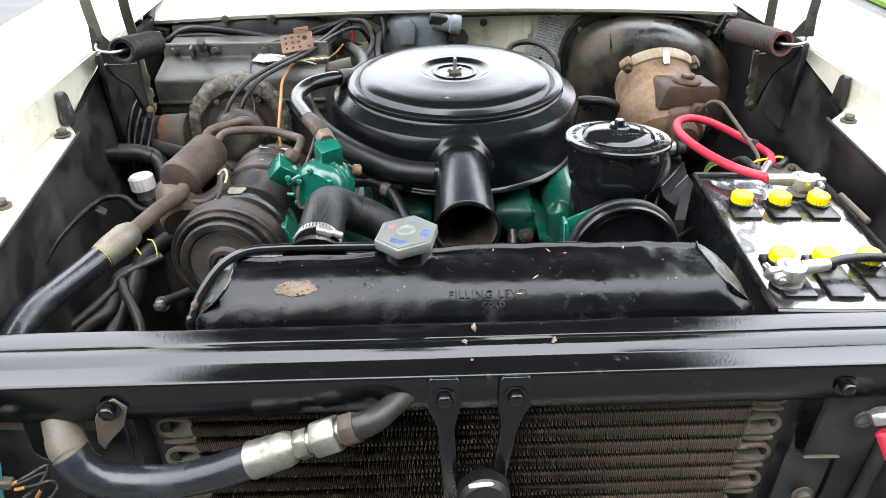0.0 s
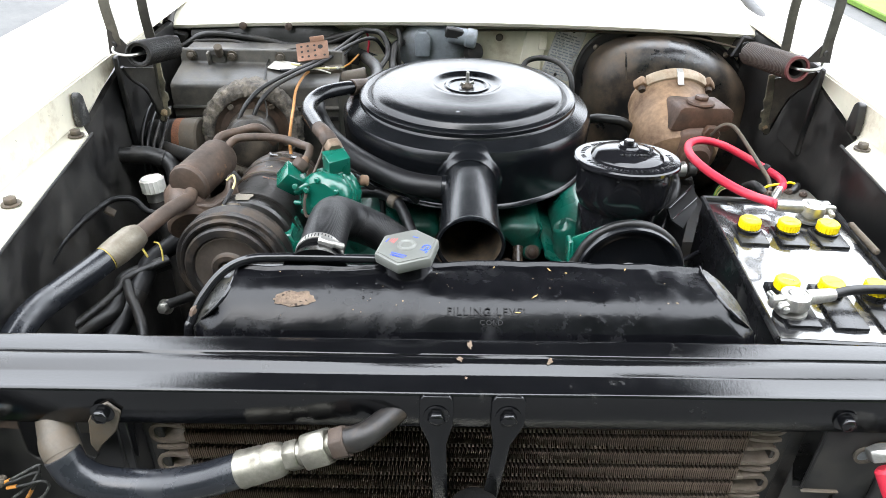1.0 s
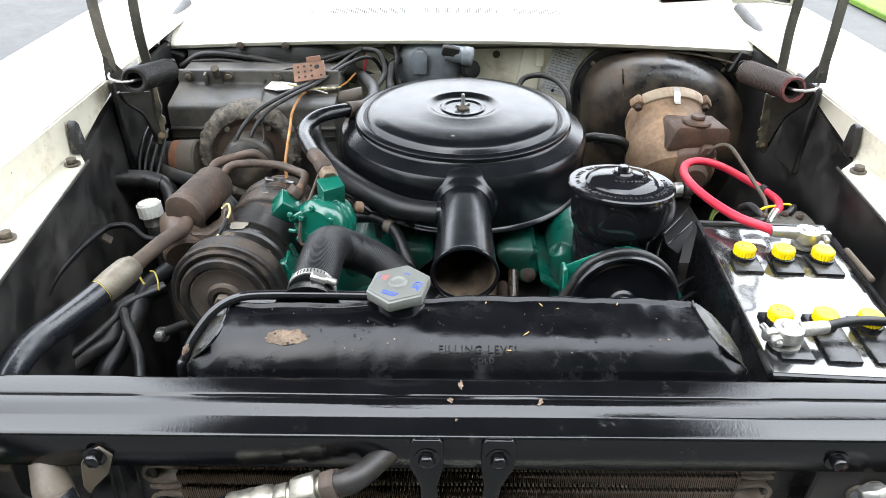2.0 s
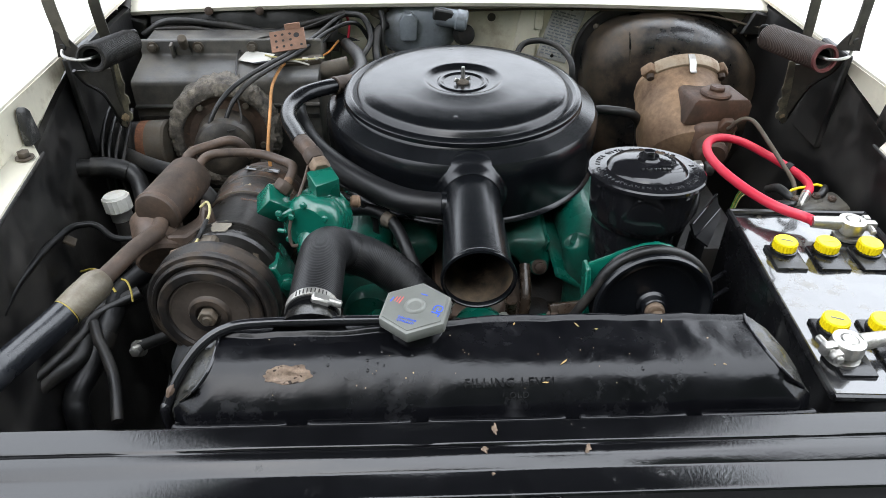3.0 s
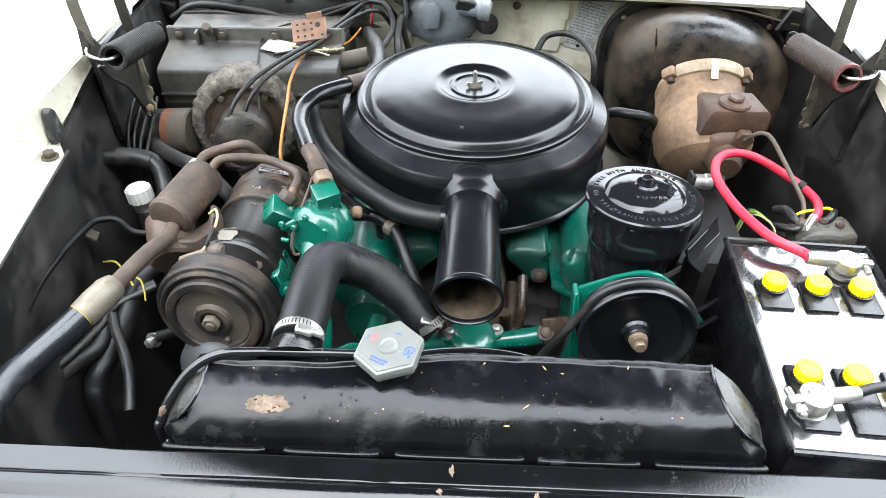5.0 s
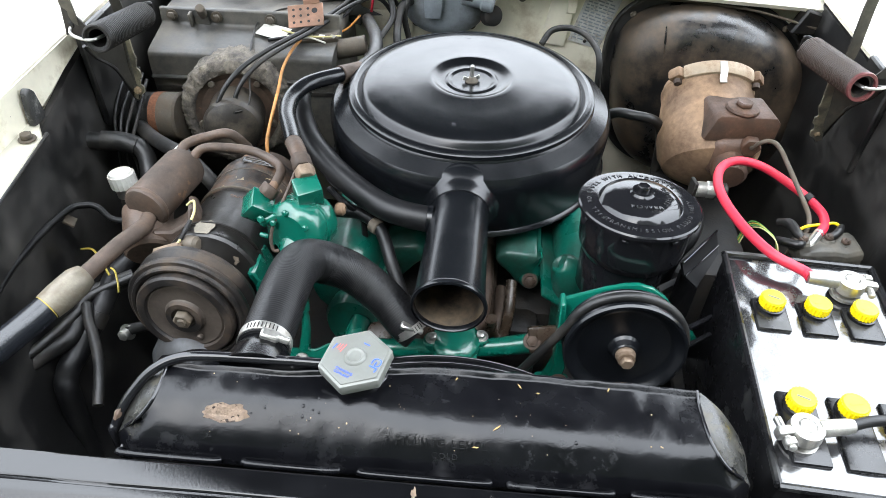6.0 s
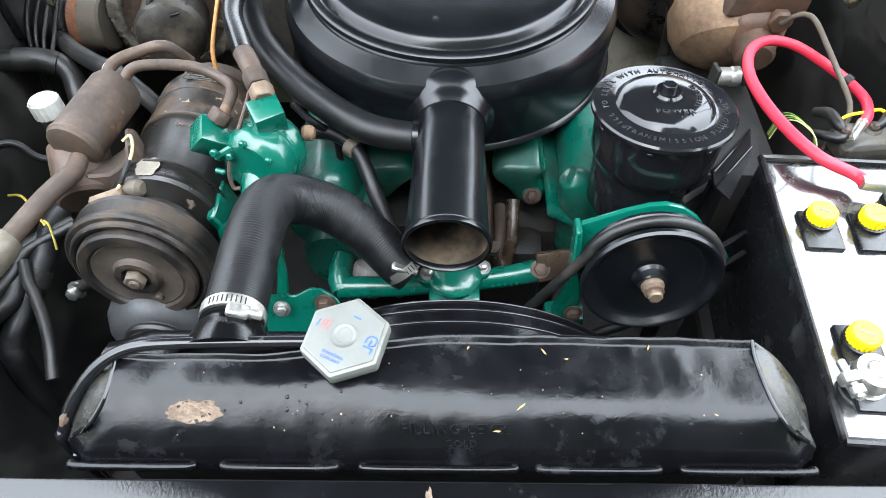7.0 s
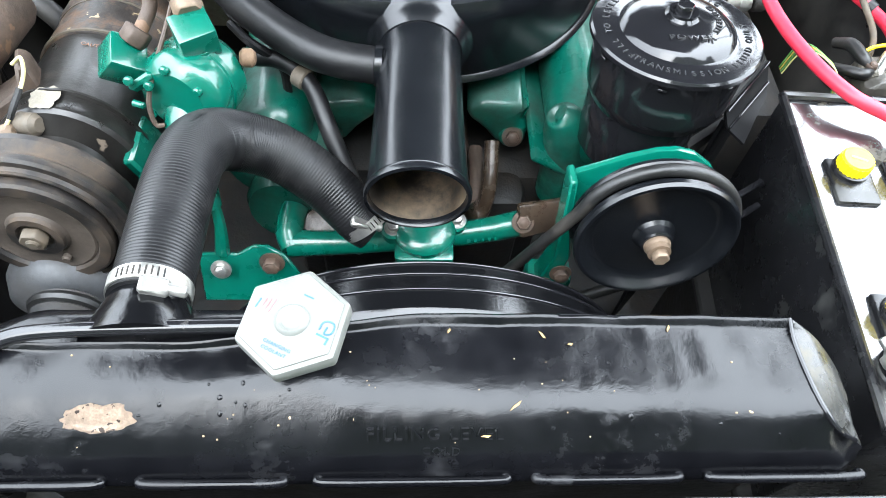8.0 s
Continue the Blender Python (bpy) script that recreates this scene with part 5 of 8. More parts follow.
    # oily castings in the shade behind the crossover
    for x, y, z, r in ((-0.09, 0.335, 0.7, 0.03), (-0.05, 0.35, 0.69, 0.034)):
        bm = lathe([(0, 0), (r, 0), (r * 1.1, 0.006), (r, 0.03), (r * 0.6, 0.045), (0, 0.047)], pose(x, y, z - 0.02, 30, 0, 20 * x), 20)
        for v in bm.verts:
            v.co += Vector((1, 1, 1)) * 0.004 * noise.noise(v.co * 60)
        part("oily_boss", bm, OILY, en, "oily brown casting boss")
    part("oily_pipe", tube([(0.07, 0.33, 0.75), (0.072, 0.335, 0.72), (0.078, 0.34, 0.7), (0.09, 0.345, 0.702), (0.096, 0.36, 0.73), (0.098, 0.4, 0.76)], 0.0085, 12), OILY, en, "shiny oily brown pipe")
    # bracket plates at either end of the crossover
    part("bracket_plate", prism([(-0.06, -0.045), (-0.01, -0.045), (0.045, -0.028), (0.05, -0.02), (0.03, 0.012), (0.012, 0.024), (-0.002, 0.024), (-0.02, 0.014), (-0.06, 0.014)], 0.006, pose(-0.155, 0.272, 0.705, 62, 0, 0), 0.0015, 1), GREEN, en, "green bracket plate")
    part("bracket_stay", tube([(-0.19, 0.275, 0.72), (-0.186, 0.285, 0.76), (-0.19, 0.3, 0.79)], [0.008, 0.006, 0.005], 8), GREEN, en)
    bolt(pose(-0.19, 0.258, 0.715, 60, 0, 0), STEEL, en, 0.0075, 0.006)
    part("pivot_lug", prism([(-0.03, -0.02), (0.03, -0.016), (0.03, 0.016), (-0.03, 0.02)], 0.012, pose(0.152, 0.322, 0.73, 55, 0, 14), 0.004, 2), OILY, en)
    # water pump body under the left device
    part("water_pump", lathe([(0, 0), (0.05, 0), (0.058, 0.01), (0.058, 0.05), (0.045, 0.07), (0.03, 0.075), (0, 0.075)], pose(-0.14, 0.445, 0.722, 70, 0, -20), 32), GREEN_SHADED, en, "green round casting")
    part("pump_outlet", lathe([(0, 0), (0.043, 0), (0.046, 0.005), (0.046, 0.06), (0.04, 0.07), (0, 0.07)], pose(-0.12, 0.40, 0.70, 80, 0, -10), 32), GREEN_SHADED, en)
    # ignition coil leads and a heater hose down to the pump
    part("heater_hose", tube([(-0.17, 0.45, 0.83), (-0.13, 0.44, 0.835), (-0.098, 0.412, 0.83), (-0.075, 0.365, 0.805), (-0.05, 0.32, 0.77), (-0.04, 0.3, 0.74)], 0.0095, 12), RUBBER, en, "black rubber hose")
    part("hose_clamp", cyl((-0.112, 0.424, 0.832), (-0.1, 0.415, 0.831), 0.0118, 14), STEEL_DIRTY, en)
    part("plug_lead", tube([(-0.19, 0.5, 0.83), (-0.16, 0.45, 0.85), (-0.13, 0.44, 0.83), (-0.125, 0.43, 0.8)], 0.005, 8), RUBBER, en)
    part("plug_lead", tube([(-0.2, 0.52, 0.85), (-0.17, 0.47, 0.86), (-0.1, 0.45, 0.84), (-0.06, 0.46, 0.8)], 0.005, 8), RUBBER, en)
    return en


engine()


def fan_shroud():
    fs = thing("fan_shroud", "black round fan shroud ring behind the radiator", "fan shroud")
    m = pose(0.022, 0.215, 0.57, 90, 0, 0)
    prof = [(0.222, 0.05), (0.222, 0.0), (0.226, -0.003), (0.231, -0.001), (0.232, 0.014), (0.2335, 0.0165), (0.238, 0.016), (0.24, 0.018), (0.241, 0.034), (0.2425, 0.0365), (0.247, 0.036), (0.249, 0.038), (0.25, 0.056), (0.2485, 0.059), (0.242, 0.1), (0.236, 0.1), (0.222, 0.05)]
    part("ring", lathe(prof, m, 96), BLACK_PANEL, fs, angle=25)
    # rolled beads on the steps of the ring
    for r, h in ((0.2315, 0.0), (0.24, 0.0165), (0.249, 0.037)):
        bead = [(r + 0.0018 * math.cos(2 * math.pi * k / 10), h + 0.0018 * math.sin(2 * math.pi * k / 10)) for k in range(11)]
        part("rolled_bead", lathe(bead, m, 96), BLACK_GLOSS, fs)


fan_shroud()


# ==== upper radiator hose ====
def radiator_hose():
    h = thing("radiator_hose", "fat ribbed black radiator hose bent towards the engine", "hose")
    pts = [(-0.1735, 0.108, 0.9235), (-0.174, 0.155, 0.919), (-0.176, 0.21, 0.91), (-0.178, 0.26, 0.893), (-0.173, 0.295, 0.873), (-0.155, 0.314, 0.853), (-0.12, 0.317, 0.834), (-0.08, 0.302, 0.81), (-0.045, 0.278, 0.785), (-0.03, 0.272, 0.776)]
    part("hose", tube(pts, [0.027, 0.0278, 0.0282, 0.0285, 0.0288, 0.0285, 0.0275, 0.0265, 0.026], 36, 68, ribs=0.0004), RUBBER, h, angle=60)
    for a, b, sc in (((-0.1735, 0.111, 0.9232), (-0.1738, 0.123, 0.9224), (0.0, 0.0)), ((-0.04, 0.279, 0.786), (-0.03, 0.272, 0.775), (0, 0))):
        a, b = Vector(a), Vector(b)
        cl = part("hose_clamp", lathe([(0.0272, 0), (0.0285, 0), (0.0285, 0.011), (0.0272, 0.011), (0.0272, 0)], along(a, b), 40), STEEL, h, "bright worm drive hose clamp")
        mm = along(a, b)
        top = Vector((0.012, -0.01, 0.026)) if a.x < -0.1 else Vector((-0.006, -0.016, 0.02))
        c = a + (b - a) * 0.5 + top
        part("screw_housing", box(0.02, 0.012, 0.008, pose(c.x, c.y, c.z, 0, 22, 0), 0.002, 1), STEEL, cl)
        part("screw", cyl(c + Vector((0.006, 0, -0.002)), c + Vector((0.02, -0.001, -0.007)), 0.0042, 12), STEEL, cl)
        # dark bars on the band stand in for the shaded slots
        bm = bmesh.new()
        for k in range(9):
            an = radians(60 + k * 8)
            box(0.0011, 0.0008, 0.007, mm @ Matrix.Rotation(an, 4, "Z") @ at(0.0285, 0, 0.0055) @ pose(0, 0, 0, 0, 0, 90), 0, 1, bm)
        tagged(part("band_slots", bm, BLACK_DARK, cl), kind="stuff")


radiator_hose()


# ==== power steering pump ====
def power_steering():
    ps = thing("power_steering_pump", "black power steering pump with lettered reservoir cap", "power steering pump")
    # the pump leans slightly: axis of the reservoir
    m = pose(0.2485, 0.382, 0.861, -5.5, 0.5, 0)
    body = [(0.0, -0.01), (0.05, -0.01), (0.064, -0.004), (0.068, 0.004), (0.0705, 0.012), (0.0725, 0.055), (0.073, 0.062), (0.0755, 0.064), (0.0, 0.066)]
    part("reservoir", lathe(body, m, 64), BLACK_GLOSS, ps, "deep black reservoir can", angle=30)
    part("lower_can", lathe([(0.0, -0.08), (0.052, -0.08), (0.058, -0.07), (0.0585, -0.015), (0.055, -0.005)], m @ at(-0.004, 0.006, 0), 48), BLACK_GLOSS, ps)
    cap_p = [(0.076, 0.062), (0.0795, 0.064), (0.0795, 0.0685), (0.0775, 0.0705), (0.072, 0.071), (0.0575, 0.0712), (0.054, 0.0722), (0.0505, 0.0765), (0.046, 0.08), (0.036, 0.083), (0.022, 0.085), (0.016, 0.0855), (0.013, 0.0885), (0.0, 0.0885)]
    cp = part("reservoir_cap", lathe(cap_p, m, 72), BLACK_GLOSS, ps, "gloss black cap with raised letters round the rim", angle=28)
    part("cap_nut", prism(ngon(6, 0.0085), 0.009, m @ at(0, 0, 0.088), 0.001, 1), BLACK_GLOSS, cp)
    part("nut_washer", lathe([(0, 0.088), (0.0135, 0.088), (0.0135, 0.0905), (0.0, 0.0905)], m, 24), BLACK_GLOSS, cp)
    rim = m @ at(0, 0, 0.0712)
    part("rim_lettering", arc_text("FILL TO LEVEL WITH AUTOMATIC", 0.0092, 0.0655, 130, False, rim, 0.0007, span=radians(185)), LIT_LETTER, cp, "raised black letters, greyed to stand in for their highlights")
    part("rim_lettering", arc_text("TRANSMISSION FLUID ONLY", 0.0092, 0.0655, -65, True, rim, 0.0007, span=radians(150)), LIT_LETTER, cp, "raised black letters, greyed to stand in for their highlights")
    part("cap_lettering", text_mesh("POWER", 0.011, m @ at(0.002, -0.031, 0.0838) @ pose(0, 0, 0, -10, 0, 0), 0.0008, 1.15), LIT_LETTER, cp, "raised black letters, greyed to stand in for their highlights")
    part("cap_lettering", arc_text("STEERING", 0.0085, 0.034, -5, True, m @ at(0, 0, 0.0835), 0.0008, span=radians(75)), LIT_LETTER, cp)
    for a in (200, 250, 300):
        part("crimp", box(0.008, 0.002, 0.003, m @ Matrix.Rotation(radians(a), 4, "Z") @ at(0.0745, 0, 0.056) @ pose(0, 0, 0, 0, 0, 90), 0.0006, 1), BLACK_GLOSS, ps)
    # return fitting
    part("return_fitting", cyl((0.31, 0.47, 0.87), (0.345, 0.48, 0.872), 0.009), STEEL_DIRTY, ps)
    # green bracket behind the pulley
    br = [(-0.074, -0.02), (-0.075, 0.012), (-0.071, 0.017), (-0.05, 0.026), (-0.025, 0.037), (0.0, 0.045), (0.018, 0.047), (0.036, 0.042), (0.055, 0.028), (0.075, 0.002), (0.1, -0.024), (0.108, -0.036), (0.1, -0.044), (0.06, -0.03), (0.02, -0.03), (-0.02, -0.04), (-0.05, -0.07), (-0.06, -0.075)]
    pl = part("mounting_bracket", prism(br, 0.008, pose(0.231, 0.292, 0.829, 82, 0, 0), 0.002, 2), GREEN, ps, "green enamelled pump bracket")
    part("bracket_leg", prism([(0.0, 0.008), (0.007, 0.01), (0.012, -0.05), (0.02, -0.1), (0.012, -0.15), (-0.012, -0.15), (0.004, -0.1)], 0.026, pose(0.1525, 0.296, 0.839, 82, 0, 0), 0.002, 1), GREEN, pl)
    part("bracket_foot", box(0.05, 0.03, 0.04, at(0.16, 0.27, 0.68), 0.006, 2), GREEN, pl)
    for x, z in ((0.165, 0.725), (0.15, 0.7)):
        bolt(pose(x, 0.25, z, 80, 0, 0), RUST, pl, 0.008, 0.007)
    # pulley and hub
    pm = pose(0.234, 0.25, 0.8165, 82.5, 0, 0)
    pulley = [(0.0, -0.012), (0.074, -0.012), (0.0765, -0.009), (0.0765, -0.006), (0.069, 0.003), (0.069, 0.007), (0.0765, 0.016), (0.0765, 0.0205), (0.0745, 0.0235), (0.0715, 0.0235), (0.0695, 0.0215), (0.066, 0.0165), (0.0615, 0.0125), (0.056, 0.011), (0.02, 0.0125), (0.017, 0.016), (0.0155, 0.024), (0.014, 0.0255), (0.0, 0.0255)]
    pu = part("pulley", lathe(pulley, pm, 96), BLACK_SATIN, ps, "dished black belt pulley", angle=28)
    part("hub", lathe([(0.0125, 0.024), (0.0125, 0.028), (0.0108, 0.03), (0.0108, 0.036), (0.0, 0.036)], pm, 24), HUB, pu, "brown hub collar")
    part("hub_nut", prism(ngon(6, 0.0085), 0.008, pm @ at(0, 0, 0.036), 0.0012, 1), HUB, pu)
    # belt from the pulley to the crank
    bl = thing("drive_belt", "worn black rubber V-belt on the power steering pulley", "belt")
    bm = bmesh.new()
    pts = []
    for k in range(19):
        a = radians(163 - k * 12.7)
        pts.append(pm @ Vector((0.0755 * math.cos(a), 0.0755 * math.sin(a), 0.0045)))
    start, end = Vector((0.085, 0.246, 0.69)), Vector((0.1, 0.25, 0.6))
    pts = [start, start.lerp(pts[0], 0.5)] + pts + [pts[-1].lerp(end, 0.5), end]
    part("long_span", tube(pts[:4], 0.0062, 10, 3, bm), RUBBER_OLD, bl)
    part("wrap", tube(pts[2:-1], 0.0062, 10, 3), RUBBER_OLD, bl, "belt bend worn smooth")
    part("return_span", tube(pts[-3:], 0.0062, 10, 3), RUBBER_OLD, bl)
    part("lower_link", box(0.012, 0.02, 0.06, pose(0.222, 0.27, 0.735, 0, 10, 0), 0.003, 1), BLACK_DULL, ps)


power_steering()


# ==== air conditioning compressor ====
def compressor():
    cp = thing("ac_compressor", "round greasy air conditioning compressor with a worn clutch pulley", "compressor")
    a, b = Vector((-0.323, 0.222, 0.823)), Vector((-0.305, 0.50, 0.797))
    m = along(a, b)
    body = [(0.0, 0.05), (0.044, 0.05), (0.046, 0.055), (0.046, 0.084), (0.058, 0.09), (0.0645, 0.093), (0.0675, 0.097), (0.0675, 0.104), (0.0665, 0.106), (0.066, 0.3), (0.062, 0.312), (0.04, 0.325), (0.0, 0.328)]
    part("shell", lathe(body, m, 64), GREASE_METAL, cp, "black greasy cylinder with flaked paint", angle=28)
    part("rear_ring", lathe([(0.066, 0.207), (0.069, 0.209), (0.0695, 0.22), (0.0695, 0.262), (0.071, 0.264), (0.0725, 0.268), (0.0725, 0.29), (0.071, 0.296), (0.068, 0.3), (0.064, 0.308)], m, 64), MOTTLED, cp, "rust spotted oily rear ring")
    for h, mt in ((0.117, GREASE_METAL), (0.208, STEEL_DIRTY), (0.2595, STEEL_DIRTY)):
        part("band", lathe([(0.0662, h), (0.0702, h + 0.001), (0.0702, h + 0.0035), (0.0662, h + 0.0045)], m, 64), mt, cp)
    part("rear_head", lathe([(0.058, 0.306), (0.062, 0.31), (0.062, 0.33), (0.055, 0.337), (0, 0.337)], m, 48), RUST, cp, "brown rear head")
    # pulley: V groove rims, then the clutch plate
    pul = [(0.05, 0.05), (0.078, 0.05), (0.0815, 0.0485), (0.0815, 0.043), (0.074, 0.036), (0.074, 0.033), (0.0805, 0.027), (0.0815, 0.025), (0.0815, 0.0205), (0.079, 0.018), (0.0745, 0.0175), (0.0735, 0.0135), (0.0715, 0.012), (0.0685, 0.013), (0.066, 0.016), (0.05, 0.02)]
    part("clutch_pulley", lathe(pul, m, 72), DARK_RUST, cp, "brown worn grooved pulley", angle=28)
    rim = [(0.05, 0.0185), (0.0615, 0.0185), (0.0645, 0.016), (0.0645, 0.008), (0.062, 0.0055), (0.0575, 0.005), (0.0525, 0.0052), (0.0505, 0.0085), (0.05, 0.0185)]
    part("clutch_rim", lathe(rim, m, 72), DARK_RUST, cp, "dark outer ring of the clutch", angle=28)
    plate = [(0.0, 0.0185), (0.0502, 0.0185), (0.0502, 0.0085), (0.048, 0.0078), (0.0455, 0.0088), (0.036, 0.0098), (0.027, 0.0092), (0.0245, 0.0055), (0.0225, 0.004), (0.0185, 0.004), (0.0165, 0.0065), (0.0125, 0.0075), (0.0, 0.0075)]
    part("clutch_plate", lathe(plate, m, 72), PULLEY, cp, "dull steel clutch plate", angle=28)
    part("hub_nut", prism(ngon(6, 0.0125), 0.011, along(a + Vector((0, 0.0075, 0)), a - Vector((0.0006, 0.01, 0))), 0.0015, 1), STEEL_DIRTY, cp)
    part("hub_ring", lathe([(0.0145, 0.0062), (0.0165, 0.003), (0.0235, 0.003), (0.0252, 0.0065), (0.0145, 0.0062)], m, 40), DARK_RUST, cp, "dark hub ring")
    part("shaft_end", cyl(a - Vector((0, -0.002, 0)), a - Vector((0, 0.006, 0)), 0.006, 16), STEEL_DIRTY, cp)
    part("rivet", cyl(m @ Vector((-0.014, -0.033, 0.011)), m @ Vector((-0.014, -0.033, 0.004)), 0.0042, 14), PULLEY, cp)
    # paint flake, label, lettering on the shell
    top = max(range(0, 360, 2), key=lambda k: (m @ Matrix.Rotation(radians(k), 4, "Z") @ Vector((0.066, 0, 0.1))).z)
    def shell_frame(off, h, r=0.067):
        p = m @ Matrix.Rotation(radians(top + off), 4, "Z") @ Vector((r, 0, h))
        c = m @ Vector((0, 0, h))
        nz = (p - c).normalized()
        ny = (b - a).normalized()
        nx = ny.cross(nz)
        return Matrix(((nx.x, ny.x, nz.x, p.x), (nx.y, ny.y, nz.y, p.y), (nx.z, ny.z, nz.z, p.z), (0, 0, 0, 1)))
    bm = bmesh.new()
    rng = random.Random(5)
    for k in range(22):
        a0 = 2 * math.pi * k / 22
        r = 0.0135 * rng.uniform(0.8, 1.12)
        bm.verts.new((r * math.cos(a0), 1.2 * r * math.sin(a0), 0))
    bm.faces.new(bm.verts[:])
    part("paint_flake", merge(bm, shell_frame(-5, 0.108, 0.0689) @ pose(0, 0, 0, 0, 4, 0)), FLAKE, cp, "pale bare patch with flaked paint")
    part("warning_lettering", text_mesh("CAUTION", 0.0062, shell_frame(10, 0.19, 0.0664), 0.0002), COPPER, cp, "faded orange letters")
    part("data_label", box(0.052, 0.014, 0.001, shell_frame(6, 0.279, 0.0722), 0.0004, 1), BLACK_PANEL, cp, "scuffed black and silver label")
    bm = bmesh.new()
    for u, v, wd, ht in ((0, 0.0062, 0.05, 0.0009), (0, -0.0062, 0.05, 0.0009), (-0.0245, 0, 0.001, 0.012), (0.0245, 0, 0.001, 0.012), (-0.006, 0.002, 0.03, 0.0016), (0.004, -0.002, 0.026, 0.0012)):
        box(wd, ht, 0.0006, shell_frame(6, 0.279, 0.073) @ at(u, v, 0), 0, 1, bm)
    tagged(part("label_bars", bm, STEEL_DIRTY, cp), kind="stuff")
    # clutch coil plug with its yellow lead, on a small lug
    part("coil_plug", box(0.042, 0.014, 0.012, pose(-0.362, 0.303, 0.866, 0, -18, 8), 0.003, 1), HUB, cp, "brown connector")
    part("lug", cyl((-0.345, 0.318, 0.868), (-0.322, 0.312, 0.872), 0.0105, 16, 0.004), STEEL_DIRTY, cp)
    part("lead", tube([(-0.35, 0.305, 0.873), (-0.341, 0.318, 0.885), (-0.335, 0.345, 0.897), (-0.342, 0.366, 0.9), (-0.353, 0.366, 0.892)], 0.0018, 8), PALE_LEAD, cp, "faded yellow lead")
    part("lead_sleeve", tube([(-0.345, 0.312, 0.879), (-0.341, 0.32, 0.886), (-0.337, 0.335, 0.893)], 0.003, 8), RUBBER, cp)
    # mounting ear with bolts, and the cast arm below
    part("front_ear", tube([(-0.449, 0.286, 0.716), (-0.435, 0.287, 0.722), (-0.405, 0.288, 0.735), (-0.35, 0.29, 0.76)], [0.009, 0.008, 0.008, 0.01], 12), BLACK_DULL, cp)
    bolt(pose(-0.45, 0.283, 0.7155, 70, 0, -10), STEEL, cp, 0.0085, 0.012)
    part("rear_stay", box(0.012, 0.06, 0.1, pose(-0.24, 0.33, 0.79, 0, -20, 0), 0.003, 1), GREEN, cp, "green bracket plate")
    bolt(pose(-0.238, 0.298, 0.815, 70, 0, 20), GREEN, cp, 0.009, 0.008)
    alt = thing("alternator", "dull cast alternator housing under the compressor", "alternator")
    part("housing", lathe([(0, 0), (0.03, 0), (0.052, 0.012), (0.06, 0.03), (0.06, 0.12), (0.04, 0.13), (0, 0.13)], pose(-0.33, 0.2, 0.722, -90, 0, 0), 40), ALT_METAL, alt)
    part("pulley", lathe([(0, 0), (0.026, 0), (0.032, 0.004), (0.026, 0.011), (0.032, 0.018), (0.026, 0.022), (0.018, 0.021), (0.012, 0.024), (0, 0.024)], pose(-0.312, 0.2, 0.752, 90, 0, 0), 32), ALT_METAL, alt)
    ring = [Vector((-0.312 + 0.031 * math.cos(2 * math.pi * k / 24), 0.189, 0.752 + 0.031 * math.sin(2 * math.pi * k / 24))) for k in range(25)]
    part("belt", tube(ring, 0.0055, 8, 2), RUBBER_OLD, alt, "black belt")


compressor()


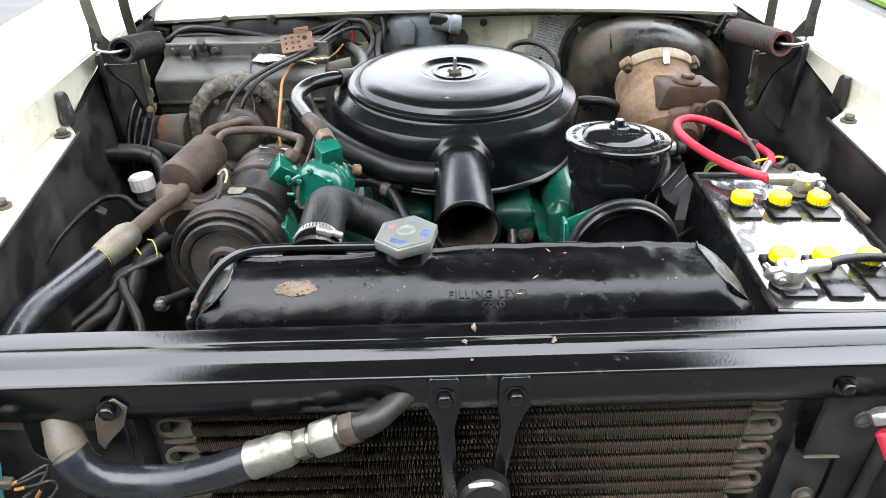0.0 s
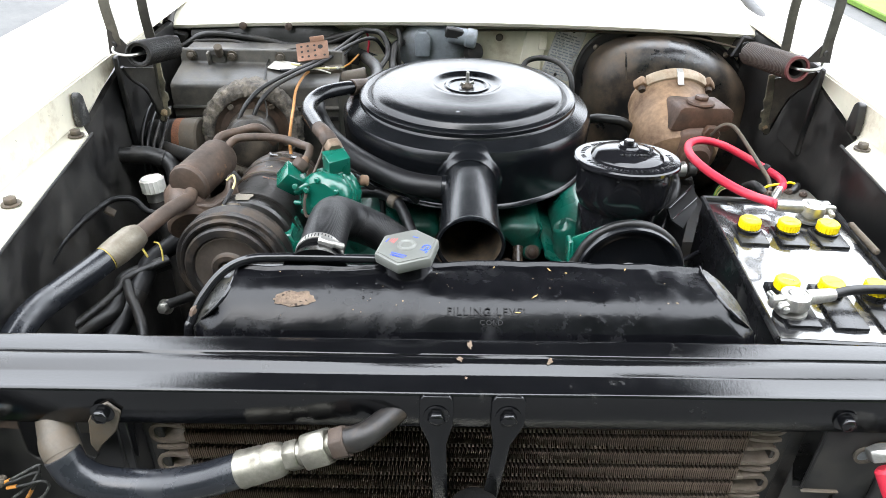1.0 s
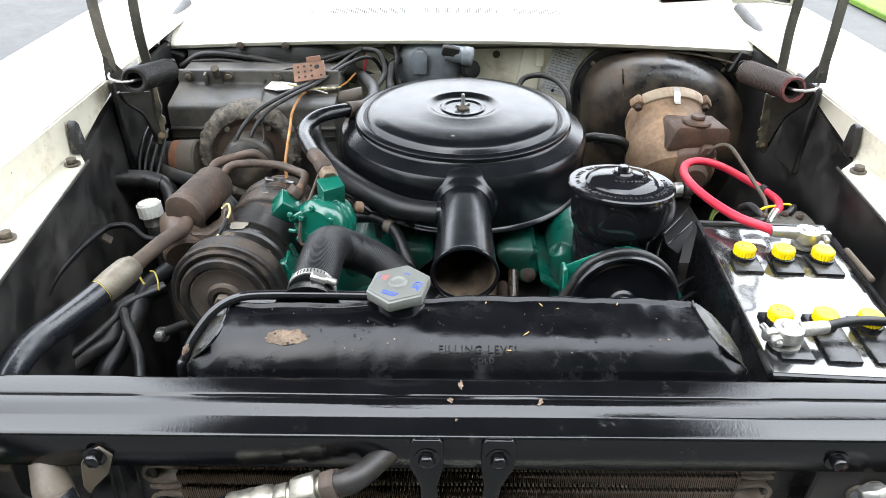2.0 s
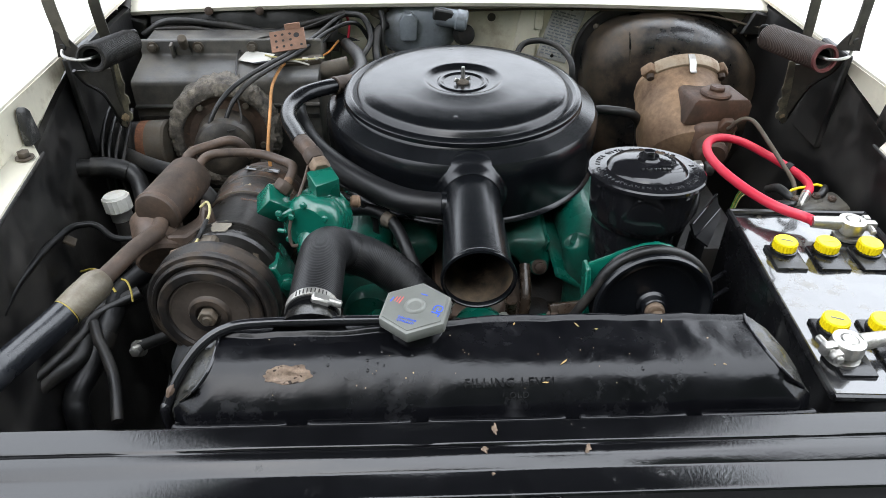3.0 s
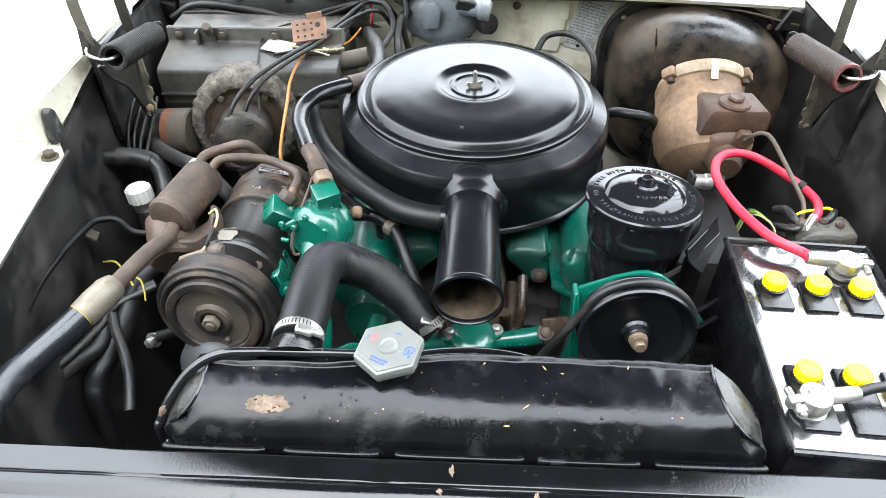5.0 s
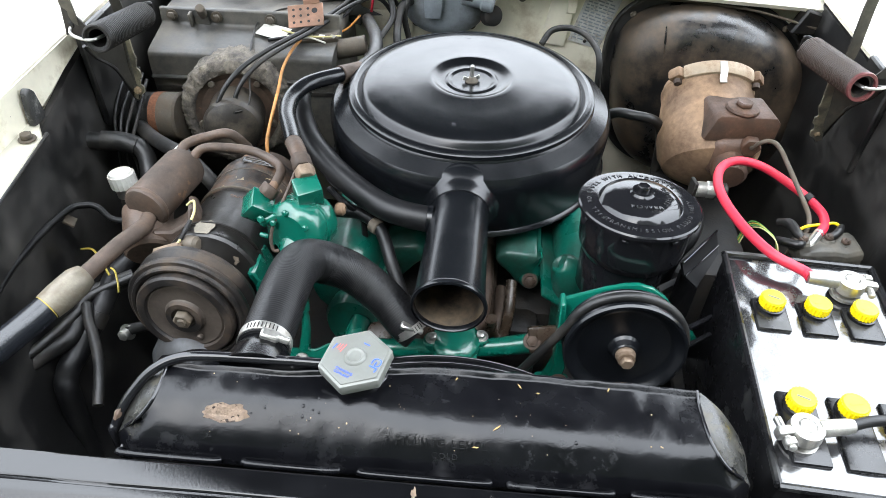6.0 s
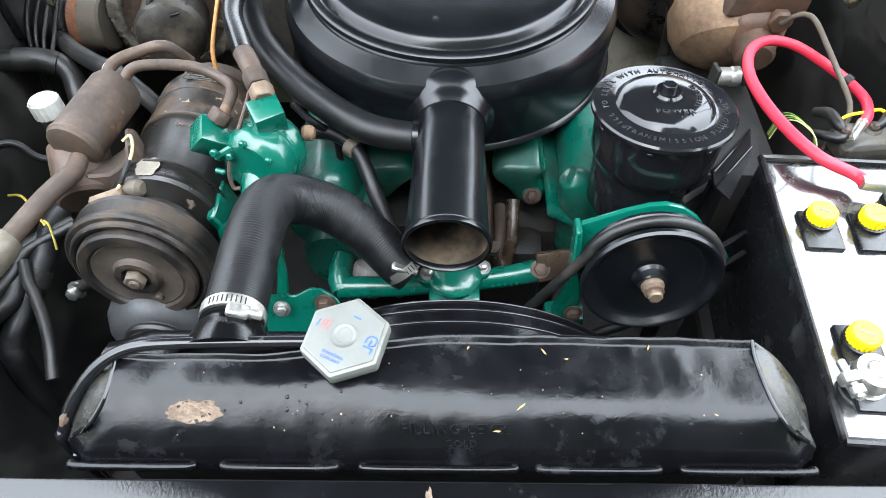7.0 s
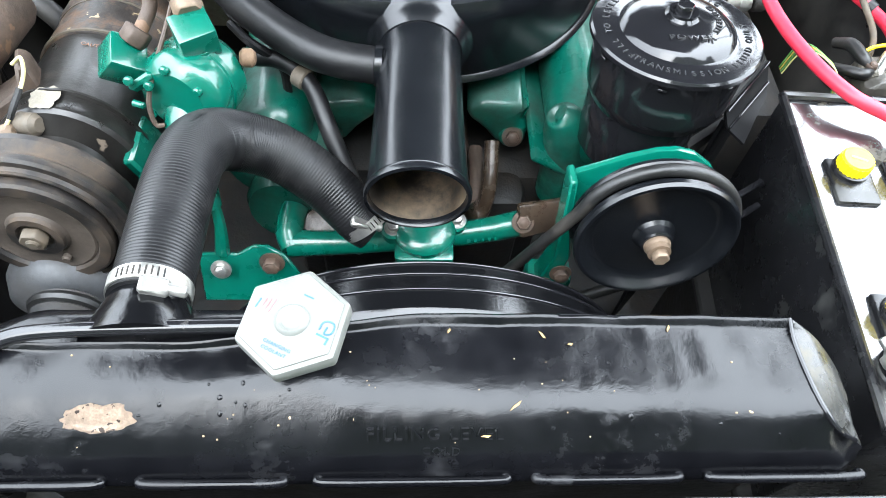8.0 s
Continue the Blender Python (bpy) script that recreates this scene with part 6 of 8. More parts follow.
# ==== valve with green caps ====
def expansion_valve():
    v = thing("suction_valve", "green painted refrigerant valve with two square capped fittings", "valve")
    m = along((-0.208, 0.356, 0.867), (-0.189, 0.41, 0.857))
    drum = [(0.0, -0.012), (0.03, -0.012), (0.036, -0.008), (0.042, 0.0), (0.043, 0.004), (0.043, 0.022), (0.0415, 0.025), (0.043, 0.028), (0.043, 0.044), (0.036, 0.054), (0.02, 0.058), (0.0, 0.059)]
    part("drum", lathe(drum, m, 48), GREEN, v, angle=28)
    part("ridge", lathe([(0.0425, 0.02), (0.0445, 0.022), (0.0445, 0.027), (0.0425, 0.029)], m, 48), GREEN, v)
    part("nozzle", tube([(-0.208, 0.37, 0.855), (-0.208, 0.345, 0.842), (-0.204, 0.318, 0.82), (-0.198, 0.29, 0.78)], [0.021, 0.02, 0.0185, 0.018], 20), GREEN, v)
    for k in range(6):
        an = 2 * math.pi * k / 6 + 0.4
        part("screw", cyl(m @ Vector((0.0335 * math.cos(an), 0.0335 * math.sin(an), -0.009)), m @ Vector((0.0335 * math.cos(an), 0.0335 * math.sin(an), -0.015)), 0.0045, 12), GREEN, v)
    part("end_plug", cyl((-0.156, 0.392, 0.882), (-0.142, 0.392, 0.882), 0.009, 16, 0.003), TAN, v, "tan plug")
    # upright fitting
    part("neck", cyl((-0.189, 0.386, 0.875), (-0.189, 0.384, 0.906), 0.0145, 20), GREEN, v)
    part("upper_nut", box(0.0345, 0.031, 0.036, pose(-0.189, 0.384, 0.914, 14, -4, 28), 0.0025, 2), GREEN, v, "square green nut")
    # side fitting
    part("arm", cyl((-0.215, 0.374, 0.868), (-0.243, 0.374, 0.884), 0.0125, 20), GREEN, v)
    part("side_nut", box(0.034, 0.034, 0.032, pose(-0.257, 0.374, 0.893, 18, 38, 20), 0.003, 2), GREEN, v, "green nut")
    # slotted bracket on the side
    part("stay", prism([(-0.008, 0), (0.006, -0.002), (0.008, 0.064), (0.003, 0.07), (-0.006, 0.07), (-0.01, 0.062)], 0.005, Matrix.Translation((-0.224, 0.318, 0.806)) @ pose(0, 0, 0, 62, 26, 0), 0.0015, 1), GREEN, v)
    part("stay_pin", cyl((-0.25, 0.345, 0.868), (-0.238, 0.34, 0.869), 0.0035, 10), GREEN, v)
    part("clip", box(0.026, 0.009, 0.012, pose(-0.238, 0.354, 0.886, 20, -25, 20), 0.003, 1), GREEN, v)
    for dx, dz in ((-0.004, 0.012), (0.012, 0.006)):
        part("clip_screw", cyl((-0.242 + dx, 0.35, 0.88 + dz), (-0.243 + dx, 0.344, 0.882 + dz), 0.0045, 12), GREEN, v)
    part("capillary", tube([(-0.212, 0.43, 0.925), (-0.216, 0.395, 0.915), (-0.226, 0.362, 0.895), (-0.234, 0.343, 0.872), (-0.232, 0.334, 0.852), (-0.224, 0.334, 0.85)], 0.0024, 8), RUST, v, "thin brown capillary")


expansion_valve()


def suction_line():
    s = thing("suction_line", "black refrigerant pipe with brown threaded union", "pipe")
    part("union", prism(ngon(6, 0.0145), 0.018, along((-0.1905, 0.392, 0.93), (-0.2, 0.415, 0.937)), 0.0015, 1), HUB, s, "brown threaded union")
    part("union_nut", prism(ngon(6, 0.0145), 0.022, along((-0.199, 0.41, 0.934), (-0.208, 0.43, 0.938)), 0.002, 1), RUST, s)
    part("fitting", tube([(-0.206, 0.428, 0.934), (-0.216, 0.448, 0.936), (-0.228, 0.472, 0.934)], [0.011, 0.0122, 0.0122], 18), RUST, s, "rust brown crimped fitting")
    part("pipe", tube([(-0.226, 0.468, 0.934), (-0.24, 0.505, 0.932), (-0.256, 0.55, 0.93), (-0.26, 0.595, 0.93), (-0.244, 0.635, 0.932), (-0.21, 0.668, 0.93), (-0.19, 0.69, 0.925)], 0.0128, 20), BLACK_SATIN, s)
    part("collar", tube([(-0.2, 0.678, 0.928), (-0.185, 0.7, 0.922), (-0.17, 0.73, 0.915)], [0.015, 0.015, 0.013], 18), RUST, s, "brown collar")
    part("rear_hose", tube([(-0.178, 0.71, 0.92), (-0.16, 0.77, 0.915), (-0.17, 0.86, 0.91), (-0.2, 0.95, 0.9)], 0.012, 14), RUBBER_OLD, s)


suction_line()


def discharge_muffler():
    s = thing("discharge_muffler", "brown rusty canister muffler with pipes above the compressor", "canister")
    f, b = Vector((-0.412, 0.362, 0.884)), Vector((-0.388, 0.462, 0.888))
    m = along(f, b)
    L = (b - f).length
    part("can", lathe([(0, -0.002), (0.025, -0.002), (0.0295, 0.0), (0.031, 0.004), (0.031, L - 0.008), (0.028, L), (0.021, L + 0.006), (0, L + 0.008)], m, 48), RUST, s, "brown cylindrical can")
    part("seam", lathe([(0.0305, 0.003), (0.0322, 0.005), (0.0322, 0.008), (0.0305, 0.01)], m, 48), RUST, s)
    part("loop_pipe", tube([(-0.376, 0.452, 0.902), (-0.362, 0.466, 0.914), (-0.332, 0.468, 0.918), (-0.288, 0.464, 0.918), (-0.252, 0.446, 0.916), (-0.234, 0.42, 0.92), (-0.24, 0.395, 0.91), (-0.252, 0.38, 0.9)], 0.0066, 16), RUST, s)
    part("second_pipe", tube([(-0.395, 0.455, 0.902), (-0.388, 0.475, 0.914), (-0.362, 0.495, 0.916), (-0.33, 0.5, 0.92), (-0.31, 0.51, 0.89)], 0.0072, 16), RUST, s)
    part("pipe_nut", prism(ngon(6, 0.0135), 0.016, along((-0.24, 0.394, 0.912), (-0.254, 0.378, 0.898)), 0.0015, 1), RUST, s)
    # outlet pipe to the front hose
    part("outlet_pipe", tube([(-0.405, 0.355, 0.876), (-0.405, 0.338, 0.874), (-0.408, 0.325, 0.876), (-0.422, 0.295, 0.876), (-0.441, 0.247, 0.872), (-0.449, 0.232, 0.87)], [0.01, 0.0105, 0.0108, 0.0108, 0.011, 0.0125], 18), RUST, s)
    part("crimp", tube([(-0.443, 0.243, 0.871), (-0.449, 0.231, 0.87), (-0.46, 0.21, 0.866), (-0.469, 0.193, 0.863)], [0.015, 0.0192, 0.0195, 0.018], 22), CRIMP, s, "stained zinc crimped collar")
    part("yellow_ring", cyl((-0.469, 0.193, 0.863), (-0.4698, 0.1916, 0.8628), 0.0174, 22, 0.0005), YELLOW_WIRE, s)
    part("hose", tube([(-0.467, 0.197, 0.8635), (-0.483, 0.168, 0.858), (-0.503, 0.135, 0.852), (-0.524, 0.098, 0.845), (-0.53, 0.05, 0.835), (-0.51, 0.0, 0.835), (-0.455, -0.02, 0.87), (-0.422, -0.058, 0.895)], 0.0172, 22), HOSE_GREY, s)
    # saddle bracket
    part("saddle", prism([(-0.03, -0.035), (0.035, -0.02), (0.03, 0.025), (0.02, 0.03), (0.012, 0.005), (-0.01, -0.005), (-0.035, 0.0)], 0.035, pose(-0.375, 0.378, 0.862, 80, 0, 20), 0.003, 1), RUST, s)
    part("lower_can", lathe([(0, 0), (0.03, 0), (0.034, 0.004), (0.034, 0.07), (0.03, 0.075), (0, 0.075)], pose(-0.405, 0.33, 0.83, -70, 0, 20), 28), RUST, s)


discharge_muffler()


# ==== heater and blower on the firewall ====
def heater_case():
    h = thing("heater_case", "dusty dark evaporator case with bolted flange on the firewall", "heater box")
    prof = [(0.789, 0.66), (0.783, 0.83), (0.785, 0.884), (0.788, 0.89), (0.797, 0.8935), (0.866, 0.907), (0.871, 0.91), (0.8735, 0.935), (0.88, 0.937), (0.884, 0.925), (1.03, 0.925), (1.03, 0.66)]
    bm = prism(prof, 0.335, Matrix(((0, 0, 1, -0.578), (1, 0, 0, 0), (0, 1, 0, 0), (0, 0, 0, 1))), 0.0025, 2)
    for v in bm.verts:
        v.co.z -= 0.02 * (v.co.x + 0.578)
        v.co.y += 0.06 * (v.co.x + 0.578)
    part("case", bm, BOX_GREY, h)
    part("seam_rib", box(0.335, 0.012, 0.006, pose(-0.41, 0.792, 0.842, 0, 1, 3.5), 0.002, 1), BOX_GREY, h)
    # Black strip below the rib, drawn as its shadow.
    part("edge_shadow_strip", box(0.33, 0.004, 0.01, pose(-0.41, 0.7925, 0.818, 0, 1, 3.5), 0.001, 1), BLACK_DULL, h)

    def back(x):
        return 0.8715 + 0.06 * (x + 0.578), 0.923 - 0.02 * (x + 0.578)
    for x in (-0.555, -0.472, -0.372, -0.29):
        bolt(pose(x, back(x)[0], back(x)[1], 90, 0, 3.5), STEEL_DIRTY, h, 0.0075, 0.006)
    # stiffening ribs and a long stud on the flange
    part("flange_rib", box(0.005, 0.014, 0.03, pose(-0.518, back(-0.518)[0] - 0.006, 0.917, 12, 0, 0), 0.001, 1), BOX_GREY, h)
    part("stud", cyl((-0.498, back(-0.498)[0] + 0.004, 0.922), (-0.494, back(-0.494)[0] - 0.016, 0.945), 0.0085, 16), STEEL_DIRTY, h)
    part("stud_foot", lathe([(0, 0), (0.014, 0), (0.014, 0.003), (0, 0.003)], pose(-0.499, back(-0.498)[0], 0.913, 90, 0, 0), 20), BOX_GREY, h)
    # sagging rubber sheet over the cowl drain behind the case
    rows = []
    for i in range(21):
        u = i / 20
        x = -0.59 + 0.37 * u
        top = 0.955 + 0.012 * math.sin(u * 3.1) - 0.03 * smooth(0.75, 1.0, u)
        rows.append([(x, 1.012, top), (x, 0.998 - 0.012 * noise.noise(Vector((x * 20, 1, 0))), top - 0.02), (x, 0.985 - 0.01 * noise.noise(Vector((x * 14, 4, 0))), top - 0.055), (x, 0.985, 0.89)])
    part("rubber_flap", sheet(rows, 0.004), RUBBER_OLD, h, "sagging black rubber sheet with screws")
    for x in (-0.47, -0.37):
        part("flap_screw", lathe([(0, 0), (0.0085, 0), (0.0085, 0.002), (0.005, 0.004), (0, 0.004)], pose(x, 0.985, 0.955, 78, 0, 0), 18), RUST, h)
    # right end duct
    part("outlet", cyl((-0.26, 0.865, 0.872), (-0.19, 0.875, 0.885), 0.018, 20), STEEL_DIRTY, h)
    # pierced resistor plate with terminals and wires
    rs = thing("blower_resistor", "copper coloured pierced resistor plate on the heater case", "resistor")
    pm = pose(-0.302, 0.878, 0.934, 35, -6, 8)
    plate = part("pierced_plate", box(0.066, 0.046, 0.0025, pm, 0.0008, 1), COPPER, rs, "copper brown plate with round holes")
    # flat dark discs stand in for the shade inside the holes
    for i, (u, v, r) in enumerate([(a, b, 0.0026) for a in (-0.022, -0.009, 0.005) for b in (-0.013, 0.0, 0.013)] + [(0.017, 0.008, 0.0055), (0.024, -0.014, 0.0026)]):
        part("hole", lathe([(0, 0), (r, 0), (r, 0.0003), (0, 0.0003)], pm @ at(u, v, 0.0012), 12), BLACK_DARK, plate)
    part("plate_fold", box(0.03, 0.012, 0.003, pm @ pose(0.012, 0.027, 0.003, 30, 0, 0), 0.001, 1), COPPER, plate)
    part("terminal_strip", box(0.075, 0.016, 0.012, pose(-0.278, 0.858, 0.9, 20, -4, 8), 0.002, 1), STEEL_DIRTY, rs, "grimy terminal strip")
    for k, x in enumerate((-0.308, -0.292, -0.27, -0.25)):
        part("terminal_lug", box(0.012, 0.007, 0.003, pose(x, 0.851 + 0.002 * k, 0.906, 25, 0, 30 - 22 * k), 0.001, 1), BRASS if k % 2 else WHITE_PLASTIC, rs)
    part("lead", tube([(-0.345, 0.86, 0.912), (-0.32, 0.852, 0.91), (-0.3, 0.85, 0.907), (-0.26, 0.854, 0.906), (-0.235, 0.862, 0.906)], 0.0018, 8), PALE_LEAD, rs, "pale yellow lead")
    part("lead", tube([(-0.34, 0.85, 0.906), (-0.315, 0.846, 0.905), (-0.29, 0.848, 0.905), (-0.262, 0.846, 0.898)], 0.0018, 8), WHITE_WIRE, rs, "off-white lead")
    part("white_tag", box(0.06, 0.036, 0.001, pose(-0.362, 0.862, 0.907, 12, 0, -22), 0.0003, 1), WHITE_PLASTIC, rs, "pale paper tag")



heater_case()


def blower():
    b = thing("blower_motor", "round blower with crumbling grey insulation and dark motor", "blower")
    c = Vector((-0.412, 0.752, 0.806))
    m = along(c, c + Vector((0.2, -1.0, 0.16)))
    bm = bmesh.new()
    prof = [(0.07, -0.075), (0.09, -0.07), (0.1, -0.05), (0.1, 0.0), (0.096, 0.02), (0.085, 0.03), (0.075, 0.028), (0.072, 0.02), (0.07, -0.075)]
    lathe(prof, m, 72, bm)
    bmesh.ops.subdivide_edges(bm, edges=bm.edges[:], cuts=2, use_grid_fill=True)
    for v in bm.verts:
        q = m.inverted() @ v.co
        f = 0.004 * noise.noise(v.co * 70) + 0.005 * noise.noise(v.co * 230)
        rad = Vector((q.x, q.y, 0))
        if rad.length > 0.075:
            v.co = m @ (q + rad.normalized() * f + Vector((0, 0, 0.6 * f)))
    part("insulation", bm, FUZZ, b, "crumbling grey fibre insulation", angle=80)
    part("face", lathe([(0, 0.004), (0.035, 0.004), (0.05, 0.008), (0.066, 0.02), (0.076, 0.024), (0.076, 0.018)], m, 56), RUST, b, "brown rusty blower face")
    for k in range(5):
        an = 2 * math.pi * k / 5 + 0.9
        part("screw", cyl(m @ Vector((0.067 * math.cos(an), 0.067 * math.sin(an), 0.018)), m @ Vector((0.067 * math.cos(an), 0.067 * math.sin(an), 0.027)), 0.006, 12), STEEL_DIRTY, b)
    part("motor", lathe([(0.056, 0.006), (0.052, 0.012), (0.0495, 0.016), (0.0485, 0.078), (0.051, 0.08), (0.051, 0.088), (0.047, 0.098), (0.032, 0.106), (0.015, 0.109), (0, 0.109)], m, 40), MOTOR_DIRT, b, "oily dark motor can")


blower()


def left_receiver():
    r = thing("vacuum_tank", "dark cylindrical tank with a rust stained pale end", "tank")
    a, b = Vector((-0.66, 0.73, 0.787)), Vector((-0.508, 0.722, 0.80))
    m, L = along(a, b), (b - a).length
    part("can", lathe([(0, 0), (0.035, 0), (0.043, 0.008), (0.043, L - 0.03), (0.0425, L - 0.03)], m, 36), BLACK_DULL, r)
    part("rust_band", lathe([(0.043, L - 0.045), (0.0437, L - 0.045), (0.0437, L - 0.03), (0.043, L - 0.03)], m, 36), RUST_RED, r, "rust stained band")
    part("pale_end", lathe([(0.0425, L - 0.03), (0.0434, L - 0.03), (0.0434, L), (0.04, L + 0.004), (0, L + 0.006)], m, 36), STEEL_DIRTY, r, "stained dull metal end")


left_receiver()


def filler():
    f = thing("oil_filler", "white ribbed cap on a dark filler tube", "filler cap")
    m = along((-0.539, 0.53, 0.766), (-0.543, 0.534, 0.806))
    ribbed = bmesh.new()
    prof = []
    for k in range(36):
        r = 0.0215 if k % 2 else 0.0202
        prof.append((r * math.cos(2 * math.pi * k / 36), r * math.sin(2 * math.pi * k / 36)))
    prism(prof, 0.022, m @ at(0, 0, 0.018), 0.0, 1, ribbed)
    lathe([(0.0, 0.04), (0.0195, 0.04), (0.0175, 0.0435), (0.0, 0.0435)], m, 36, ribbed)
    part("cap", ribbed, WHITE_PLASTIC, f, "off-white ribbed cap")
    part("collar", lathe([(0.014, 0), (0.0165, 0.0), (0.0165, 0.012), (0.018, 0.018), (0.0, 0.018)], m, 24), STEEL, f)
    part("tube", tube([(-0.539, 0.53, 0.771), (-0.533, 0.52, 0.735), (-0.515, 0.5, 0.66), (-0.5, 0.47, 0.55), (-0.49, 0.46, 0.37)], 0.0145, 16), BLACK_DULL, f)


filler()


def left_hoses():
    h = thing("heater_hose", "dusty black heater hose with taped joint along the inner fender", "hose")
    part("hose", tube([(-0.62, 0.60, 0.82), (-0.585, 0.605, 0.817), (-0.555, 0.612, 0.812), (-0.53, 0.6, 0.8), (-0.515, 0.57, 0.78), (-0.51, 0.54, 0.74), (-0.5, 0.5, 0.6), (-0.5, 0.5, 0.37)], 0.015, 16), RUBBER_OLD, h)
    part("tape", tube([(-0.60, 0.602, 0.82), (-0.57, 0.608, 0.816), (-0.545, 0.608, 0.808)], 0.0168, 14), BLACK_DULL, h)
    h2 = thing("heater_hose", "black heater hose with a bright clamp below the canister", "hose")
    part("hose", tube([(-0.57, 0.68, 0.8), (-0.53, 0.635, 0.812), (-0.49, 0.6, 0.82), (-0.455, 0.575, 0.825), (-0.42, 0.55, 0.82), (-0.38, 0.53, 0.78), (-0.36, 0.52, 0.7)], 0.0125, 16), RUBBER_OLD, h2)
    part("clamp", cyl((-0.456, 0.5755, 0.825), (-0.447, 0.57, 0.8245), 0.0145, 20, 0.0005), STEEL, h2)
    # hoses and looms low in the corner
    for name, pts, r, mt, lb in (
        ("lower_hose", [(-0.47, 0.37, 0.74), (-0.523, 0.33, 0.735), (-0.521, 0.3, 0.73), (-0.523, 0.262, 0.72), (-0.557, 0.229, 0.71), (-0.586, 0.187, 0.7), (-0.596, 0.161, 0.695), (-0.6, 0.05, 0.68)], 0.0125, RUBBER_OLD, "dusty black hose low beside the inner fender"),
        ("lower_hose", [(-0.465, 0.36, 0.75), (-0.514, 0.32, 0.745), (-0.521, 0.291, 0.74), (-0.539, 0.258, 0.732), (-0.566, 0.212, 0.725), (-0.593, 0.172, 0.715), (-0.61, 0.05, 0.7)], 0.0068, RUBBER_OLD, "thin dusty hose low beside the inner fender"),
        ("drain_hose", [(-0.511, 0.303, 0.745), (-0.497, 0.276, 0.74), (-0.483, 0.256, 0.735), (-0.459, 0.214, 0.725), (-0.444, 0.164, 0.705)], 0.0074, RUBBER_OLD, "thin grey rubber hose with an open end"),
        ("power_loom", [(-0.46, 0.44, 0.75), (-0.497, 0.379, 0.74), (-0.498, 0.336, 0.735), (-0.502, 0.307, 0.725), (-0.514, 0.262, 0.7), (-0.525, 0.225, 0.68), (-0.522, 0.205, 0.63), (-0.52, 0.17, 0.37)], 0.016, RUBBER, "thick taped black loom"),
        ("fender_cable", [(-0.47, 0.44, 0.79), (-0.51, 0.43, 0.798), (-0.532, 0.434, 0.817), (-0.548, 0.43, 0.823), (-0.564, 0.409, 0.827), (-0.572, 0.325, 0.834), (-0.566, 0.214, 0.832), (-0.56, 0.02, 0.76)], 0.005, RUBBER, "black cable clipped along the inner fender"),
    ):
        t = thing(name, lb, "hose" if "hose" in name else "cable")
        part("sleeve", tube(pts, r, 14), mt, t)
        if name == "power_loom":
            for k in (3,):
                a, b = Vector(pts[k]), Vector(pts[k + 1])
                part("tape_wrap", cyl(a, a + (b - a).normalized() * 0.022, r + 0.0012, 16, 0.0005), BLACK_DULL, t)
        if name == "fender_cable":
            part("clip", box(0.017, 0.018, 0.005, pose(-0.562, 0.405, 0.812, 0, 40, 10), 0.001, 1), STEEL_DIRTY, t)
    w = thing("yellow_lead", "thin yellow striped wire by the inner fender", "wire")
    part("wire", tube([(-0.56, 0.4, 0.76), (-0.53, 0.385, 0.775), (-0.505, 0.36, 0.775), (-0.49, 0.345, 0.765)], 0.0017, 8), YELLOW_WIRE, w)
    part("wire", tube([(-0.46, 0.315, 0.812), (-0.449, 0.305, 0.816), (-0.44, 0.29, 0.812), (-0.437, 0.28, 0.802)], 0.0013, 8), YELLOW_WIRE, w)
    for k in range(4):
        t = thing("harness_strand", "dark dusty wire in the corner loom", "wire", "corner loom")
        x = -0.612 + 0.015 * k
        part("strand", tube([(x, 0.8 - 0.02 * k, 0.86), (x + 0.005, 0.72 - 0.02 * k, 0.855 - 0.01 * k), (x + 0.01, 0.66 - 0.015 * k, 0.82 - 0.006 * k), (x + 0.02, 0.62, 0.75), (x + 0.02, 0.6, 0.6)], 0.003, 10), RUBBER_OLD, t)


left_hoses()


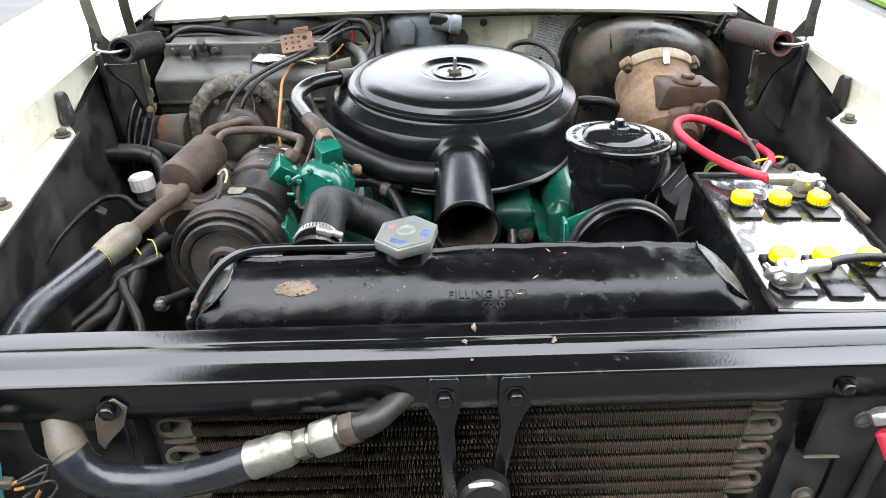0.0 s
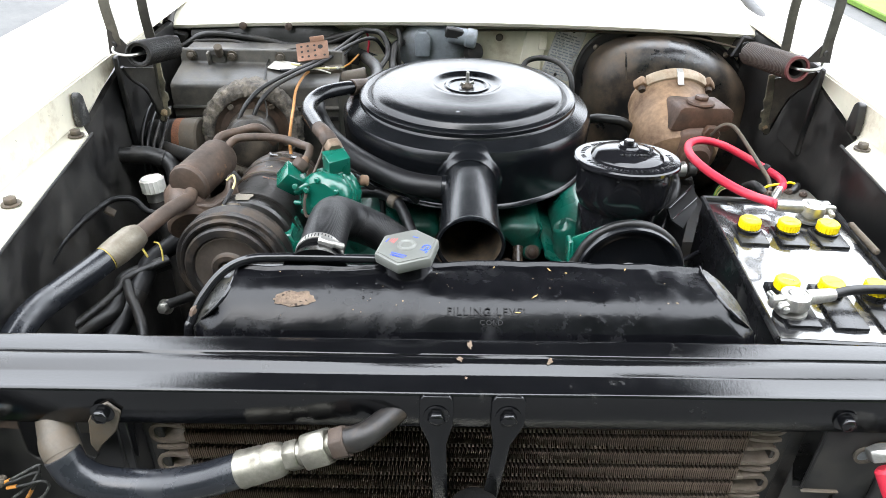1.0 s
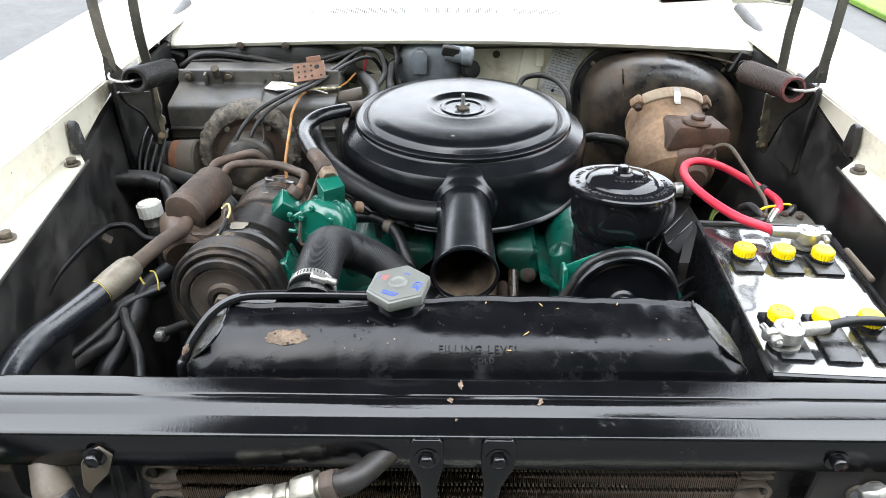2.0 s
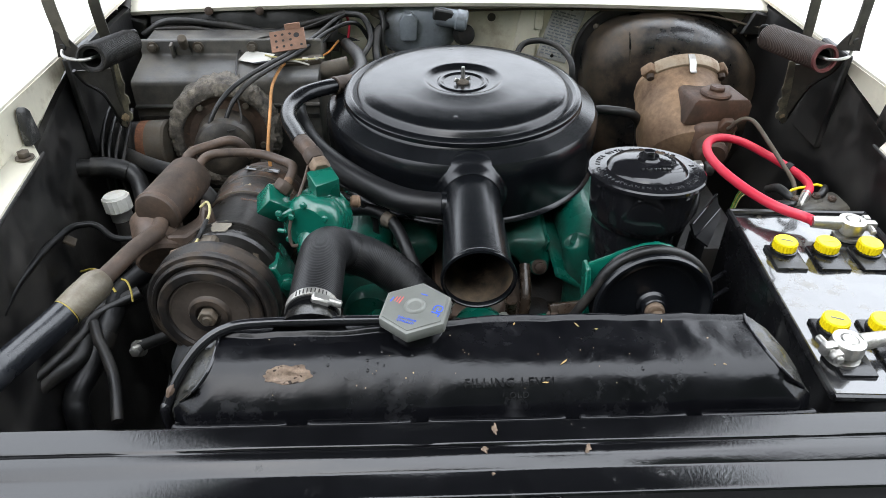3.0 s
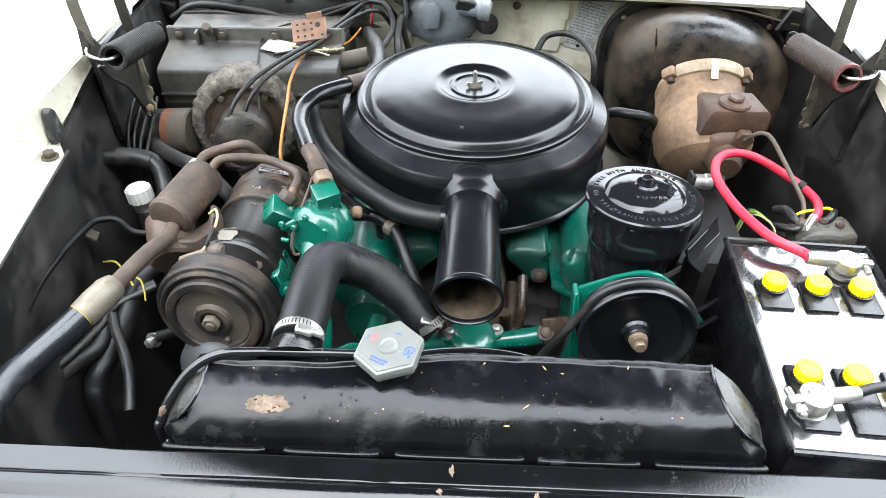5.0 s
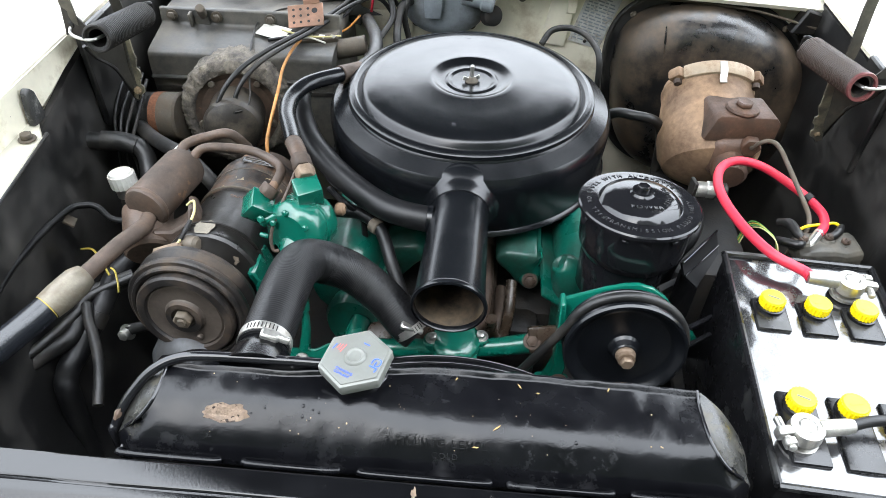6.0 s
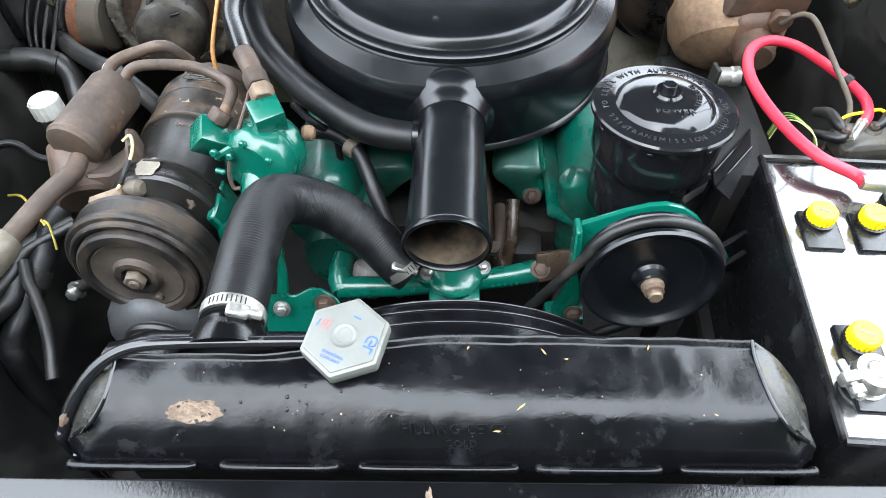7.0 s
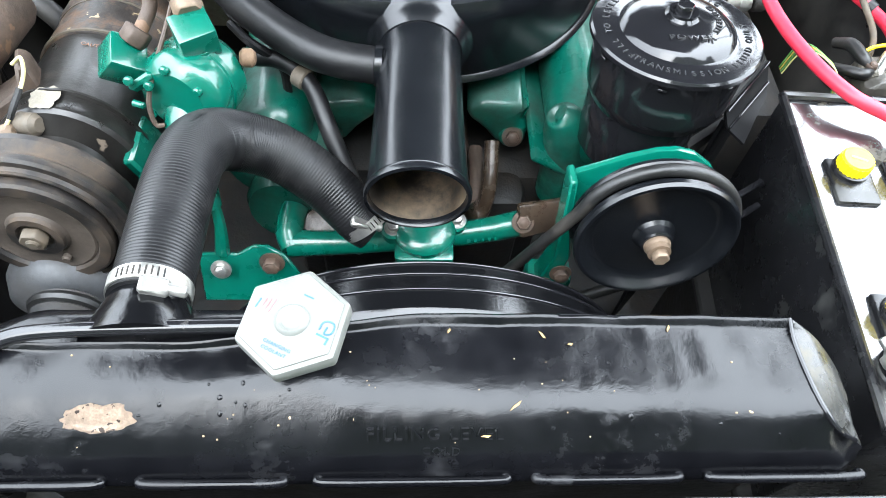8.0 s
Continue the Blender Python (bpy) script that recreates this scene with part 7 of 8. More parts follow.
def firewall_wiring():
    runs = (
        ("main_loom", [(-0.14, 1.0, 0.90), (-0.17, 0.99, 0.945), (-0.21, 0.98, 0.945), (-0.255, 0.93, 0.925), (-0.30, 0.86, 0.915), (-0.345, 0.79, 0.912), (-0.385, 0.72, 0.902), (-0.412, 0.675, 0.87), (-0.42, 0.66, 0.82)], 0.0042, RUBBER_OLD, "black wire loom looping over the blower"),
        ("main_loom", [(-0.15, 1.0, 0.88), (-0.18, 0.97, 0.935), (-0.23, 0.94, 0.93), (-0.28, 0.87, 0.915), (-0.33, 0.79, 0.91), (-0.365, 0.73, 0.90), (-0.388, 0.69, 0.87), (-0.395, 0.67, 0.82)], 0.0042, RUBBER_OLD, "black wire loom looping over the blower"),
        ("upper_loom", [(-0.6, 0.96, 0.915), (-0.55, 0.975, 0.938), (-0.45, 0.98, 0.93), (-0.35, 0.975, 0.915), (-0.28, 0.985, 0.93), (-0.2, 0.99, 0.95)], 0.007, RUBBER_OLD, "thick black loom along the top of the heater case"),
        ("upper_loom", [(-0.58, 0.965, 0.925), (-0.5, 0.97, 0.925), (-0.4, 0.97, 0.91), (-0.3, 0.98, 0.918), (-0.22, 0.985, 0.945)], 0.0048, RUBBER_OLD, "black loom along the top of the heater case"),
        ("drop_loom", [(-0.2, 0.985, 0.95), (-0.165, 0.975, 0.945), (-0.15, 0.95, 0.91), (-0.17, 0.9, 0.885), (-0.19, 0.85, 0.86), (-0.19, 0.84, 0.75)], 0.006, RUBBER_OLD, "black cable dropping behind the air cleaner"),
        ("drop_loom", [(-0.12, 1.0, 0.92), (-0.135, 0.975, 0.92), (-0.14, 0.94, 0.895), (-0.135, 0.9, 0.86), (-0.13, 0.9, 0.75)], 0.008, RUBBER_OLD, "black cable dropping behind the air cleaner"),
        ("bundle_wire", [(-0.21, 0.98, 0.94), (-0.24, 0.93, 0.915), (-0.27, 0.9, 0.905), (-0.31, 0.87, 0.9), (-0.36, 0.82, 0.91)], 0.003, RUBBER, "thin black wire over the heater case"),
        ("orange_wire", [(-0.25, 0.90, 0.893), (-0.285, 0.885, 0.895), (-0.31, 0.84, 0.9), (-0.318, 0.76, 0.895), (-0.312, 0.69, 0.885), (-0.303, 0.62, 0.885), (-0.294, 0.55, 0.88), (-0.29, 0.53, 0.86)], 0.0028, ORANGE_WIRE, "orange wire hanging before the blower"),
        ("orange_wire", [(-0.215, 0.955, 0.905), (-0.235, 0.92, 0.893), (-0.26, 0.9, 0.89), (-0.29, 0.895, 0.892)], 0.0022, ORANGE_WIRE, "short orange wire at the resistor"),
        ("thin_wire", [(-0.3, 0.935, 0.918), (-0.349, 0.93, 0.923), (-0.385, 0.905, 0.917), (-0.398, 0.87, 0.909), (-0.388, 0.78, 0.886), (-0.367, 0.7, 0.863), (-0.369, 0.67, 0.856), (-0.382, 0.655, 0.857)], 0.0018, RUBBER_OLD, "thin black wire hanging before the blower"),
        ("red_wire", [(-0.2, 0.995, 0.945), (-0.195, 0.99, 0.925), (-0.198, 0.985, 0.9)], 0.0025, RED, "short red wire on the firewall"),
    )
    for name, pts, r, mt, lb in runs:
        t = thing(name, lb, "wire" if r < 0.004 else "cable")
        part("strand", tube(pts, r, 10), mt, t)


firewall_wiring()


def wiper_motor():
    w = thing("wiper_motor", "grey cast wiper motor on the firewall with a dark connector", "wiper motor")
    m = pose(-0.055, 1.035, 0.905, 90, 0, 0)
    part("gear_case", lathe([(0, 0), (0.075, 0), (0.082, 0.006), (0.082, 0.018), (0.075, 0.03), (0.06, 0.04), (0.03, 0.043), (0, 0.043)], m @ Matrix.Diagonal((1, 0.72, 1, 1)), 40), ZINC_GREY, w)
    part("raised_boss", prism([(-0.016, -0.02), (0.016, -0.02), (0.02, 0.02), (0.008, 0.034), (-0.008, 0.034), (-0.018, 0.02)], 0.02, m @ at(-0.02, 0.01, 0.036), 0.003, 2), ZINC_GREY, w)
    part("motor_can", cyl((-0.02, 0.985, 0.945), (0.035, 0.98, 0.938), 0.018, 24, 0.004), ZINC_GREY, w)
    part("end_cap", cyl((0.02, 0.98, 0.94), (0.045, 0.977, 0.936), 0.021, 24, 0.004), ZINC_GREY, w)
    part("plug", box(0.04, 0.02, 0.022, pose(-0.005, 0.975, 0.95, 0, 10, 0), 0.003, 1), BLACK_DULL, w)
    part("lower_plug", lathe([(0, 0), (0.02, 0), (0.02, 0.02), (0.012, 0.026), (0, 0.026)], pose(0.035, 1.0, 0.9, 70, 0, 30), 20), BLACK_DARK, w)
    part("bracket", box(0.03, 0.02, 0.03, pose(-0.135, 1.02, 0.945, 0, 30, 0), 0.004, 1), STEEL_DIRTY, w)
    for x, z in ((-0.12, 0.93), (-0.11, 0.87), (0.0, 0.87)):
        bolt(pose(x, 1.02, z, 90, 0, 0), STEEL_DIRTY, w, 0.007, 0.006)
    part("lead", tube([(-0.13, 1.0, 0.95), (-0.125, 0.985, 0.93), (-0.13, 0.97, 0.9), (-0.12, 0.97, 0.85)], 0.006, 10), RUBBER_OLD, w)


wiper_motor()


def data_plate():
    d = thing("data_plate", "stamped aluminium data plate riveted to the firewall", "plate")
    m = pose(0.251, 1.036, 0.893, 90, 15.5, 0)
    part("plate", box(0.068, 0.125, 0.0015, m, 0.0005, 1), PLATE, d)
    bm = bmesh.new()
    rng = random.Random(8)
    for r in range(15):
        x = -0.028
        while x < 0.02:
            wd = rng.uniform(0.004, 0.014)
            box(wd, 0.0026, 0.0006, m @ at(x + wd / 2, 0.04 - r * 0.0066, 0.001), 0, 1, bm)
            x += wd + 0.003
    tagged(part("stamped_text_block", bm, ZINC_GREY, d, "rows of small stamped marks"), kind="stuff")
    for x, y in ((0.005, 0.052), (0.0, -0.054)):
        part("rivet", lathe([(0.004, 0), (0.003, 0.002), (0, 0.0026)], m @ at(x, y, 0.0008), 12), BLACK_DARK, d)


data_plate()


# ==== brake booster and housing ====
def cowl_housing():
    h = thing("duct_housing", "large domed black housing with bolted rim on the firewall", "housing")
    def dome_place(x, z):
        """The pressing leans: its outer shoulder is lower than the inner one."""
        return 0.497 + x - 0.03 * (z / 0.2), 0.758 + z - 0.05 * max(0, x / 0.2) ** 1.4 * max(0, z / 0.2)

    bm = bmesh.new()
    n, rings = 64, 14
    prev = None
    for j in range(rings + 1):
        v = j / rings
        depth = 0.02 + 0.105 * math.sin(v * math.pi / 2) ** 0.75
        k = math.cos(v * math.pi / 2) ** 0.45 if v < 1 else 0.0
        ring = []
        for i in range(n):
            a = 2 * math.pi * i / n
            c, s = math.cos(a), math.sin(a)
            e = 2 / 3.0
            x = 0.196 * math.copysign(abs(c) ** e, c) * k
            z = 0.188 * math.copysign(abs(s) ** e, s) * k
            q = dome_place(x, z)
            ring.append(bm.verts.new((q[0], 1.035 - depth, q[1])))
        if prev:
            for i in range(n):
                bm.faces.new((prev[i], prev[(i + 1) % n], ring[(i + 1) % n], ring[i]))
        prev = ring
    bmesh.ops.remove_doubles(bm, verts=bm.verts[:], dist=1e-5)
    part("dome", bm, DOME, h, "black pressed dome with tan haze")
    bm = bmesh.new()
    pts = []
    for i in range(41):
        a = 2 * math.pi * i / 40
        c, sn = math.cos(a), math.sin(a)
        q = dome_place(0.21 * math.copysign(abs(c) ** (2 / 3), c), 0.204 * math.copysign(abs(sn) ** (2 / 3), sn))
        pts.append((q[0], 1.022, q[1]))
    tube(pts, 0.0055, 8, 2, bm)
    part("rim", bm, BLACK_INNER, h)
    part("flange", prism([(p[0] - 0.49, p[2] - 0.758) for p in pts[:-1]], 0.012, pose(0.49, 1.03, 0.758, 90, 0, 0), 0.002, 1), BLACK_INNER, h, "flat bolted flange of the housing")
    for x, z in ((0.419, 0.945), (0.531, 0.932), (0.32, 0.912), (0.304, 0.806), (0.62, 0.9)):
        part("screw", lathe([(0, 0), (0.0068, 0), (0.0062, 0.003), (0.003, 0.005), (0, 0.0055)], pose(x, 1.017, z, 90, 0, 0), 16), STEEL_DIRTY, h)
    # hardened drips and scuffs on the crown
    part("crease", tube([(0.37, 0.942, 0.925), (0.372, 0.93, 0.9), (0.374, 0.92, 0.87)], [0.001, 0.0022, 0.001], 6), DOME, h)


cowl_housing()


def brake_booster():
    b = thing("brake_booster", "tan stained brake booster with rusty master cylinder", "brake booster")
    a = Vector((0.436, 0.812, 0.864))
    ax = Vector((-0.02, -0.86, -0.5)).normalized()
    m = along(a, a + ax)
    part("shell", lathe([(0.0, -0.012), (0.066, -0.012), (0.0745, -0.008), (0.0765, 0.0), (0.079, 0.004), (0.079, 0.012), (0.0775, 0.016), (0.0815, 0.05), (0.086, 0.1), (0.085, 0.125), (0.075, 0.148), (0.05, 0.165), (0, 0.17)], m, 56), TAN, b, "tan painted shell with stains", angle=30)
    side, up = Vector((1, 0, 0)), ax.cross(Vector((1, 0, 0))).normalized()
    if up.z < 0:
        up = -up

    def on_ring(an, r, h=0.0):
        return a + ax * h + (side * math.cos(radians(an)) + up * math.sin(radians(an))) * r
    # clamp band over the top, with its ears and a bent lock tab
    rows = [[tuple(on_ring(an, r, h)) for r, h in ((0.079, -0.012), (0.0855, -0.011), (0.0865, -0.004), (0.0865, 0.006), (0.084, 0.011), (0.079, 0.012))] for an in range(46, 135, 4)]
    part("clamp_band", sheet(rows, 0.002), TAN_PALE, b, "worn pale clamp band")
    for an in (37, 143):
        p = on_ring(an, 0.083)
        part("clamp_ear", box(0.026, 0.024, 0.02, Matrix.Translation(p) @ m.to_quaternion().to_matrix().to_4x4() @ pose(0, 0, 0, 0, 0, an - 90), 0.005, 2), TAN, b)
        part("ear_bolt", lathe([(0, 0), (0.0075, 0), (0.0065, 0.008), (0, 0.009)], along(p + ax * 0.01, p + ax * 0.03), 14), RUST, b)
    part("clamp_tab", sheet([[tuple(on_ring(90 + w, r, h)) for r, h in ((0.088, -0.008), (0.089, 0.004), (0.0875, 0.014), (0.083, 0.022), (0.084, 0.03))] for w in (-4, 4)], 0.0015), STEEL, b, "bare bent metal tab")
    # master cylinder: reservoir block, cap, outlet boss
    mm = pose(0.457, 0.694, 0.886, -2, 3, 6)
    prof = [(-0.062, -0.026), (-0.05, 0.014), (-0.044, 0.02), (0.048, 0.02), (0.058, 0.01), (0.058, -0.022), (0.048, -0.027), (-0.04, -0.027)]
    part("reservoir", prism(prof, 0.072, mm @ pose(0, 0.036, 0, 90, 0, 0), 0.004, 2), MC_RUST, b, "rust brown master cylinder reservoir")
    cp = part("reservoir_cap", lathe([(0, 0), (0.025, 0), (0.0265, 0.003), (0.025, 0.0065), (0.018, 0.0085), (0.0, 0.009)], mm @ at(-0.003, -0.012, 0.0195), 32), MC_RUST, b, "round rusty filler cap")
    part("cap_hex", prism(ngon(6, 0.0145), 0.008, mm @ at(-0.003, -0.012, 0.028), 0.002, 1), MC_RUST, cp)
    part("lower_body", box(0.075, 0.1, 0.07, pose(0.45, 0.69, 0.83, -8, 0, 4), 0.018, 3), MC_RUST, b)
    part("bore", cyl((0.452, 0.72, 0.832), (0.446, 0.612, 0.822), 0.028, 28, 0.006), MC_RUST, b)
    part("outlet_boss", prism(ngon(6, 0.017), 0.016, along((0.475, 0.655, 0.862), (0.474, 0.635, 0.862)), 0.002, 1), MC_RUST, b)
    part("support", box(0.1, 0.16, 0.06, at(0.45, 0.8, 0.70), 0.015, 2), BLACK_DARK, b)
    part("switch_body", cyl((0.385, 0.577, 0.821), (0.402, 0.575, 0.822), 0.0125, 18), STEEL, b, "bright hexagonal switch")
    part("switch_hex", prism(ngon(6, 0.0145), 0.014, along((0.4, 0.575, 0.822), (0.42, 0.574, 0.823)), 0.0014, 1), STEEL, b)
    part("tee", cyl((0.418, 0.574, 0.8225), (0.432, 0.573, 0.823), 0.0125, 18), BLACK_DULL, b)
    part("switch_clip", box(0.006, 0.02, 0.03, pose(0.38, 0.577, 0.822, 0, 0, 10), 0.001, 1), BLACK_DULL, b)
    ln = thing("brake_line", "thin bent brake line with a brown coating", "pipe")
    part("line", tube([(0.474, 0.645, 0.862), (0.473, 0.632, 0.868), (0.476, 0.622, 0.884), (0.487, 0.616, 0.893), (0.5, 0.606, 0.89), (0.513, 0.575, 0.873), (0.526, 0.535, 0.853), (0.533, 0.5, 0.838), (0.524, 0.475, 0.825), (0.505, 0.46, 0.81), (0.49, 0.45, 0.7)], 0.0036, 12), STEEL_DIRTY, ln)


brake_booster()


# ==== battery ====
BAT = pose(0.451, 0.191, 0.0, 0, 0, -3.3)


def battery():
    b = thing("battery", "black battery with shiny tar top and six yellow caps", "battery")
    w, l = 0.186, 0.336
    part("case", box(w, l, 0.225, BAT @ at(0, 0, 0.76), 0.004, 2), BATTERY, b)
    tw = [BAT @ Vector(v) for v in ((-w / 2, -l / 2, 0.876), (w / 2, -l / 2, 0.876), (w / 2, l / 2, 0.876), (-w / 2, l / 2, 0.876))]
    for p, q in zip(tw, tw[1:] + tw[:1]):
        part("top_rim", tube([p, p.lerp(q, 0.33), p.lerp(q, 0.66), q], 0.0042, 8, 10), BATTERY, b)
    rows = []
    for j in range(49):
        rows.append([BAT @ Vector(((i / 28 - 0.5) * (w - 0.006), (j / 48 - 0.5) * (l - 0.006), 0.8735 + 0.0011 * noise.noise(Vector((i * 0.25, j * 0.25, 3))))) for i in range(29)])
    part("tar_top", sheet(rows, 0.0008), TAR, b, "glossy uneven tar top", angle=60)
    cell_w = 0.0535
    for k in range(3):
        for y, front in ((0.076, False), (-0.07, True)):
            x = (k - 1) * cell_w
            cy = y - (0.012 if not front else 0.026)
            ly = 0.05 if not front else 0.088
            part("cell_pad", box(0.039, ly, 0.006, BAT @ at(x, cy, 0.8752), 0.0022, 2), BATTERY, b, "black cell cover pad")
            cx = x
            m = BAT @ at(cx, y, 0.878)
            part("cap_neck", lathe([(0.0165, 0), (0.0165, 0.004), (0.014, 0.005), (0, 0.005)], m, 24), BATTERY, b)
            bm, pr = bmesh.new(), []
            for q in range(44):
                r = 0.0148 if q % 2 else 0.0139
                pr.append((r * math.cos(2 * math.pi * q / 44), r * math.sin(2 * math.pi * q / 44)))
            prism(pr, 0.0105, m @ at(0, 0, 0.0045), 0, 1, bm)
            lathe([(0.0, 0.0148), (0.0138, 0.0148), (0.0138, 0.0152), (0.0128, 0.0165), (0, 0.0168)], m, 28, bm)
            vc = part("vent_cap", bm, YELLOW, b, "ribbed yellow cap")
            part("cap_bar", box(0.014, 0.0022, 0.0004, m @ at(0, -0.001, 0.0169) @ pose(0, 0, 0, 0, 0, 30 * k - 20), 0, 1), GREY_INK if (k == 0) else YELLOW, vc)
    # posts
    for x, y in ((0.044, 0.113), (-0.062, -0.113)):
        part("post", lathe([(0.018, 0), (0.018, 0.004), (0.0095, 0.005), (0.0088, 0.026), (0.007, 0.0275), (0, 0.0275)], BAT @ at(x, y, 0.877), 24), STEEL, b, "lead post")
    part("tray", box(0.22, 0.36, 0.012, BAT @ at(0, 0, 0.643), 0.003, 1), BLACK_DULL, b)
    part("tray_leg", box(0.2, 0.3, 0.27, BAT @ at(0, 0, 0.503), 0.01, 1), BLACK_DARK, b)
    part("hold_down", cyl(BAT @ Vector((w / 2 + 0.004, 0.02, 0.883)), BAT @ Vector((w / 2 + 0.004, 0.1, 0.88)), 0.0045, 12), STEEL_DIRTY, b, "thin hold-down bar")


battery()


def clamp(m, parent):
    """Battery terminal clamp: split ring round the post with a bolted ear and a cable barrel along +x."""
    part("ring", lathe([(0.0092, 0), (0.0172, 0), (0.0178, 0.004), (0.0165, 0.0145), (0.0092, 0.0155), (0.0092, 0)], m, 28), STEEL, parent, "bright lead terminal clamp")
    part("ear", box(0.022, 0.011, 0.014, m @ at(-0.02, 0, 0.007), 0.003, 2), STEEL, parent)
    part("clamp_bolt", cyl(m @ Vector((-0.022, -0.02, 0.007)), m @ Vector((-0.022, 0.018, 0.007)), 0.0042, 12), STEEL, parent)
    part("clamp_nut", prism(ngon(6, 0.0078), 0.008, along(m @ Vector((-0.022, -0.008, 0.007)), m @ Vector((-0.022, -0.02, 0.007))), 0.001, 1), STEEL, parent)
    part("barrel", lathe([(0, 0), (0.0085, 0), (0.0092, 0.004), (0.0082, 0.03), (0.0075, 0.036), (0, 0.036)], m @ at(0.014, 0, 0.008) @ pose(0, 0, 0, 0, 90, 0), 20), STEEL, parent)


def cables():
    g = thing("ground_cable", "grey-black battery ground cable with a bright terminal clamp", "cable")
    m = BAT @ pose(-0.062, -0.113, 0.888, 0, 0, 14)
    clamp(m, g)
    s = m @ Vector((0.046, 0, 0.008))
    part("cable", tube([s, m @ Vector((0.075, 0.003, 0.009)), m @ Vector((0.115, 0.0, 0.008)), m @ Vector((0.16, -0.012, 0.002)), m @ Vector((0.185, -0.02, -0.04)), m @ Vector((0.19, -0.02, -0.2))], 0.0058, 14), RUBBER, g)
    r = thing("positive_cable", "thick red battery cable looped to the terminal clamp", "cable")
    m = BAT @ pose(0.044, 0.113, 0.888, 0, 0, 176)
    clamp(m, r)
    s = m @ Vector((0.046, 0, 0.008))
    part("cable", tube([s, (0.452, 0.322, 0.893), (0.42, 0.345, 0.896), (0.397, 0.39, 0.896), (0.384, 0.445, 0.894), (0.384, 0.5, 0.89), (0.402, 0.55, 0.884), (0.435, 0.58, 0.877), (0.475, 0.586, 0.866), (0.515, 0.572, 0.85), (0.547, 0.545, 0.838), (0.556, 0.51, 0.838), (0.545, 0.475, 0.843), (0.53, 0.456, 0.842)], 0.0068, 18, 10), RED, r)
    part("cable_tie", lathe([(0.0069, 0), (0.0088, 0), (0.0088, 0.01), (0.0069, 0.01), (0.0069, 0)], along((0.543, 0.5505, 0.8395), (0.5485, 0.543, 0.838)), 18), RUBBER, r, "black cable tie")
    part("tie_tail", box(0.004, 0.02, 0.002, pose(0.548, 0.54, 0.828, 60, 0, 20), 0.0005, 1), RUBBER, r)
    part("ring_lug", tube([(0.534, 0.461, 0.843), (0.522, 0.447, 0.838), (0.514, 0.438, 0.832)], [0.0072, 0.0066, 0.006], 14), STEEL, r, "bright crimped lug")


cables()


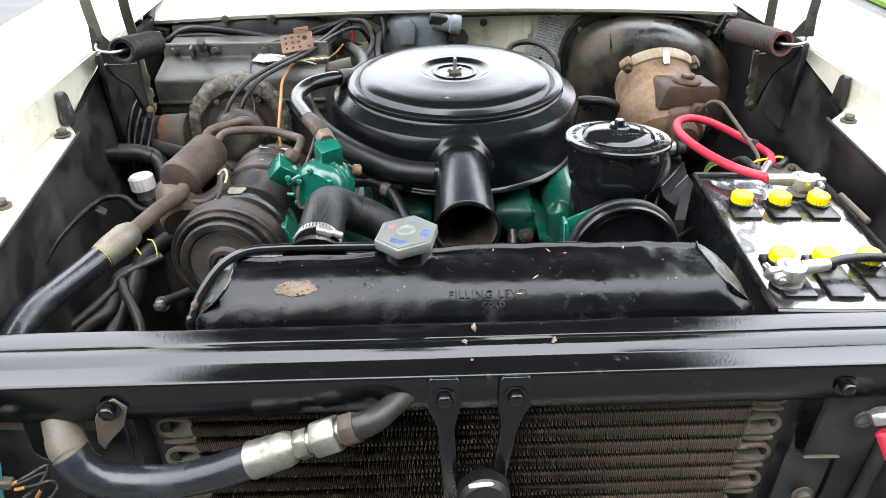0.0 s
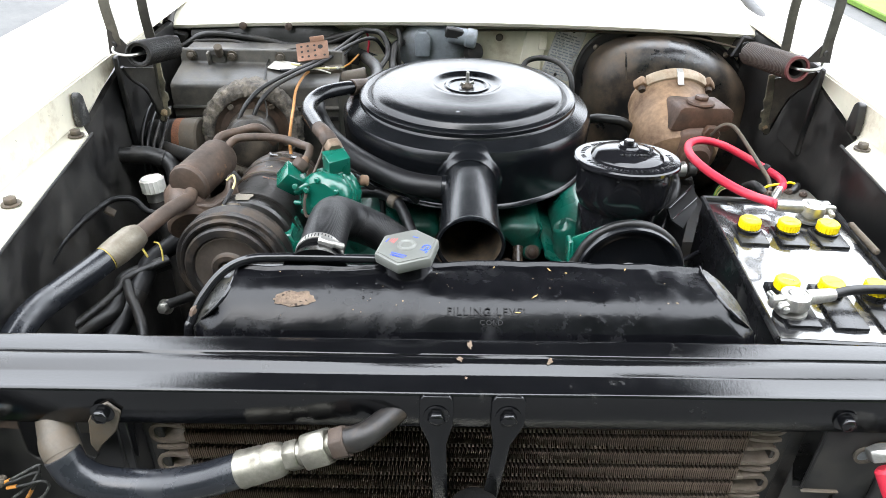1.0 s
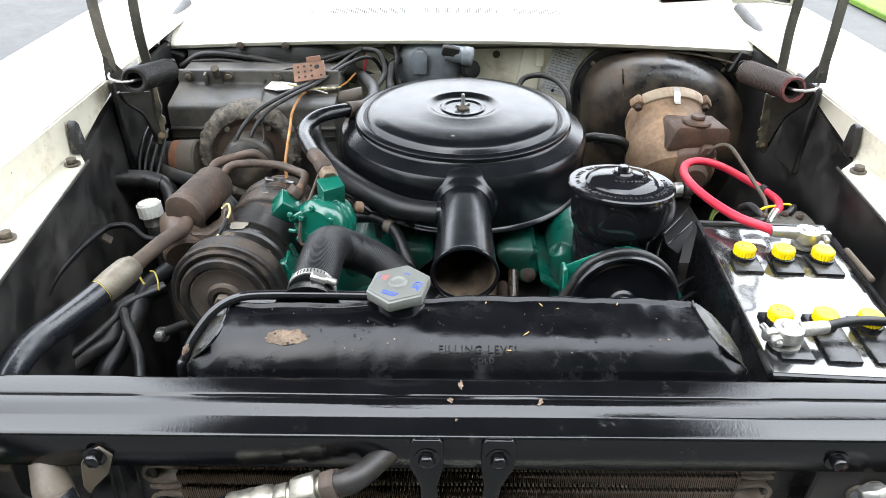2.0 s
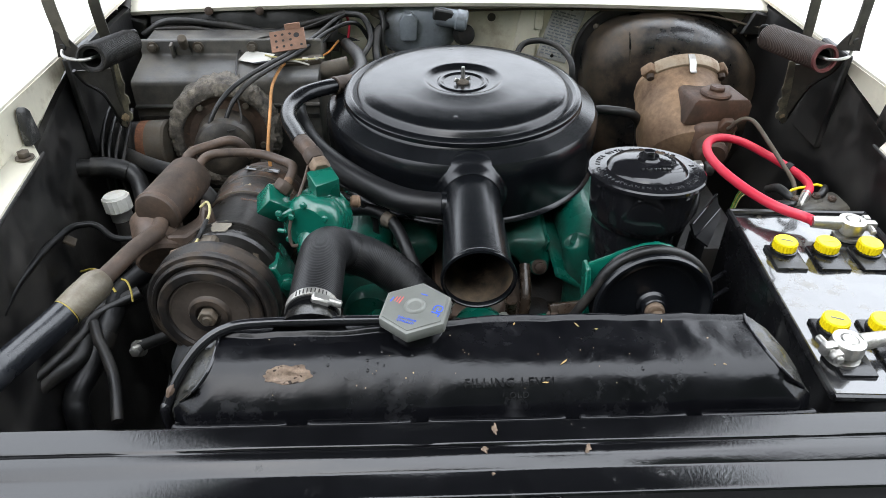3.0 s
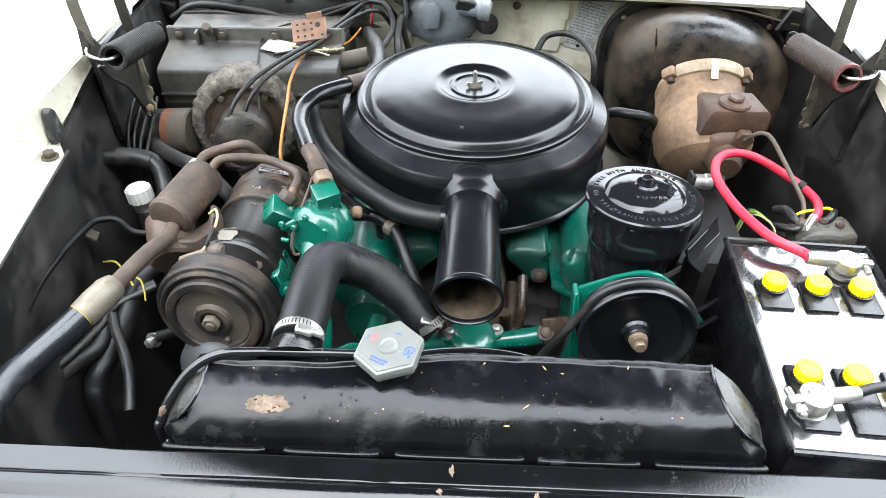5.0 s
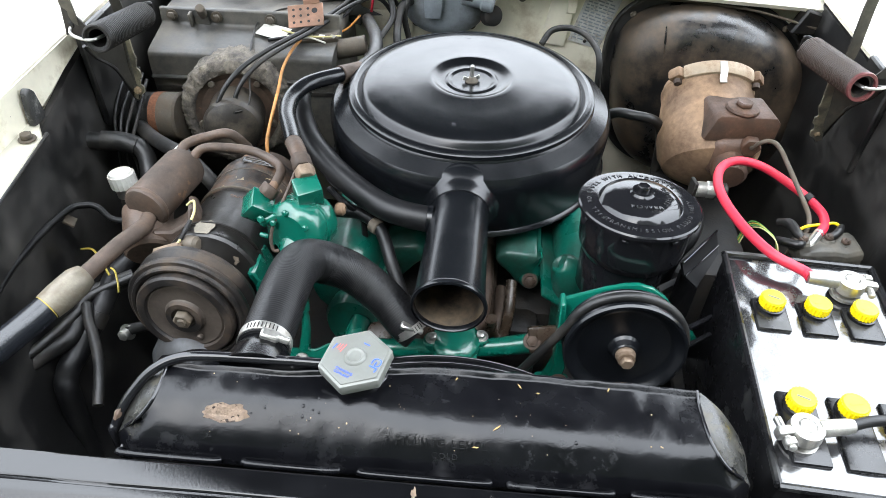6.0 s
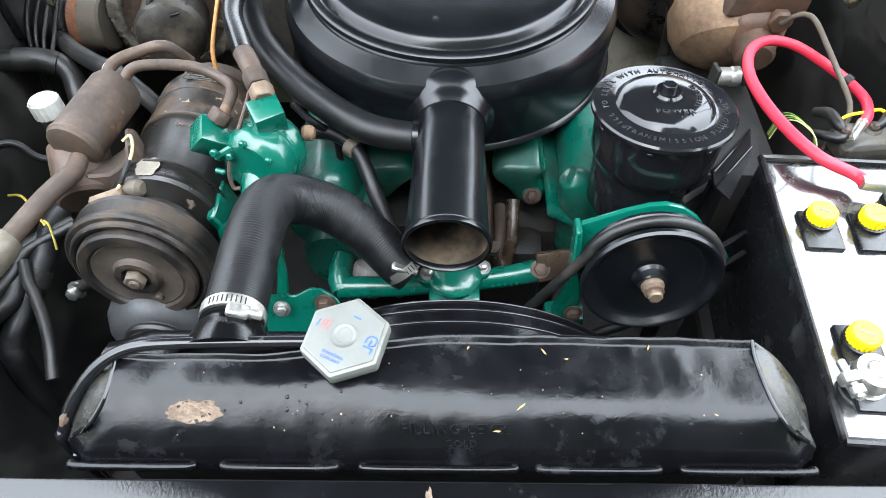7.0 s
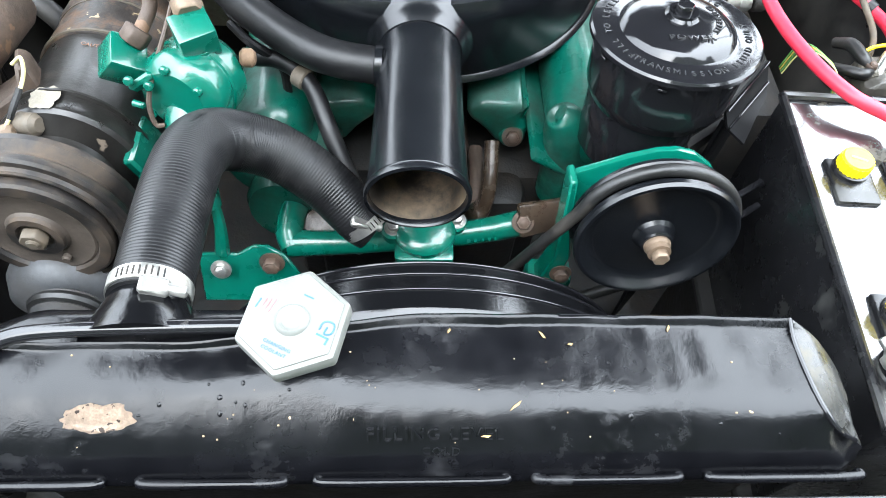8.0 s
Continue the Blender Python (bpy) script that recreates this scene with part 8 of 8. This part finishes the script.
def relay_corner():
    """Junction block and small wires behind the battery."""
    j = thing("junction_block", "dirty terminal block with brass studs behind the battery", "terminal block")
    base = box(0.094, 0.052, 0.034, pose(0.546, 0.446, 0.822, 0, 0, 6), 0.012, 3)
    bmesh.ops.subdivide_edges(base, edges=base.edges[:], cuts=3, use_grid_fill=True)
    for v in base.verts:
        v.co += Vector((0.4, 0.4, 1)) * 0.005 * noise.noise(v.co * 48)
    part("base", base, LEVER, j, "lumpy body under dried dirt")
    for x, y, z in ((0.507, 0.444, 0.838), (0.545, 0.452, 0.838), (0.568, 0.447, 0.836)):
        part("terminal_pad", lathe([(0, -0.006), (0.0115, -0.006), (0.012, 0.0), (0.009, 0.003), (0, 0.003)], at(x, y, z), 14, wobble=0.12), LEVER, j)
        part("stud", cyl((x, y, z), (x, y - 0.002, z + 0.011), 0.0038, 12), RUST, j)
        part("stud_nut", prism(ngon(6, 0.007), 0.005, at(x, y, z + 0.003), 0.001, 1), RUST, j)
    part("cable_boot", tube([(0.49, 0.495, 0.83), (0.497, 0.478, 0.842), (0.501, 0.455, 0.844), (0.505, 0.446, 0.842)], [0.006, 0.0075, 0.007, 0.005], 14), RUBBER_OLD, j, "dusty rubber boot")
    part("cable_boot", tube([(0.48, 0.46, 0.824), (0.486, 0.445, 0.834), (0.498, 0.436, 0.838), (0.506, 0.44, 0.838)], 0.0062, 12), RUBBER_OLD, j)
    part("cable_boot", tube([(0.571, 0.478, 0.843), (0.562, 0.464, 0.845), (0.552, 0.455, 0.843), (0.543, 0.455, 0.842)], [0.0045, 0.0062, 0.0058, 0.005], 12), RUBBER_OLD, j)
    for k, mt in enumerate((GREEN_WIRE, YELLOW_WIRE, GREEN_WIRE, PALE_LEAD)):
        t = thing("relay_wire", "thin coloured wire behind the battery", "wire", "wires behind the battery")
        o = 0.0035 * k
        part("strand", tube([(0.436, 0.486 - o, 0.8), (0.44, 0.484 - o, 0.832 - 0.3 * o), (0.449, 0.478 - 1.2 * o, 0.841), (0.461, 0.46 - 0.6 * o, 0.841), (0.47, 0.444 - o, 0.835), (0.475, 0.425 - o, 0.8)], 0.0009, 8), mt, t)
    t = thing("relay_wire", "thin yellow wire behind the battery", "wire", "wires behind the battery")
    part("strand", tube([(0.505, 0.467, 0.836), (0.52, 0.474, 0.842), (0.544, 0.478, 0.8445), (0.561, 0.482, 0.845), (0.57, 0.478, 0.843)], 0.0022, 8), YELLOW, t)
    part("base_post", box(0.09, 0.045, 0.47, at(0.546, 0.446, 0.575), 0.01, 1), BLACK_DARK, j)
    # folded black plates between the pump and the battery
    pl = thing("splash_plate", "folded black steel plate beside the battery", "plate")
    part("upper_fold", sheet([[(0.315, 0.355, 0.862), (0.37, 0.415, 0.873)], [(0.32, 0.345, 0.848), (0.375, 0.405, 0.853)], [(0.335, 0.33, 0.842), (0.375, 0.395, 0.846)]], 0.003), BLACK_FLAT, pl)
    part("lower_fold", sheet([[(0.3, 0.37, 0.80), (0.37, 0.42, 0.80)], [(0.302, 0.362, 0.797), (0.37, 0.412, 0.797)], [(0.304, 0.358, 0.79), (0.37, 0.408, 0.79)]], 0.003), BLACK_INNER, pl)
    part("web", sheet([[(0.318, 0.352, 0.85), (0.318, 0.352, 0.4)], [(0.372, 0.41, 0.86), (0.372, 0.41, 0.4)]], 0.004), BLACK_FLAT, pl)
    part("fold_edge", tube([(0.3165, 0.354, 0.8625), (0.343, 0.383, 0.868), (0.3695, 0.4125, 0.8735)], 0.0014, 8), BLACK_GLOSS, pl)
    part("fold_edge", tube([(0.321, 0.344, 0.849), (0.348, 0.374, 0.8515), (0.375, 0.404, 0.854)], 0.0014, 8), BLACK_GLOSS, pl)
    part("small_step", box(0.05, 0.006, 0.006, pose(0.335, 0.29, 0.815, 0, -8, 30), 0.001, 1), BLACK_GLOSS, pl)
    part("small_step", box(0.04, 0.006, 0.006, pose(0.338, 0.275, 0.80, 0, -8, 30), 0.001, 1), BLACK_GLOSS, pl)
    hs = thing("vacuum_hose", "black vacuum hose between air cleaner and firewall", "hose")
    part("hose", tube([(0.24, 0.78, 0.8), (0.27, 0.76, 0.84), (0.3, 0.74, 0.85), (0.34, 0.74, 0.84), (0.36, 0.75, 0.8), (0.37, 0.76, 0.7)], 0.009, 12), RUBBER_OLD, hs)
    hs = thing("vacuum_hose", "black hose arching behind the air cleaner", "hose")
    part("hose", tube([(0.14, 0.93, 0.88), (0.16, 0.95, 0.9), (0.2, 0.95, 0.905), (0.235, 0.92, 0.895), (0.25, 0.88, 0.86), (0.25, 0.87, 0.7)], 0.006, 12), RUBBER_OLD, hs)
    hs = thing("return_hose", "black return hose behind the power steering pump", "hose")
    part("hose", tube([(0.345, 0.48, 0.872), (0.36, 0.47, 0.85), (0.35, 0.44, 0.83), (0.33, 0.43, 0.78), (0.33, 0.43, 0.6)], 0.009, 12), RUBBER, hs)
    e = thing("steering_gear", "dark greasy lump of steering gear low beside the engine", "steering gear")
    part("housing", box(0.14, 0.3, 0.35, at(0.42, 0.62, 0.56), 0.03, 2), BLACK_DARK, e)
    e = thing("red_horn_fitting", "red capped fitting at the radiator support end", "fitting")
    part("cap", cyl((0.3965, -0.124, 0.85), (0.405, -0.142, 0.828), 0.012, 20, 0.003), RED, e)
    part("nut", prism(ngon(6, 0.014), 0.012, along((0.391, -0.112, 0.865), (0.3965, -0.124, 0.85)), 0.001, 1), STEEL, e)


relay_corner()
